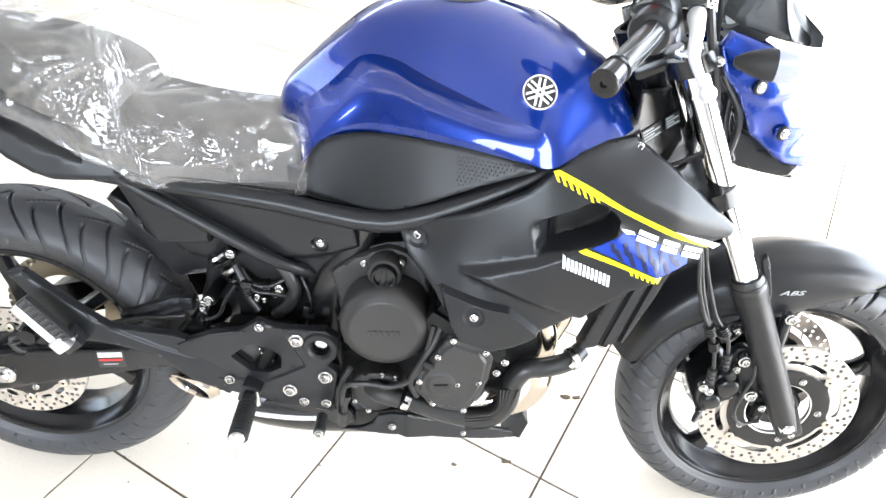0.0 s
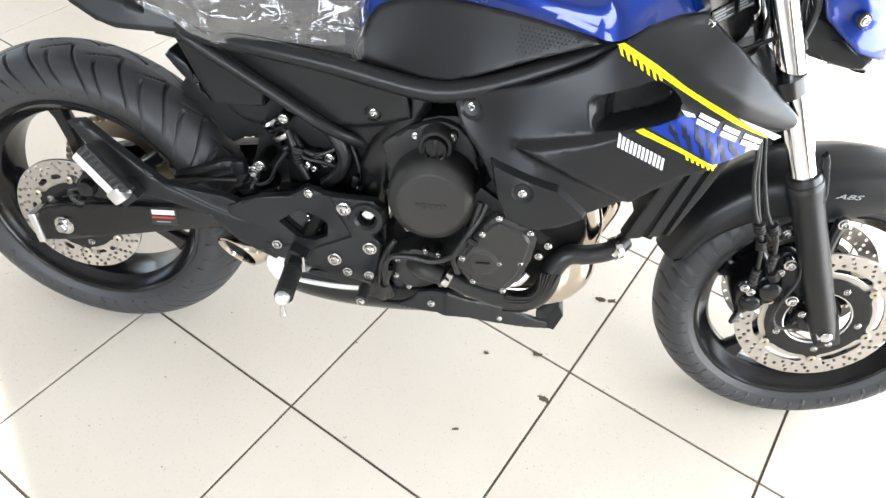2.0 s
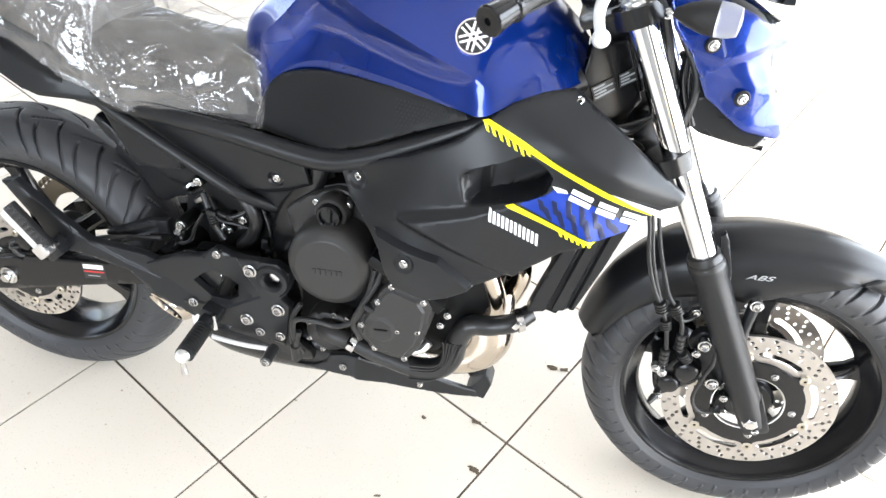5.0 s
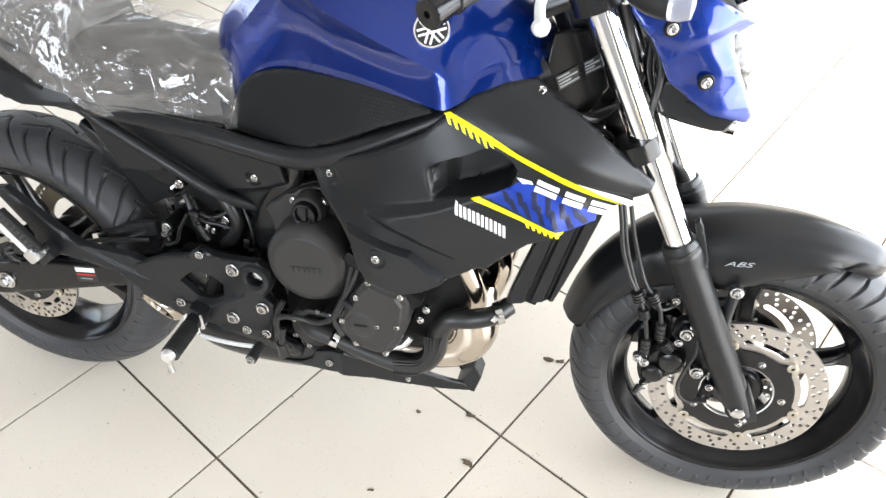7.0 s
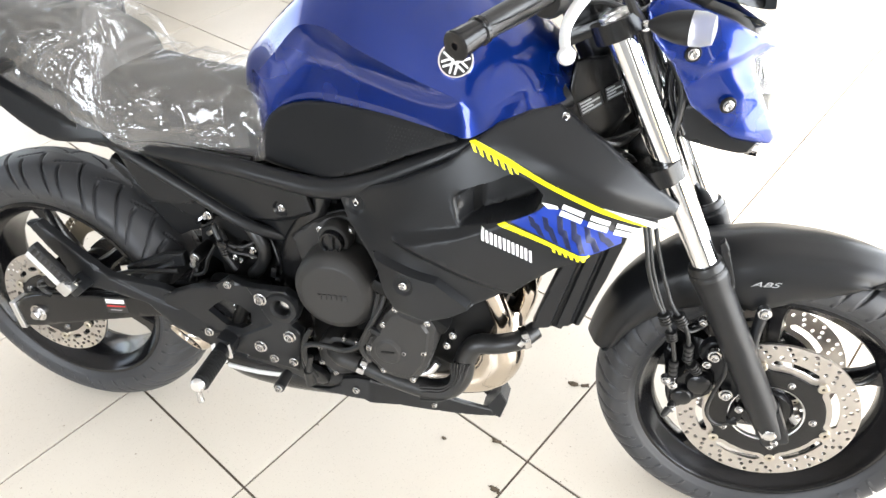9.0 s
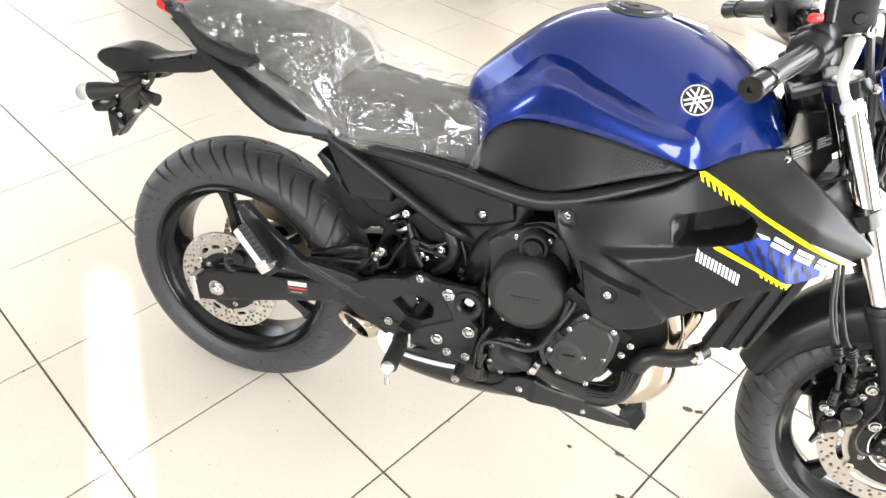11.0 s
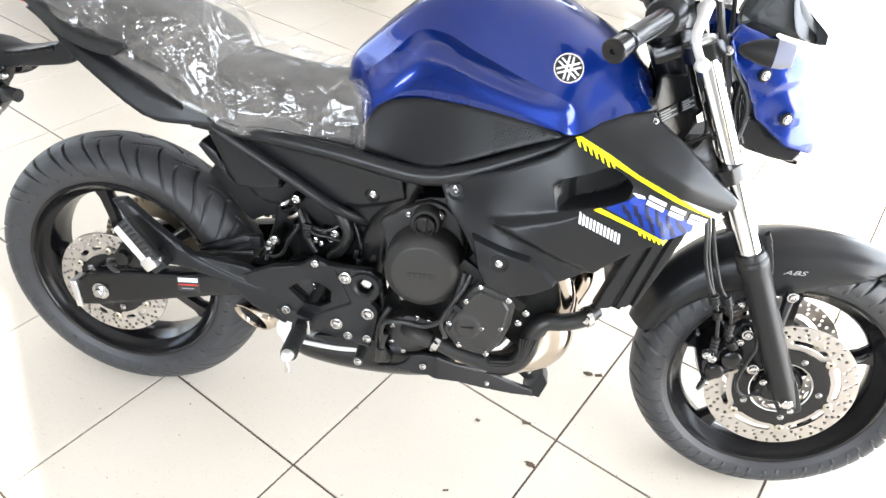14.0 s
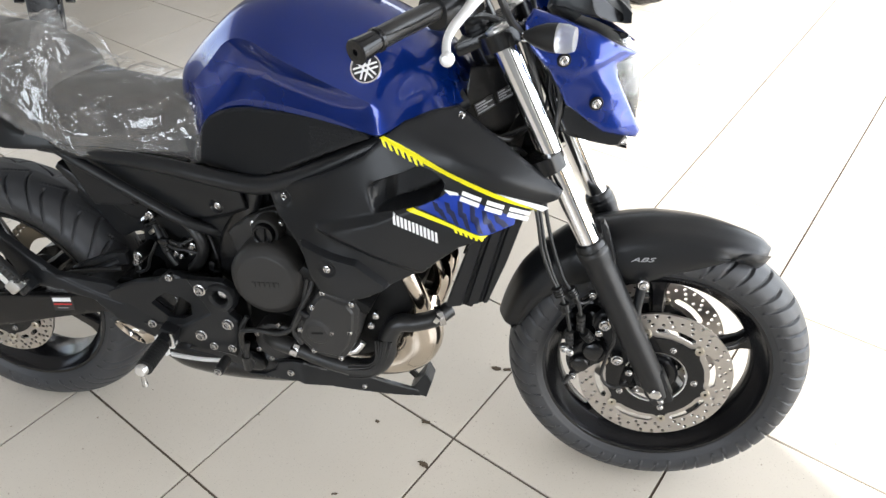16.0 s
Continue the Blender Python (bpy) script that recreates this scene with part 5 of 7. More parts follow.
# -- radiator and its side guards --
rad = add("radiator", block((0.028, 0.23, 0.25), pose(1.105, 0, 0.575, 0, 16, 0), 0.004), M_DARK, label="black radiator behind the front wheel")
GUARD = [(1.085, 0.625), (1.160, 0.668), (1.172, 0.652), (1.146, 0.560), (1.112, 0.462), (1.032, 0.450), (1.047, 0.500), (1.068, 0.565)]
for mir in (False, True):
    part("radiator_guard", sheet(GUARD, surface([(1.06, 0.60, -0.130), (1.16, 0.66, -0.122), (1.11, 0.47, -0.112), (1.04, 0.47, -0.125)]), 0.030, 0.004, 0.010, curved=False, mirror=mir, reliefs=[([(1.118, 0.66), (1.126, 0.66), (1.068, 0.44), (1.060, 0.44)], 0.007, 0.004, False), ([(1.150, 0.68), (1.157, 0.68), (1.098, 0.44), (1.091, 0.44)], 0.007, 0.004, False)]), M_PLASTIC, rad)
part("radiator_cap", lathe([(0, 0.01), (0.018, 0.01), (0.02, 0.0), (0.02, -0.02)], (1.04, -0.13, 0.735), 20, (0, -0.4, 1)), M_ZINC, rad)

# -- seats --
def bench(stations):
    bm, rows = bmesh.new(), []
    for x, hw, zb, zt in stations:
        line = []
        for k in range(25):
            a = math.pi * k / 24
            c, s = math.cos(a), math.sin(a)
            line.append((x, hw * math.copysign(abs(c) ** 0.45, c), zb + (zt - zb) * s ** 0.55))
        rows.append([bm.verts.new(p) for p in line])
    for a, b in zip(rows, rows[1:]):
        for k in range(24):
            bm.faces.new((a[k], a[k + 1], b[k + 1], b[k]))
        bm.faces.new((a[0], b[0], b[-1], a[-1]))
    bm.faces.new(rows[0])
    bm.faces.new(rows[-1][::-1])
    return bm


def stations(rows, n=30):
    p = np.array(rows, float)
    out = []
    for s in np.linspace(0, len(p) - 1, n):
        i = min(int(s), len(p) - 2)
        f = s - i
        p0, p1, p2, p3 = p[max(i - 1, 0)], p[i], p[i + 1], p[min(i + 2, len(p) - 1)]
        out.append(0.5 * (2 * p1 + (p2 - p0) * f + (2 * p0 - 5 * p1 + 4 * p2 - p3) * f * f + (3 * p1 - p0 - 3 * p2 + p3) * f ** 3))
    return out


RIDER = [(0.548, 0.066, 0.742, 0.775), (0.535, 0.080, 0.720, 0.805), (0.49, 0.092, 0.716, 0.815), (0.42, 0.106, 0.718, 0.815), (0.34, 0.116, 0.722, 0.822), (0.28, 0.118, 0.735, 0.832), (0.250, 0.110, 0.75, 0.830)]
PILLION = [(0.278, 0.085, 0.79, 0.850), (0.262, 0.100, 0.782, 0.876), (0.22, 0.106, 0.790, 0.898), (0.16, 0.105, 0.815, 0.915), (0.08, 0.098, 0.845, 0.925), (0.0, 0.088, 0.876, 0.930), (-0.06, 0.074, 0.892, 0.925), (-0.088, 0.050, 0.900, 0.915)]
seat = add("seat", bench(stations(RIDER)), M_SEAT, label="dark grey vinyl rider seat")
part("seat_base", sheet([(0.560, 0.742), (0.560, 0.690), (0.42, 0.690), (0.32, 0.692), (0.25, 0.70), (0.25, 0.745), (0.53, 0.748)], -0.082, 0.164, 0.004, 0.03), M_PLASTIC, seat)
add("passenger_seat", bench(stations(PILLION)), M_SEAT, label="dark grey vinyl passenger seat")

# -- tail: side cowls, grab rail, lamp, plate carrier --
TAIL = [(0.300, 0.713), (0.236, 0.712), (0.170, 0.712), (0.140, 0.720), (0.100, 0.742), (0.047, 0.778), (-0.004, 0.812), (-0.050, 0.850), (-0.110, 0.893), (-0.135, 0.915), (-0.10, 0.918), (0.0, 0.880), (0.09, 0.838), (0.17, 0.800), (0.215, 0.765), (0.27, 0.735)]
DT = surface([(0.30, 0.715, -0.108), (0.16, 0.715, -0.128), (0.20, 0.76, -0.122), (0.05, 0.78, -0.118), (-0.05, 0.85, -0.095), (-0.13, 0.91, -0.06), (0.05, 0.85, -0.098)])
tail = add("tail_cowl", both_sides(sheet(TAIL, DT, 0.005, 0.006, 0.013, curved=False, reliefs=[([(0.215, 0.746), (0.196, 0.753), (0.140, 0.774), (0.097, 0.794), (0.053, 0.813), (0.009, 0.832), (-0.09, 0.91), (0.0, 0.90), (0.1, 0.86), (0.2, 0.80)], 0.014, 0.010, False)])), M_PLASTIC, label="matt black tail cowl")
rail = [(-0.115, 0.905), (-0.07, 0.902), (-0.03, 0.889), (0.0, 0.868), (0.057, 0.853), (0.104, 0.848), (0.113, 0.838), (0.101, 0.829), (0.056, 0.828), (-0.001, 0.843), (-0.040, 0.862), (-0.09, 0.892)]
part("grab_rail", both_sides(sheet(rail, surface([(-0.1, 0.9, -0.085), (0.0, 0.86, -0.118), (0.1, 0.84, -0.128), (0.05, 0.83, -0.126)]), 0.024, 0.007, 0.012)), M_GRIPPY, tail, "black textured grab handle")
part("tail_lamp", block((0.036, 0.095, 0.030), pose(-0.138, 0, 0.903, 0, 25, 0), 0.010), M_RED, tail, "red tail lamp lens")
part("under_tail", sheet([(0.28, 0.715), (0.15, 0.722), (0.03, 0.79), (-0.10, 0.885), (-0.08, 0.90), (0.05, 0.83), (0.2, 0.76)], -0.085, 0.17, 0.006, 0.03, curved=False), M_PLASTIC, tail)
fend = add("plate_carrier", sheet([(-0.05, 0.825), (-0.083, 0.812), (-0.14, 0.794), (-0.197, 0.784), (-0.235, 0.794), (-0.280, 0.795), (-0.324, 0.782), (-0.337, 0.764), (-0.322, 0.748), (-0.285, 0.735), (-0.237, 0.743), (-0.129, 0.760), (-0.053, 0.778)], -0.034, 0.066, 0.006, 0.012), M_PLASTIC, label="black plastic number plate carrier on the tail")
part("carrier_edge", sheet([(-0.09, 0.806), (-0.18, 0.783), (-0.20, 0.778), (-0.19, 0.773), (-0.09, 0.796)], -0.038, 0.074, 0.002, 0.02, curved=False), M_SATIN, fend)
part("plate_bracket", sheet([(-0.300, 0.742), (-0.240, 0.746), (-0.200, 0.752), (-0.212, 0.722), (-0.226, 0.700), (-0.226, 0.672), (-0.244, 0.653), (-0.270, 0.632), (-0.316, 0.580), (-0.322, 0.612), (-0.318, 0.645), (-0.300, 0.680), (-0.285, 0.705)][::-1], surface([(-0.3, 0.73, -0.03), (-0.22, 0.69, -0.040), (-0.32, 0.6, -0.026)]), 0.030, 0.004, 0.012, curved=False, reliefs=[([(-0.283, 0.643), (-0.273, 0.682), (-0.212, 0.726), (-0.222, 0.680), (-0.244, 0.653)], -0.008, 0.005, False)]), M_SATIN, fend)
part("plate_lamp", tube([(-0.300, -0.030, 0.672), (-0.325, -0.040, 0.664), (-0.350, -0.046, 0.652)], [0.010, 0.020, 0.012], 16, flatten=0.6), M_SATIN, fend)
part("lower_flap", sheet([(-0.320, 0.645), (-0.300, 0.640), (-0.290, 0.610), (-0.316, 0.585)], -0.045, 0.03, 0.003, 0.012, curved=False), M_PLASTIC, fend)
part("reflector_stalk", tube([(-0.24, -0.02, 0.705), (-0.21, -0.040, 0.700), (-0.180, -0.045, 0.696)], [0.010, 0.012, 0.014], 14), M_PLASTIC, fend)
for x, z in ((-0.209, 0.732), (-0.286, 0.644), (-0.241, 0.660)):
    bolt(x, -0.044, z, 0.006, fend)


def turn_signal(base, tip, parent_label, r=0.021, lens=1.20):
    """A lamp on a short stalk: black body and clear lens."""
    b, t = Vector(base), Vector(tip)
    d = (t - b)
    o = add("turn_signal", tube([b, b.lerp(t, 0.3), b.lerp(t, 0.6), b.lerp(t, 0.92)], [0.24 * r, 0.67 * r, 0.92 * r, r], 20), M_GRIPPY, label=parent_label)
    part("lens", tube([b.lerp(t, 0.92), b.lerp(t, 0.5 * (0.92 + lens)), b.lerp(t, lens - 0.04), b.lerp(t, lens)], [0.99 * r, 0.97 * r, 0.80 * r, 0.25 * r], 20), M_FROST, o, "clear plastic lens")
    return o


turn_signal((-0.226, -0.083, 0.724), (-0.308, -0.104, 0.709), "black rear turn signal with clear lens", 0.0195, 1.25)
turn_signal((-0.226, 0.083, 0.724), (-0.308, 0.104, 0.709), "black rear turn signal with clear lens", 0.0195, 1.25)
add("signal_stalk", both_sides(tube([(-0.225, -0.02, 0.735), (-0.236, -0.06, 0.728), (-0.250, -0.09, 0.720)], [0.012, 0.009, 0.012], 12)), M_GRIPPY, label="black rubber turn signal stalk")

# -- front fork --
HEAD = Vector((-0.437, 0, 0.899))
for s in (-1, 1):
    fork = new("fork_leg")
    fork.parent = bike
    tagged(fork, "chrome fork tube in a matt black slider")
    top, mid, low = (Vector((x + 0.007 * (s + 1), s * y, z)) for x, y, z in ((1.112, 0.105, 0.970), (1.292, 0.106, 0.603), (1.453, 0.096, 0.284)))
    part("stanchion", tube([top, mid], 0.0207, 28, smooth=False), M_CHROME, fork, "polished chrome fork tube")
    part("slider", tube([mid, mid.lerp(low, 0.06), mid.lerp(low, 0.09), mid.lerp(low, 0.35), mid.lerp(low, 0.85), mid.lerp(low, 1.0)], [0.0285, 0.0290, 0.0268, 0.0262, 0.0250, 0.0225], 28, 0.02), M_PLASTIC, fork)
    part("dust_seal", lathe([(0.0207, 0.012), (0.025, 0.011), (0.0275, 0.004), (0.0275, -0.004), (0.0290, -0.006), (0.0290, -0.012)], mid, 32, (top - mid).normalized()), M_HOSE, fork)
    part("axle_clamp", merged(block((0.046, 0.036, 0.075), pose(1.447, s * 0.095, 0.303, 0, -24, 0), 0.008), tube([(1.444, s * 0.07, 0.299), (1.444, s * 0.113, 0.299)], 0.021, 20, smooth=False)), M_PLASTIC, fork)
    part("axle_bolt", lathe([(0, 0.010), (0.009, 0.010), (0.0115, 0.0085), (0.0115, 0.003), (0.0165, 0.001), (0.0165, -0.004)], (1.444, s * 0.114, 0.299), 6, (0, s, 0)), M_ZINC, fork)
    if s < 0:
        bolt(1.456, -0.117, 0.281, 0.0062, fork)
# clamps
trip = add("triple_clamp", merged(
    tube([(1.208, -0.105, 0.742), (1.196, -0.105, 0.768)], 0.034, 28, smooth=False), tube([(1.208, 0.105, 0.742), (1.196, 0.105, 0.768)], 0.034, 28, smooth=False), block((0.062, 0.20, 0.026), pose(1.185, 0, 0.748, 0, -26, 0), 0.008)), M_SATIN, label="black lower fork clamp")
yoke = add("top_yoke", merged(
    tube([(1.124, -0.105, 0.944), (1.113, -0.105, 0.968)], 0.034, 28, smooth=False), tube([(1.124, 0.105, 0.944), (1.113, 0.105, 0.968)], 0.034, 28, smooth=False), block((0.09, 0.20, 0.022), pose(1.085, 0, 0.948, 0, -26, 0), 0.008),
    block((0.045, 0.022, 0.024), pose(1.147, -0.098, 0.965, 0, -26, 15), 0.005)), M_SATIN, label="black top fork yoke")
for s in (-1, 1):
    part("fork_cap", lathe([(0, 0.005), (0.012, 0.005), (0.013, 0.002), (0.0195, 0.002), (0.021, 0.0), (0.021, -0.01)], (1.112, s * 0.105, 0.971), 24, (-0.44, 0, 0.9)), M_ALU, yoke, "bare aluminium fork cap")
bolt(1.155, -0.112, 0.960, 0.0075, yoke)
add("fork_guide", merged(sheet([(1.303, 0.648), (1.309, 0.656), (1.318, 0.640), (1.336, 0.585), (1.340, 0.545), (1.330, 0.540), (1.325, 0.58)], -0.112, 0.010, 0.002, 0.012, curved=False)), M_PLASTIC, label="black hose guide on the fork")

# -- front brake caliper and hoses --
CALIPER = [(1.270, 0.334), (1.266, 0.366), (1.284, 0.388), (1.303, 0.414), (1.325, 0.411), (1.341, 0.388), (1.339, 0.358), (1.319, 0.342), (1.304, 0.329), (1.284, 0.312)]
for s in (-1, 1):
    c = new("front_brake_caliper")
    c.parent = bike
    tagged(c, "black two-piston front brake caliper")
    c.matrix_basis = Matrix.Translation((0.003, -0.014 * s, -0.012))
    part("caliper_body", merged(
        sheet(CALIPER, -0.112, 0.075, 0.008, 0.012, mirror=s > 0),
        lathe([(0, 0.014), (0.014, 0.014), (0.019, 0.011), (0.022, 0.002), (0.022, -0.01)], (1.316, s * 0.113, 0.386), 28, (0, s, 0)), lathe([(0, 0.012), (0.013, 0.012), (0.017, 0.009), (0.020, 0.001), (0.020, -0.01)], (1.293, s * 0.113, 0.352), 28, (0, s, 0))), M_SATIN, c)
    part("caliper_mount", sheet([(1.310, 0.43), (1.322, 0.46), (1.345, 0.458), (1.368, 0.43), (1.382, 0.39), (1.385, 0.352), (1.362, 0.345), (1.345, 0.37), (1.335, 0.40)], -0.100, 0.014, 0.004, 0.014, mirror=s > 0), M_PLASTIC, c)
    part("bleed_boot", lathe([(0, 0.018), (0.004, 0.018), (0.006, 0.008), (0.0065, 0)], (1.276, s * 0.120, 0.320), 12, (-0.5, s * 0.6, -0.5)), M_HOSE, c)
    if s < 0:
        for x, z, r in ((1.331, 0.446, 0.0112), (1.362, 0.369, 0.0112), (1.282, 0.318, 0.0075), (1.322, 0.426, 0.007), (1.302, 0.509, 0.0068)):
            bolt(x, -0.116, z, r, c)
for pts, r in (
        ([(1.185, -0.115, 0.70), (1.197, -0.125, 0.65), (1.208, -0.13, 0.597), (1.228, -0.133, 0.545), (1.242, -0.135, 0.522), (1.257, -0.134, 0.489), (1.266, -0.132, 0.454), (1.271, -0.13, 0.420), (1.264, -0.128, 0.390)], 0.0035),
        ([(1.19, -0.11, 0.70), (1.202, -0.12, 0.65), (1.214, -0.128, 0.598), (1.238, -0.132, 0.534), (1.259, -0.128, 0.509), (1.288, -0.118, 0.489), (1.33, -0.08, 0.50)], 0.0034),
        ([(1.20, -0.10, 0.70), (1.22, -0.115, 0.62), (1.248, -0.128, 0.545), (1.262, -0.131, 0.526), (1.279, -0.131, 0.500), (1.287, -0.13, 0.465), (1.289, -0.128, 0.438), (1.302, -0.122, 0.420)], 0.0035),
        ([(1.352, -0.108, 0.435), (1.353, -0.112, 0.405), (1.345, -0.114, 0.376), (1.338, -0.116, 0.329), (1.354, -0.114, 0.301), (1.376, -0.110, 0.299), (1.387, -0.105, 0.314)], 0.0034)):
    add("front_brake_hose", tube(pts, r, 10), M_HOSE, label="black front brake hose")
for a0, a1, r in (((1.239, -0.135, 0.528), (1.246, -0.135, 0.512), 0.0085), ((1.255, -0.134, 0.495), (1.259, -0.134, 0.480), 0.0075), ((1.269, -0.131, 0.435), (1.271, -0.130, 0.405), 0.0068), ((1.262, -0.131, 0.526), (1.271, -0.131, 0.512), 0.0085), ((1.287, -0.129, 0.470), (1.289, -0.128, 0.440), 0.0070), ((1.296, -0.126, 0.430), (1.308, -0.120, 0.414), 0.0085)):
    add("hose_clip", merged(tube([a0, a1], r, 14, smooth=False), *[lathe([(r, -0.0016), (r * 1.22, -0.001), (r * 1.22, 0.001), (r, 0.0016)], Vector(a0).lerp(Vector(a1), f), 16, Vector(a1) - Vector(a0)) for f in (0.1, 0.4, 0.7, 1.0)]), M_HOSE, label="black hose boot")
for x, z in ((1.262, 0.392), (1.274, 0.385)):
    bolt(x, -0.132, z, 0.0078)
add("speed_sensor", merged(tube([(1.376, -0.104, 0.302), (1.392, -0.104, 0.305)], 0.008, 14, smooth=False), block((0.020, 0.014, 0.034), pose(1.389, -0.100, 0.322, 0, 8, 0), 0.003)), M_DARK, label="black wheel speed sensor")
bolt(1.390, -0.108, 0.334, 0.0068)

# -- front mudguard --
def mudguard():
    bm, rows = bmesh.new(), []
    for k in range(60):
        a = 58 + 108 * k / 59
        rad_ = np.interp(a, [58, 62, 75, 90, 110, 125, 145, 160, 166], [0.328, 0.333, 0.329, 0.328, 0.333, 0.345, 0.342, 0.333, 0.330])
        edge = np.interp(a, [58, 66, 74, 82, 97, 107, 120, 136, 149, 163, 166], [0.322, 0.316, 0.276, 0.254, 0.230, 0.224, 0.250, 0.270, 0.282, 0.285, 0.302])
        hw = np.interp(a, [58, 62, 75, 100, 120, 150, 166], [0.026, 0.046, 0.062, 0.070, 0.073, 0.064, 0.048])
        line = []
        for j in range(15):
            t = j / 14
            if t < 0.6:
                b = t / 0.6 * math.pi / 2
                y, r = hw * math.sin(b), rad_ - 0.038 * (1 - math.cos(b)) - 0.003 * math.sin(3 * b) ** 2
            else:
                f = (t - 0.6) / 0.4
                y, r = hw + 0.004 * math.sin(f * math.pi), rad_ - 0.038 + (edge - rad_ + 0.038) * f
            line.append((y, r))
        full = [(-y, r) for y, r in line[::-1]] + line[1:]
        full += [(y * 0.965, r - 0.003) for y, r in full[::-1]]
        d = Vector((math.cos(radians(a)), 0, math.sin(radians(a))))
        rows.append([bm.verts.new(FRONT + d * r + Vector((0, y, 0))) for y, r in full])
    n = len(rows[0])
    for p, q in zip(rows, rows[1:]):
        for j in range(n):
            bm.faces.new((p[j], p[(j + 1) % n], q[(j + 1) % n], q[j]))
    for row in (rows[0], rows[-1][::-1]):
        h = n // 2
        for j in range(h - 1):
            bm.faces.new((row[j], row[j + 1], row[n - 2 - j], row[n - 1 - j]))
    return bm


guard = add("front_mudguard", mudguard(), M_PLASTIC, label="matt black front mudguard", sharp=50)
bolt(1.393, -0.092, 0.524, 0.0105, guard)
part("guard_stay", tube([(1.393, -0.08, 0.524), (1.388, -0.09, 0.47), (1.392, -0.095, 0.43)], [0.010, 0.009, 0.010], 12), M_PLASTIC, guard)
_abs = bpy.data.curves.new("abs_lettering", "FONT")
_abs.body, _abs.size, _abs.shear, _abs.extrude = "ABS", 0.0125, 0.4, 0.0003
_abs_ob = new("abs_lettering", _abs)
bpy.context.view_layer.update()
_me = bpy.data.meshes.new_from_object(_abs_ob.evaluated_get(bpy.context.evaluated_depsgraph_get()))
bpy.data.objects.remove(_abs_ob)
_me.materials.append(M_GREY)
letters = new("abs_lettering", _me)
letters.parent = guard
letters.matrix_basis = pose(1.366, -0.0800, 0.5635, 90, 0, 0) @ pose(0, 0, 0, 0, 0, 5) @ Matrix.Diagonal((1.85, 1.0, 1.0, 1.0))
tagged(letters, "white printed ABS lettering")

# -- headlamp, side cowls, instruments --
COWL = [(1.152, 0.980), (1.166, 1.000), (1.201, 0.990), (1.263, 0.967), (1.294, 0.949), (1.333, 0.928), (1.300, 0.916), (1.304, 0.896), (1.328, 0.850), (1.350, 0.806), (1.345, 0.795), (1.289, 0.810), (1.227, 0.855), (1.212, 0.884), (1.196, 0.910), (1.166, 0.943)]
DC = surface([(1.16, 0.99, -0.098), (1.218, 0.929, -0.113), (1.25, 0.855, -0.100), (1.274, 0.861, -0.106), (1.17, 0.945, -0.108), (1.252, 0.963, -0.096), (1.282, 0.919, -0.105), (1.303, 0.88, -0.104), (1.332, 0.822, -0.090), (1.325, 0.93, -0.050), (1.303, 0.905, -0.078), (1.328, 0.85, -0.076), (1.348, 0.802, -0.068)])
cowl_fields = [([(1.15, 0.93), (1.235, 0.905), (1.300, 0.93), (1.34, 0.94), (1.25, 1.0), (1.15, 1.01)], -0.007, 0.014, False)]
for mir in (False, True):
    cw = add("headlamp_cowl", sheet(COWL, DC, 0.005, 0.005, 0.008, curved=False, reliefs=cowl_fields, mirror=mir), M_BLUE, label="glossy blue headlamp side cowl", sharp=60)
    if not mir:
        for x, y, z in ((1.218, -0.119, 0.929), (1.274, -0.110, 0.861)):
            part("washer", lathe([(0, 0.002), (0.010, 0.002), (0.0115, 0)], (x, y, z), 24, (0.3, -1, 0)), M_DARK, cw)
            bolt(x, y - 0.002, z, 0.0075, cw, (0.3, -1, 0))
lamp = add("headlamp", sheet([(1.20, 0.965), (1.30, 0.94), (1.318, 0.90), (1.335, 0.845), (1.340, 0.800), (1.25, 0.795), (1.22, 0.86)], -0.045, 0.09, 0.012, 0.02), M_DARK, label="angular twin headlamp with clear lens")
lens_rows = [(1.318, 0.945, 0.050), (1.338, 0.915, 0.062), (1.345, 0.875, 0.066), (1.348, 0.835, 0.058), (1.342, 0.800, 0.046)]
bm = bmesh.new()
grid = []
for x, z, hw in stations([(a, b, c) for a, b, c in lens_rows], 12):
    grid.append([bm.verts.new((x - 0.045 * abs(t) ** 2.2, hw * t, z)) for t in np.linspace(-1, 1, 13)])
for p, q in zip(grid, grid[1:]):
    for k in range(12):
        bm.faces.new((p[k], p[k + 1], q[k + 1], q[k]))
bmesh.ops.solidify(bm, geom=list(bm.faces), thickness=0.003)
part("lens", bm, M_LENS, lamp, "clear headlamp lens")
part("reflector", lathe([(0.0, -0.035), (0.02, -0.03), (0.04, -0.008), (0.046, 0.004)], (1.312, 0, 0.878), 36, (1, 0, 0)), M_CHROME, lamp, "chrome headlamp reflector")
part("lower_lamp", lathe([(0.024, -0.03), (0.024, 0.0), (0.026, 0.006), (0.026, 0.022), (0.020, 0.024), (0.0, 0.018)], (1.318, -0.030, 0.789), 28, (1, -0.25, -0.05)), M_CHROME, lamp, "round ribbed marker lamp")
part("under_cover", sheet([(1.225, 0.85), (1.29, 0.81), (1.33, 0.80), (1.32, 0.778), (1.26, 0.785), (1.22, 0.80)], -0.075, 0.15, 0.006, 0.02), M_PLASTIC, lamp)
part("lamp_stay", merged(tube([(1.20, -0.07, 0.94), (1.20, -0.072, 0.86), (1.225, -0.07, 0.80)], 0.008, 10), tube([(1.19, -0.06, 0.90), (1.23, -0.065, 0.83)], 0.006, 10)), M_SATIN, lamp)
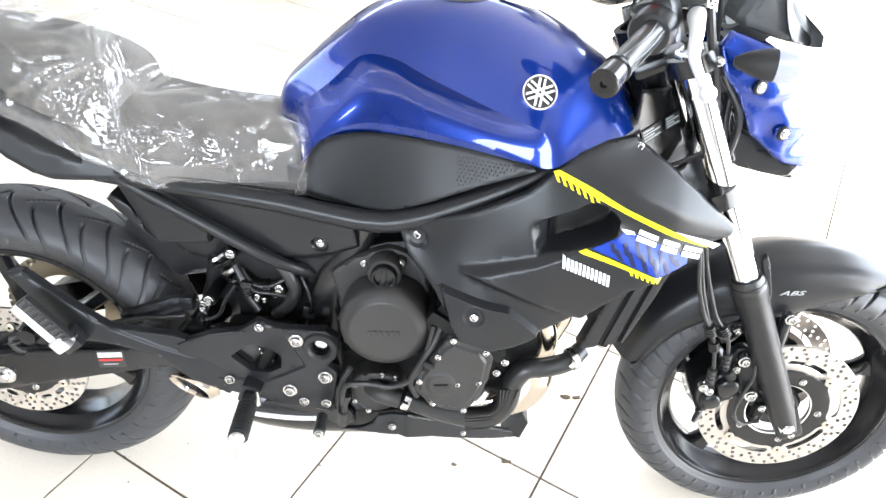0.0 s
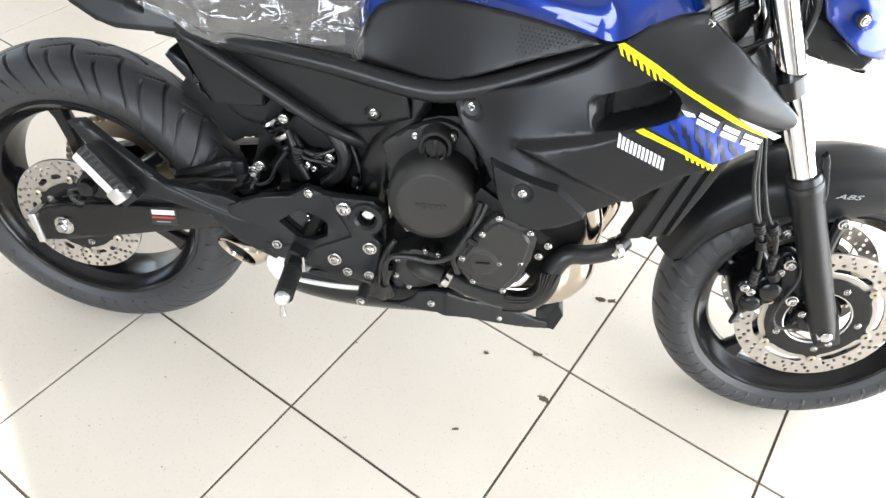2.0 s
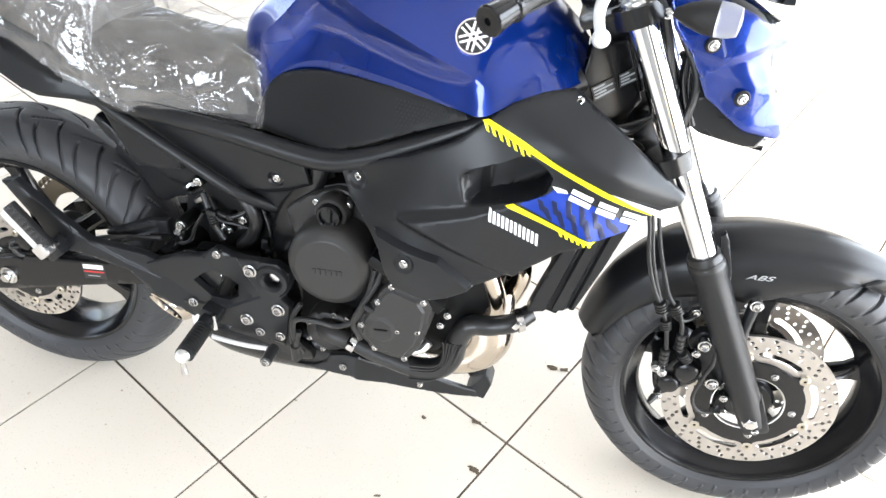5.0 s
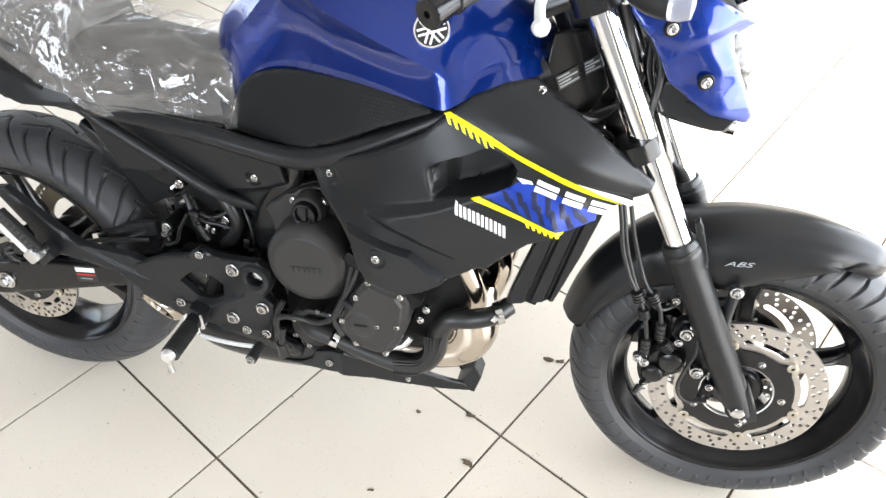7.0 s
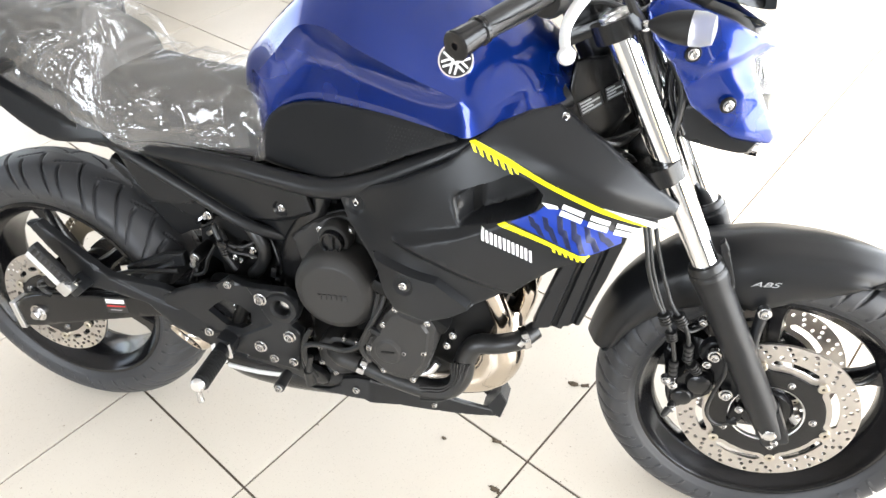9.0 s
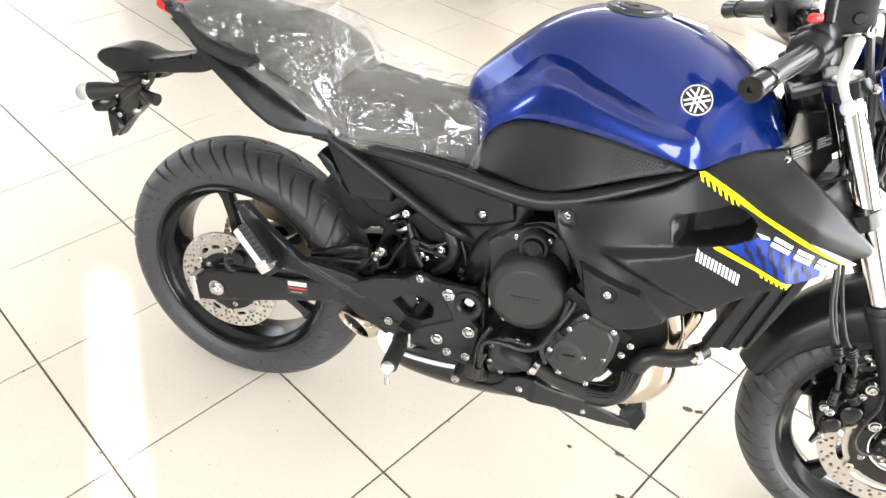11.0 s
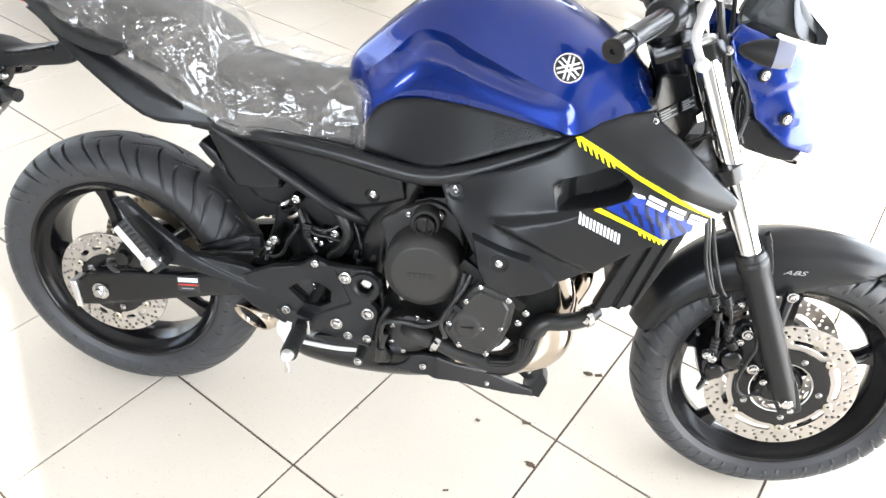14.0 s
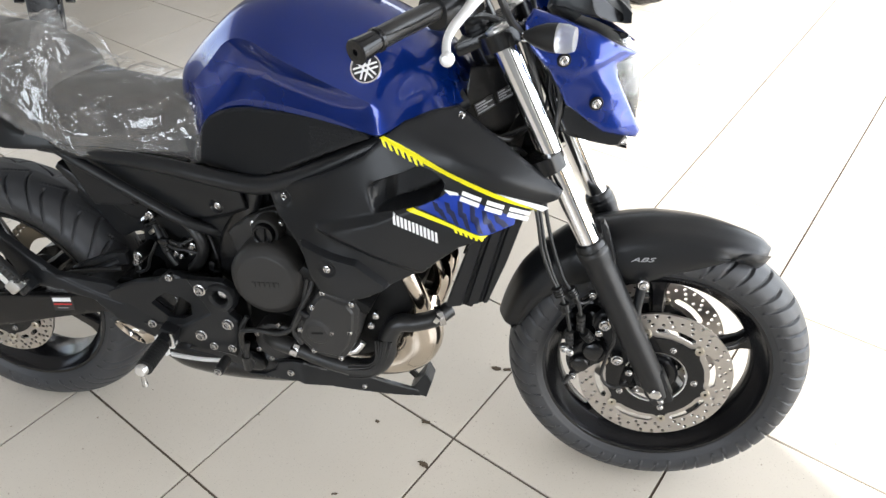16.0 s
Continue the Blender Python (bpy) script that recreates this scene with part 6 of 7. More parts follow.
meter = add("instrument_pod", both_sides(sheet([(1.190, 1.000), (1.200, 1.028), (1.213, 1.052), (1.226, 1.064), (1.245, 1.056), (1.282, 1.020), (1.315, 0.990), (1.316, 0.975), (1.28, 0.976), (1.215, 0.992)], surface([(1.18, 1.0, -0.056), (1.22, 1.06, -0.052), (1.31, 0.98, -0.034), (1.25, 1.0, -0.068)]), 0.08, 0.010, 0.012)), M_POD, label="grey instrument pod behind a small screen")
part("instrument_face", lathe([(0, 0.0), (0.041, 0.0), (0.043, -0.006)], (1.209, -0.012, 1.026), 40, (-0.85, -0.1, 0.5)), M_GREY, meter, "pale grey instrument dial")
part("face_ring", lathe([(0.040, 0.001), (0.041, 0.006), (0.047, 0.005), (0.050, -0.004), (0.050, -0.04), (0.038, -0.04)], (1.210, -0.012, 1.025), 44, (-0.85, -0.1, 0.5), closed=True), M_POD, meter)
for mir in (False, True):
    part("screen", (sheet([(1.245, 1.050), (1.285, 1.015), (1.318, 0.985), (1.312, 0.972), (1.26, 0.990)], surface([(1.245, 1.05, -0.055), (1.318, 0.98, -0.030), (1.26, 0.99, -0.074)]), 0.003, 0.002, 0.012, mirror=mir)), M_SATIN, meter)
turn_signal((1.157, -0.158, 0.973), (1.212, -0.170, 0.973), "black front turn signal with clear lens", 0.0215, 1.42)
turn_signal((1.157, 0.158, 0.973), (1.212, 0.170, 0.973), "black front turn signal with clear lens", 0.0215, 1.42)
add("signal_stalk", both_sides(tube([(1.195, -0.150, 0.970), (1.185, -0.115, 0.958), (1.178, -0.085, 0.950)], [0.011, 0.008, 0.010], 14)), M_GRIPPY, label="black rubber turn signal stalk")

# -- handlebar, grips, levers, mirrors' stems --
BAR = [(1.06, 0.03, 0.995), (1.075, 0.09, 1.004), (1.055, 0.15, 1.018), (1.01, 0.240, 1.006), (0.962, 0.324, 0.984)]
bar = add("handlebar", merged(tube([(x, -y, z) for x, y, z in BAR[::-1]] + [(1.06, 0, 0.995)] + BAR, 0.011, 14)), M_SATIN, label="black steel handlebar")
for s in (-1, 1):
    p = [Vector((1.040, s * 0.190, 1.015)), Vector((0.999, s * 0.261, 1.002)), Vector((0.975, s * 0.303, 0.991))]
    part("grip", tube(p, [0.0150, 0.0140, 0.0150], 20), M_HOSE, bar, "black rubber grip")
    part("bar_end", lathe([(0, 0.038), (0.004, 0.038), (0.0045, 0.042), (0.0115, 0.043), (0.0164, 0.042), (0.0178, 0.040), (0.0152, 0.010), (0.0148, 0.004), (0.0170, 0.003), (0.0170, -0.002), (0.015, -0.004)], p[2], 28, (p[2] - p[1]).normalized()), M_RIM, bar, "glossy black bar end weight")
    for k in range(7):
        a = k * math.tau / 7
        q = p[0].lerp(p[2], 0.5)
        ax = (p[2] - p[0]).normalized()
        u = ax.cross(Vector((0, 0, 1))).normalized()
        w_ = u.cross(ax)
        o = (u * math.cos(a) + w_ * math.sin(a)) * 0.0145
        part("grip_ridge", tube([p[0] + o, q + o * 0.98 + (u * -math.sin(a) + w_ * math.cos(a)) * 0.004, p[2] + o], 0.0012, 5), M_HOSE, bar)
    part("throttle_housing" if s < 0 else "switch_box", merged(block((0.052, 0.050, 0.062), pose(1.050, s * 0.158, 1.017, 0, -20, s * 28), 0.012), lathe([(0.012, 0.03), (0.026, 0.028), (0.030, 0.02), (0.030, 0.0)], (1.041, s * 0.174, 1.013), 24, (-0.42, s * 0.85, -0.15))), M_PLASTIC, bar)
    part("clutch_perch" if s > 0 else "brake_perch", merged(block((0.04, 0.028, 0.032), pose(1.075, s * 0.14, 1.012, 0, -20, 0), 0.006)), M_SATIN, bar)
    lv = [(1.098, 0.150, 1.030), (1.090, 0.175, 1.028), (1.083, 0.212, 1.018), (1.070, 0.262, 1.002), (1.068, 0.300, 0.991), (1.072, 0.322, 0.981)]
    lever = part("lever", tube([(x, s * y, z) for x, y, z in lv], [0.011, 0.012, 0.009, 0.0075, 0.006, 0.006], 14, flatten=0.75), M_WHITEMETAL, bar, "bare aluminium hand lever")
    part("lever_ball", lathe([(0, 0.0105), (0.006, 0.0088), (0.0098, 0.003), (0.0098, -0.003), (0.006, -0.0088), (0, -0.0105)], (1.074, s * 0.328, 0.976), 16, (0, 1, 0)), M_WHITEMETAL, bar)
    part("mirror_stem", tube([(1.055, s * 0.155, 1.03), (1.048, s * 0.165, 1.08), (1.035, s * 0.20, 1.15), (1.03, s * 0.26, 1.19)], [0.012, 0.008, 0.006, 0.006], 12), M_SATIN, bar)
    add("mirror", tube([(1.025, s * 0.21, 1.20), (1.03, s * 0.25, 1.215), (1.035, s * 0.31, 1.215), (1.04, s * 0.345, 1.205)], [0.025, 0.042, 0.04, 0.02], 18, flatten=0.35), M_PLASTIC, label="black plastic rear-view mirror")
    part("bar_clamp", block((0.034, 0.03, 0.05), pose(1.065, s * 0.05, 0.975, 0, -20, 0), 0.006), M_SATIN, bar)
part("kill_switch", merged(block((0.018, 0.012, 0.012), pose(1.034, -0.166, 1.054, 0, -15, 20), 0.004), lathe([(0, 0.008), (0.007, 0.006), (0.009, 0)], (1.030, -0.171, 1.053), 12, (-0.3, -0.3, 1))), M_RED, bar, "red engine kill switch")
res = add("brake_fluid_reservoir", block((0.058, 0.052, 0.050), pose(1.082, -0.130, 1.062, 0, -12, 8), 0.006), M_PLASTIC, label="black brake fluid reservoir on the bar")
part("reservoir_lid", block((0.062, 0.056, 0.012), pose(1.077, -0.130, 1.090, 0, -12, 8), 0.003), M_SATIN, res)
part("sight_glass", lathe([(0, 0.003), (0.007, 0.003), (0.009, 0.0), (0.009, -0.004)], (1.090, -0.157, 1.060), 20, (0.1, -1, 0)), M_LABEL, res)
bolt(1.112, -0.150, 1.045, 0.009, res, (0.6, -0.8, 0.2))
for pts, r in (
        ([(1.112, -0.145, 1.045), (1.122, -0.140, 1.015), (1.135, -0.125, 0.985), (1.155, -0.10, 0.95), (1.185, -0.085, 0.85), (1.20, -0.09, 0.74)], 0.0062),
        ([(1.05, -0.16, 0.99), (1.10, -0.10, 0.985), (1.16, -0.05, 0.93), (1.17, -0.05, 0.80)], 0.005),
        ([(1.10, -0.12, 1.06), (1.135, -0.09, 1.065), (1.155, -0.06, 1.03), (1.17, -0.04, 0.96)], 0.004),
        ([(1.18, -0.075, 0.93), (1.215, -0.085, 0.87), (1.21, -0.08, 0.79), (1.19, -0.06, 0.72)], 0.0055),
        ([(1.06, -0.10, 0.83), (1.10, -0.105, 0.80), (1.14, -0.09, 0.785), (1.165, -0.06, 0.80)], 0.005),
        ([(1.07, -0.09, 0.80), (1.12, -0.10, 0.775), (1.16, -0.08, 0.76), (1.18, -0.05, 0.70)], 0.0045),
        ([(1.10, -0.09, 0.78), (1.15, -0.085, 0.80), (1.19, -0.08, 0.83), (1.20, -0.06, 0.90)], 0.0035)):
    add("cable", tube(pts, r, 9), M_HOSE, label="black control cable by the steering head")
# side stand, down on the floor on the far side
stand = add("side_stand", tube([(0.63, 0.10, 0.30), (0.60, 0.17, 0.20), (0.58, 0.225, 0.062)], [0.014, 0.012, 0.011], 14), M_SATIN, label="black side stand on the floor")
part("stand_foot", block((0.05, 0.03, 0.012), pose(0.578, 0.232, 0.052, LEAN, 0, 0), 0.004), M_SATIN, stand)

# ---- clear polythene still wrapped round the seats ----
def wrap_mesh():
    rows = [(0.568, 0.070, 0.730, 0.775), (0.560, 0.092, 0.718, 0.822), (0.535, 0.098, 0.716, 0.832), (0.49, 0.104, 0.718, 0.838), (0.42, 0.118, 0.722, 0.838), (0.34, 0.126, 0.724, 0.844), (0.305, 0.126, 0.730, 0.850),
            (0.285, 0.120, 0.735, 0.868), (0.262, 0.120, 0.755, 0.910), (0.22, 0.120, 0.772, 0.930), (0.16, 0.116, 0.802, 0.931), (0.08, 0.109, 0.835, 0.946), (0.0, 0.100, 0.866, 0.956), (-0.06, 0.088, 0.884, 0.955), (-0.100, 0.070, 0.892, 0.948), (-0.116, 0.040, 0.905, 0.932)]
    nx, m, girth = 400, 180, 0.36
    st = stations(rows, nx)
    rng = np.random.default_rng(5)
    co = np.zeros((nx, m + 1, 3))
    out = np.zeros((nx, m + 1, 3))
    for i, (x, hw, zb, zt) in enumerate(st):
        a = math.pi * (np.arange(m + 1) / m * 1.12 - 0.06)
        c, s = np.cos(a), np.sin(a)
        co[i] = np.c_[np.full(m + 1, x), hw * np.sign(c) * np.abs(c) ** 0.5, zb + (zt - zb) * np.sign(s) * np.abs(s) ** 0.62 * np.where(s > 0, 1, 0.35)]
        out[i] = np.c_[np.zeros(m + 1), c, s]
    u = co[:, :, 0]
    v = np.broadcast_to(np.arange(m + 1) / m * girth, u.shape)
    # pulled folds: straight creases that run to the gather between the seats, along the hem, or slantwise
    folds = []
    for _ in range(30):
        ang, far = rng.uniform(0, math.tau), rng.uniform(0.02, 0.11)
        folds.append((0.27 + far * math.cos(ang), 0.24 + far * math.sin(ang), ang, rng.uniform(0.04, 0.10), rng.uniform(0.003, 0.006), rng.uniform(0.002, 0.005)))
    for _ in range(34):
        folds.append((rng.uniform(-0.1, 0.56), rng.uniform(0.06, 0.345), rng.choice((0.5, -0.5, 0.9, 2.0)) + rng.normal(0, 0.3), rng.uniform(0.04, 0.12), rng.uniform(0.003, 0.006), rng.uniform(0.0015, 0.004)))
    for _ in range(22):
        folds.append((rng.uniform(-0.08, 0.56), rng.uniform(0.325, 0.356), rng.normal(0, 0.15), rng.uniform(0.04, 0.10), rng.uniform(0.002, 0.004), rng.uniform(0.0015, 0.003)))
    lift, whiten = np.zeros_like(u), np.zeros_like(u)
    for cu, cv, ang, length, wide, high in folds:
        i0, i1 = np.searchsorted(-u[:, 0], (-(cu + length + 0.01), -(cu - length - 0.01)))
        du, dv = u[i0:i1] - cu, v[i0:i1] - cv
        along, off = du * math.cos(ang) + dv * math.sin(ang), du * -math.sin(ang) + dv * math.cos(ang)
        f = np.clip(1 - np.abs(off + 0.12 * along ** 2 / length) / wide, 0, 1) * np.clip((1 - np.abs(along) / length) * 2.5, 0, 1)
        lift[i0:i1] += f * high
        whiten[i0:i1] = np.maximum(whiten[i0:i1], f ** 3 * min(1, high / 0.004))
    # flat facets that meet in sharp creases: large all over, small where the film is crushed
    crushed = np.zeros_like(u)
    for pu, pv, size in ((0.42, 0.285, 0.040), (0.34, 0.290, 0.045), (0.30, 0.325, 0.035), (0.20, 0.300, 0.045), (0.12, 0.305, 0.030), (0.03, 0.300, 0.040), (0.25, 0.262, 0.030), (0.47, 0.335, 0.030)):
        crushed = np.maximum(crushed, np.exp(-(((u - pu) / size) ** 2 + ((v - pv) / (size * 0.55)) ** 2)))
    for cell, deep, mask in ((0.060, 0.0050, 1.0), (0.026, 0.0024, 0.25 + 0.75 * crushed), (0.011, 0.0016, crushed)):
        nu, nv = int(0.72 / cell) + 2, int(0.38 / cell) + 2
        seeds = (np.stack(np.meshgrid(np.arange(nu), np.arange(nv), indexing="ij"), -1) + rng.uniform(-0.45, 0.45, (nu, nv, 2))) * cell + (-0.13, -0.01)
        tilt = rng.normal(0, 1, (nu, nv, 2)) * deep / cell
        best, height = np.full(u.shape, 9.0), np.zeros_like(u)
        ci, cj = np.round((u + 0.13) / cell).astype(int), np.round((v + 0.01) / cell).astype(int)
        for di in (-1, 0, 1):
            for dj in (-1, 0, 1):
                a, b = np.clip(ci + di, 0, nu - 1), np.clip(cj + dj, 0, nv - 1)
                du, dv = u - seeds[a, b, 0], v - seeds[a, b, 1]
                d = np.hypot(du, dv)
                plane = du * tilt[a, b, 0] + dv * tilt[a, b, 1] + 0.35 * deep * (1 - d / cell)
                height = np.where(d < best, plane, height)
                best = np.minimum(best, d)
        lift += height * mask
    # the jumps between facets become short steep creases
    for _ in range(1):
        pad = np.pad(lift, 1, mode="edge")
        lift = (pad[1:-1, 1:-1] * 2 + pad[:-2, 1:-1] + pad[2:, 1:-1] + pad[1:-1, :-2] + pad[1:-1, 2:]) / 6
    steep = np.hypot(*np.gradient(lift)) / 0.0017
    whiten = np.maximum(whiten, np.clip((steep - 1.0) * 0.4, 0, 0.32))
    whiten = np.maximum(whiten, 0.30 * np.clip((v - 0.332) / 0.012, 0, 1))
    near = np.exp(-((u - 0.27) / 0.04) ** 2)
    co += out * (lift - 0.005 * near)[:, :, None]
    flat_co = co.reshape(-1, 3)
    soft = np.array([noise.noise(Vector(p) * 8) for p in flat_co])
    flat_co = flat_co + out.reshape(-1, 3) * (0.005 * soft)[:, None]
    faces = [(i * (m + 1) + k, i * (m + 1) + k + 1, (i + 1) * (m + 1) + k + 1, (i + 1) * (m + 1) + k) for i in range(nx - 1) for k in range(m)]
    me = bpy.data.meshes.new("plastic_cover")
    me.from_pydata(flat_co.tolist(), [], faces)
    me.shade_smooth()
    me.attributes.new("fold", "FLOAT", "POINT").data.foreach_set("value", whiten.ravel().astype(np.float32))
    me.attributes.new("crush", "FLOAT", "POINT").data.foreach_set("value", crushed.ravel().astype(np.float32))
    me.materials.append(M_FILM)
    return me


cover = tagged(new("plastic_cover", wrap_mesh()), "crumpled clear plastic film wrapped over the seats", "plastic cover")
cover.matrix_basis = bike.matrix_basis.copy()

# ---- other motorcycles parked in the row behind ----
def parked_motorcycle(m, label):
    """A dark road bike on its stand, its front wheel over the origin, nose along x."""
    o = tagged(new("motorcycle"), label, "motorcycle", "motorcycles parked in the row behind")
    o.matrix_basis = m
    fa, ra = Vector((0, 0, 0.300)), Vector((-1.40, 0, 0.312))
    fw = wheel("front_wheel", fa, FRONT_TYRE, 0.0475, 40, 420, front_groove, "black cast front wheel", o)
    wheel("rear_wheel", ra, REAR_TYRE, 0.0655, 10, 300, rear_groove, "black cast rear wheel", o)
    part("brake_disc", lathe([(0.10, 0.0025), (0.145, 0.0025), (0.145, -0.0025), (0.10, -0.0025)], fa + Vector((0, -0.068, 0)), 48, closed=True), M_STEEL, fw)
    part("disc_carrier", lathe([(0.03, 0.004), (0.10, 0.004), (0.10, -0.004), (0.03, -0.004)], fa + Vector((0, -0.066, 0)), 5, closed=True), M_STEEL, fw)
    for s in (-1, 1):
        part("fork_slider", tube([(0.02, s * 0.105, 0.27), (-0.09, s * 0.105, 0.50), (-0.15, s * 0.105, 0.62)], [0.022, 0.028, 0.030], 18), M_PLASTIC, o)
        part("fork_tube", tube([(-0.15, s * 0.105, 0.62), (-0.32, s * 0.105, 0.97)], 0.0205, 16, smooth=False), M_CHROME, o)
    part("axle", tube([(0, -0.13, 0.30), (0, 0.13, 0.30)], 0.013, 14, smooth=False), M_ZINC, o)
    part("caliper", block((0.09, 0.05, 0.06), pose(-0.10, -0.09, 0.37, 0, 40, 0), 0.012), M_DARK, o)
    arc = [(0.335 * math.cos(radians(a)), 0, 0.30 + 0.335 * math.sin(radians(a))) for a in range(50, 165, 8)]
    part("mudguard", tube(arc, [0.04] + [0.068] * (len(arc) - 2) + [0.05], 16, 0.03, flatten=1.0), M_SATIN, o)
    part("engine", merged(block((0.40, 0.34, 0.30), pose(-0.72, 0, 0.44), 0.05), block((0.20, 0.32, 0.26), pose(-0.52, 0, 0.60, 0, 28, 0), 0.03)), M_ENGINE, o)
    part("radiator", block((0.03, 0.30, 0.26), pose(-0.37, 0, 0.58, 0, -24, 0), 0.006), M_DARK, o)
    part("frame", merged(tube([(-0.34, -0.05, 0.88), (-0.55, -0.14, 0.76), (-0.80, -0.14, 0.68), (-0.95, -0.12, 0.48)], 0.02, 12), tube([(-0.34, 0.05, 0.88), (-0.55, 0.14, 0.76), (-0.80, 0.14, 0.68), (-0.95, 0.12, 0.48)], 0.02, 12)), M_SATIN, o)
    part("fuel_tank", tube([(-0.36, 0, 0.90), (-0.45, 0, 0.90), (-0.62, 0, 0.89), (-0.82, 0, 0.83), (-0.92, 0, 0.79)], [0.06, 0.12, 0.145, 0.11, 0.06], 24), M_SATIN, o)
    part("seat", tube([(-0.88, 0, 0.77), (-1.02, 0, 0.77), (-1.20, 0, 0.80), (-1.42, 0, 0.86), (-1.52, 0, 0.89)], [0.06, 0.10, 0.11, 0.09, 0.05], 20, flatten=0.6), M_SEAT, o)
    part("swingarm", merged(tube([(-0.88, -0.12, 0.41), (-1.40, -0.12, 0.312)], 0.028, 12, smooth=False), tube([(-0.88, 0.12, 0.41), (-1.40, 0.12, 0.312)], 0.028, 12, smooth=False)), M_SATIN, o)
    part("exhaust", tube([(-0.48, -0.08, 0.45), (-0.50, -0.10, 0.28), (-0.75, -0.12, 0.24), (-1.05, -0.16, 0.32), (-1.40, -0.18, 0.42)], [0.02, 0.02, 0.025, 0.045, 0.05], 16), M_EXHAUST, o)
    part("handlebar", tube([(-0.42, -0.36, 1.02), (-0.37, -0.16, 1.05), (-0.34, 0, 1.02), (-0.37, 0.16, 1.05), (-0.42, 0.36, 1.02)], 0.012, 12), M_SATIN, o)
    part("headlamp", tube([(-0.30, 0, 0.90), (-0.22, 0, 0.89), (-0.17, 0, 0.88)], [0.05, 0.09, 0.085], 24), M_SATIN, o)
    part("headlamp_lens", lathe([(0, 0.022), (0.05, 0.016), (0.08, 0.0), (0.08, -0.01)], (-0.168, 0, 0.88), 28, (1, 0, -0.1)), M_LENS, o)
    part("side_stand", tube([(-0.78, 0.10, 0.30), (-0.80, 0.21, 0.085)], 0.012, 12, smooth=False), M_SATIN, o)
    part("stand_foot", block((0.12, 0.035, 0.010), pose(-0.76, 0.225, 0.078, 12, 0, 0), 0.004), M_SATIN, o)
    return o


parked_motorcycle(pose(-1.25, 1.835, 0.001, -10, 0, -56), "dark motorcycle parked nose out behind")
parked_motorcycle(pose(-0.22, 2.97, 0.001, -10, 0, -55), "dark motorcycle parked nose out behind")
parked_motorcycle(pose(1.50, 2.78, 0.001, -10, 0, -40), "dark motorcycle parked nose out behind")

# ---- the shop: walls, ceiling, other bikes behind, tiled floor ----
def wall(name, lo, hi, openings=()):
    """A wall slab between two corners with rectangular openings through it, given as (from, to, sill, head) along its length."""
    bm = bmesh.new()
    along = 0 if hi[0] - lo[0] > hi[1] - lo[1] else 1
    cuts = sorted({lo[along], hi[along], *[v for o in openings for v in o[:2]]})
    for a, b in zip(cuts, cuts[1:]):
        op = [o for o in openings if o[0] <= a + 1e-6 and o[1] >= b - 1e-6]
        spans = [(lo[2], hi[2])] if not op else [s for s in ((lo[2], op[0][2]), (op[0][3], hi[2])) if s[1] - s[0] > 0.01]
        for z0, z1 in spans:
            c, s = [(lo[k] + hi[k]) / 2 for k in range(3)], [hi[k] - lo[k] for k in range(3)]
            c[along], s[along], c[2], s[2] = (a + b) / 2, b - a, (z0 + z1) / 2, z1 - z0
            made = bmesh.ops.create_cube(bm, size=1, matrix=Matrix.Translation(c) @ Matrix.Diagonal((*s, 1)))
    return tagged(part(name, bm, M_WALL), "plain grey painted shop wall", "wall", kind="structure")


# the north wall's high opening is assumed, it goes with the fill lamp
wall("wall_north", (-6.2, 7.0, 0), (4.7, 7.2, 3.6), [(-4.2, 3.0, 2.6, 3.4)])
wall("wall_south", (-6.2, -4.8, 0), (4.7, -4.6, 3.6), [(-1.9, 1.1, 1.3, 2.8), (3.42, 3.70, 0.0, 3.45)])
wall("wall_west", (-6.2, -4.6, 0), (-6.0, 7.0, 3.6), [(-1.4, 5.4, 0.4, 3.4)])
wall("wall_east", (4.5, -4.6, 0), (4.7, 7.0, 3.6), [(-3.3, 5.6, 0.0, 2.78)])
bm = bmesh.new()
bmesh.ops.create_cube(bm, size=1, matrix=Matrix.Translation((-0.75, 1.2, 3.7)) @ Matrix.Diagonal((10.9, 12.0, 0.2, 1)))
tagged(part("ceiling", bm, M_CEIL), "plain grey ceiling", "ceiling", kind="structure")
bm = bmesh.new()
bmesh.ops.create_cube(bm, size=1, matrix=Matrix.Translation((0, 0, -0.26)) @ Matrix.Diagonal((80, 80, 0.1, 1)))
tagged(part("ground", bm, material("street_concrete", (0.45, 0.43, 0.40), 0.9, grain=0.3, scale=40)), "pale concrete street outside", "ground", kind="structure")

# floor of square tiles laid at an angle to the bike
TILE, ANGLE, OX, OY = 0.4375, radians(63.07), 0.4426, -0.1960
bm = bmesh.new()
bmesh.ops.create_cube(bm, size=1, matrix=Matrix.Translation((-0.75, 1.2, -0.105)) @ Matrix.Diagonal((10.9, 12.0, 0.2, 1)))
floor = tagged(part("floor", bm, M_GROUT), "cream ceramic tile floor with dark dirty joints", "floor", kind="structure")


def tile_mesh():
    g = TILE / 2 - 0.0028
    bm = bmesh.new()
    bmesh.ops.create_cube(bm, size=1, matrix=Matrix.Translation((0, 0, -0.004)) @ Matrix.Diagonal((2 * g, 2 * g, 0.008, 1)))
    top = [e for e in bm.edges if all(v.co.z > -0.001 for v in e.verts)]
    bmesh.ops.bevel(bm, geom=top, offset=0.0005, segments=1, affect="EDGES")
    me = bpy.data.meshes.new("tile")
    bm.to_mesh(me)
    bm.free()
    me.materials.append(M_TILE)
    return me


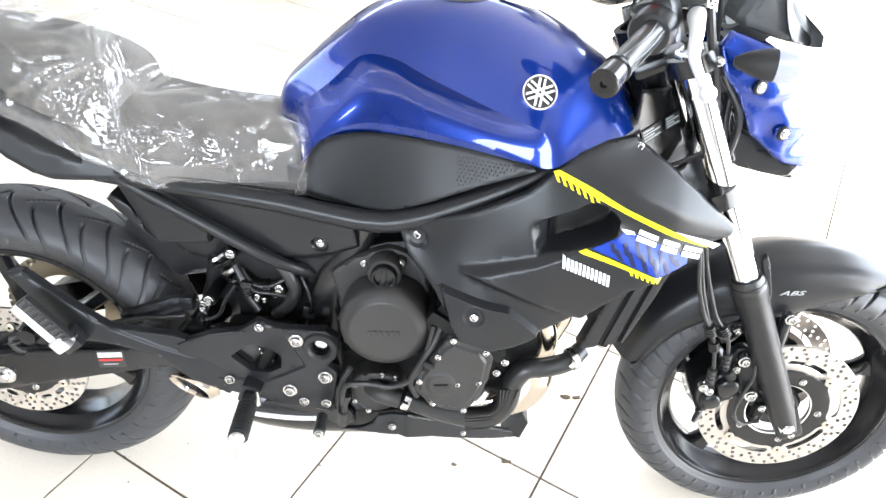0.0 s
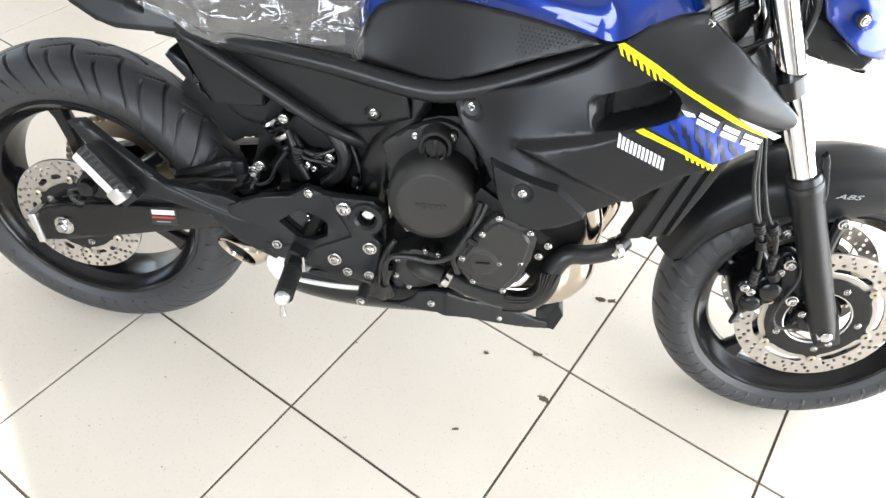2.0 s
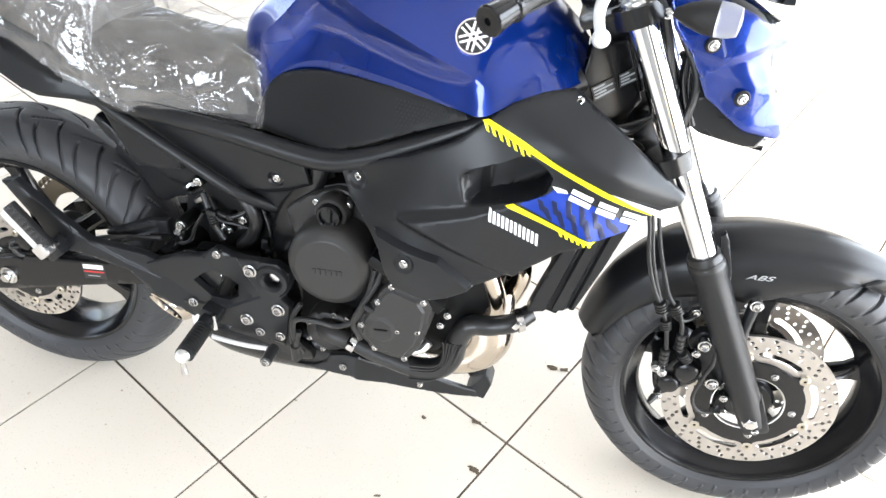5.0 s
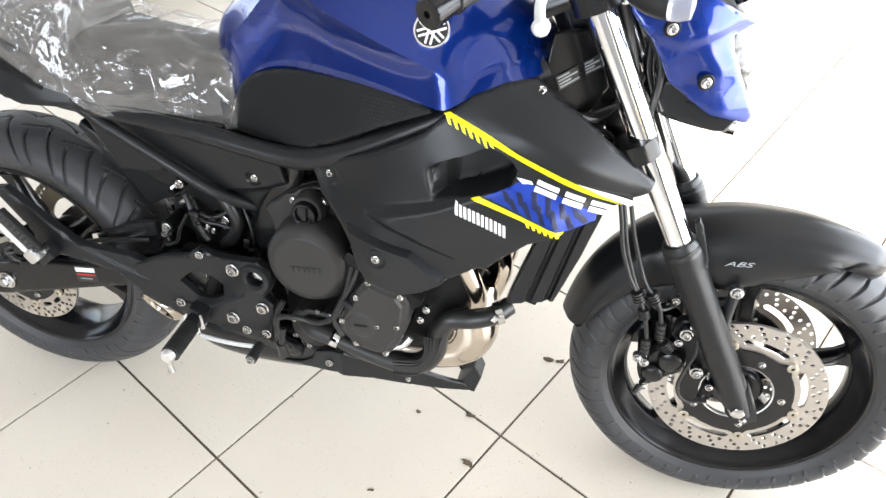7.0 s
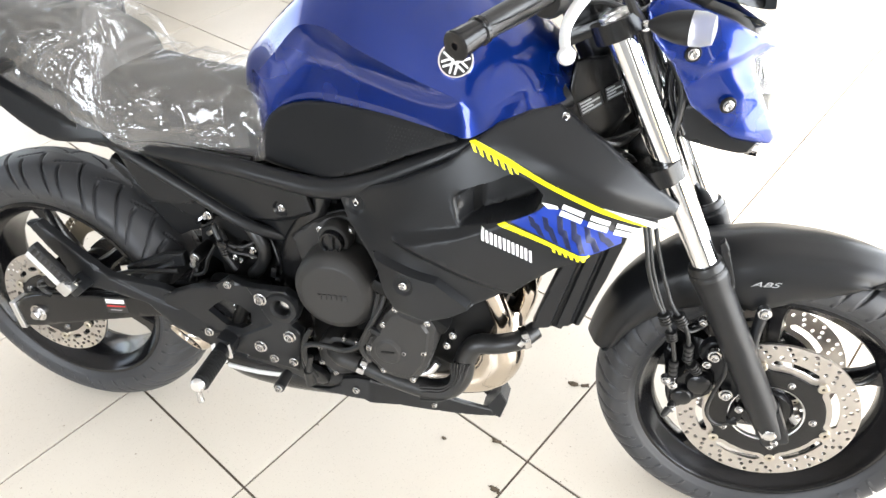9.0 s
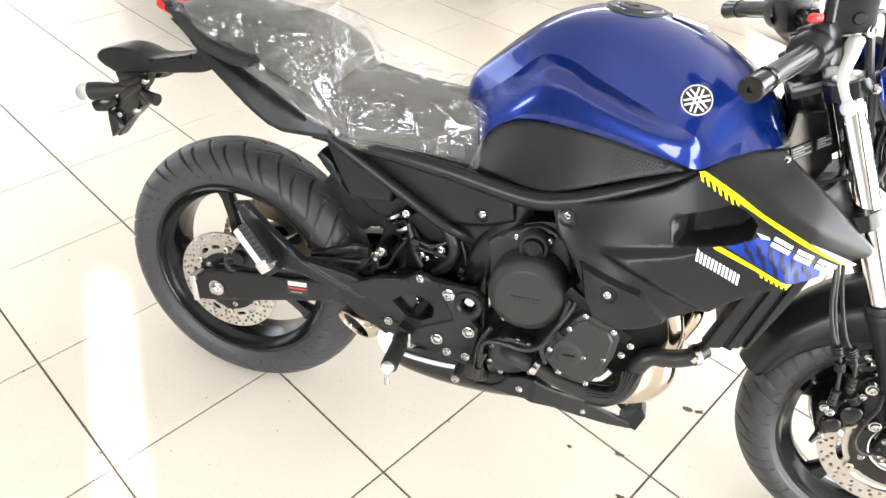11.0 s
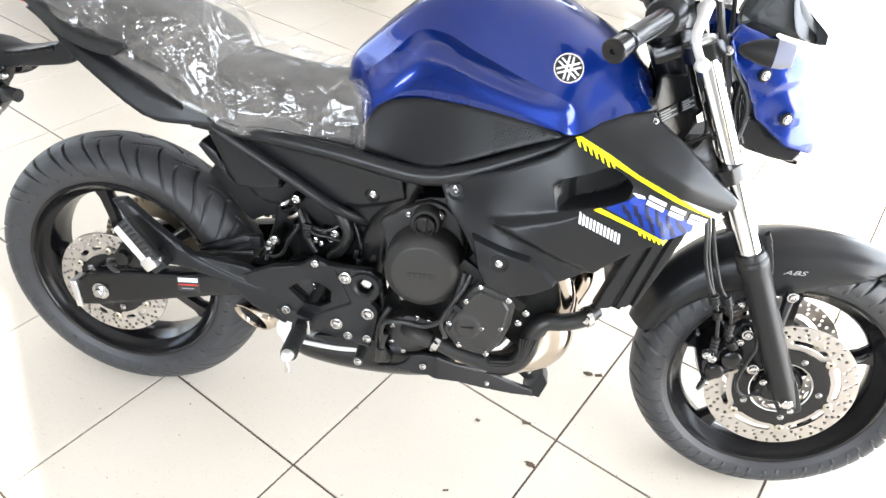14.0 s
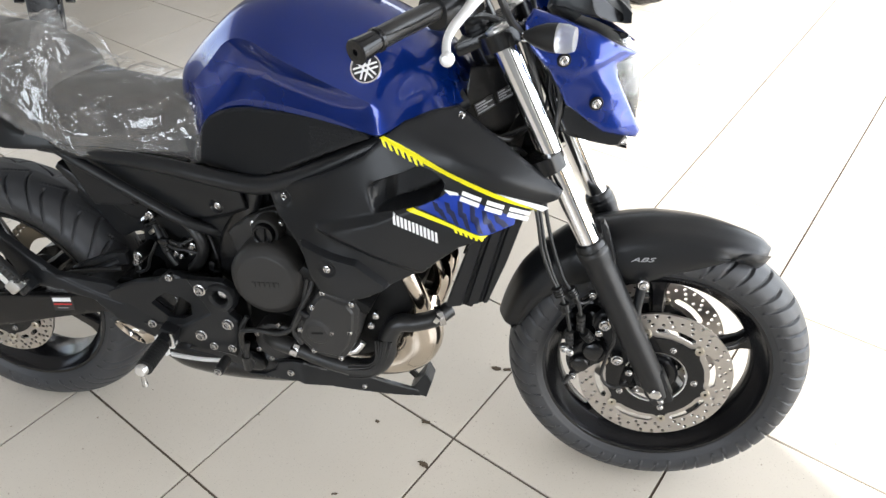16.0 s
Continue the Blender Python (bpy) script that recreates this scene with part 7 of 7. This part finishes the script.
_tile = tile_mesh()
_spots = []
for i in range(-30, 31):
    for j in range(-30, 31):
        a, b = (i + 0.5) * TILE, (j + 0.5) * TILE
        x, y = OX + a * math.cos(ANGLE) + b * math.sin(ANGLE), OY + a * math.sin(ANGLE) - b * math.cos(ANGLE)
        if -6.05 < x < 4.55 and -4.65 < y < 7.05:
            _spots.append((math.hypot(x - 0.2, (y - 1.2) * 0.9), x, y))
_spots.sort()
for k, (_, x, y) in enumerate(_spots[:290]):
    o = new("tile", _tile)
    o.parent = floor
    o.matrix_basis = pose(x, y, -0.0006 * random.random(), 0, 0, 63.07 + 90 * (k % 4))
co, faces = [], []
g = TILE / 2 - 0.0028
for _, x, y in _spots[290:]:
    n0 = len(co)
    for z, s in ((-0.006, 1), (0.0, 0.999)):
        for u, v in ((-1, -1), (1, -1), (1, 1), (-1, 1)):
            u, v = u * g * s, v * g * s
            co.append((x + u * math.cos(ANGLE) - v * math.sin(ANGLE), y + u * math.sin(ANGLE) + v * math.cos(ANGLE), z))
    faces += [(n0 + 4, n0 + 5, n0 + 6, n0 + 7)] + [(n0 + k, n0 + (k + 1) % 4, n0 + 4 + (k + 1) % 4, n0 + 4 + k) for k in range(4)]
me = bpy.data.meshes.new("far_tiles")
me.from_pydata(co, [], faces)
me.materials.append(M_TILE)
far = new("far_tiles", me)
far.parent = floor
tagged(far, kind="stuff")

# bits of dry leaf and grit on the tiles and along the joints
co, faces = [], []


def crumb(x, y, size):
    n0, m = len(co), 6
    turn = random.random() * 6.3
    for ring, z in ((1.0, 0.0), (0.7, 0.35)):
        for k in range(m):
            a = turn + k * math.tau / m
            r = size * ring * (0.6 + 0.7 * random.random()) * (1.0 if k % 3 else 1.5)
            co.append((x + r * math.cos(a), y + 0.6 * r * math.sin(a), 0.0004 + size * z * (0.4 + random.random())))
    faces.append(tuple(range(n0 + m, n0 + 2 * m)))
    faces.extend((n0 + k, n0 + (k + 1) % m, n0 + m + (k + 1) % m, n0 + m + k) for k in range(m))


for x, y, size in ((1.103, 0.2236, 0.011), (1.108, 0.219, 0.007), (1.131, 0.223, 0.009), (1.137, 0.221, 0.005), (0.976, -0.085, 0.010), (0.983, -0.090, 0.006), (0.968, -0.080, 0.005), (0.958, 0.030, 0.009), (0.950, 0.033, 0.005), (0.793, -0.190, 0.005), (0.838, 0.014, 0.007)):
    crumb(x, y, size)
for _ in range(320):
    x, y = random.uniform(-1.6, 2.2), random.uniform(-0.6, 2.2)
    crumb(x, y, 0.0005 + 0.0014 * random.random() ** 3)
for _ in range(260):
    i, w = random.randint(-6, 6), random.gauss(0, 0.004)
    v = random.uniform(-2, 2)
    a, b = (i * TILE + w, v) if random.random() < 0.5 else (v, i * TILE + w)
    crumb(OX + a * math.cos(ANGLE) + b * math.sin(ANGLE), OY + a * math.sin(ANGLE) - b * math.cos(ANGLE), 0.001 + 0.003 * random.random() ** 2)
me = bpy.data.meshes.new("floor_debris")
me.from_pydata(co, [], faces)
me.materials.append(M_LEAF)
tagged(new("floor_debris", me), "dry leaf bits and grit scattered on the tiles", "debris", kind="stuff")
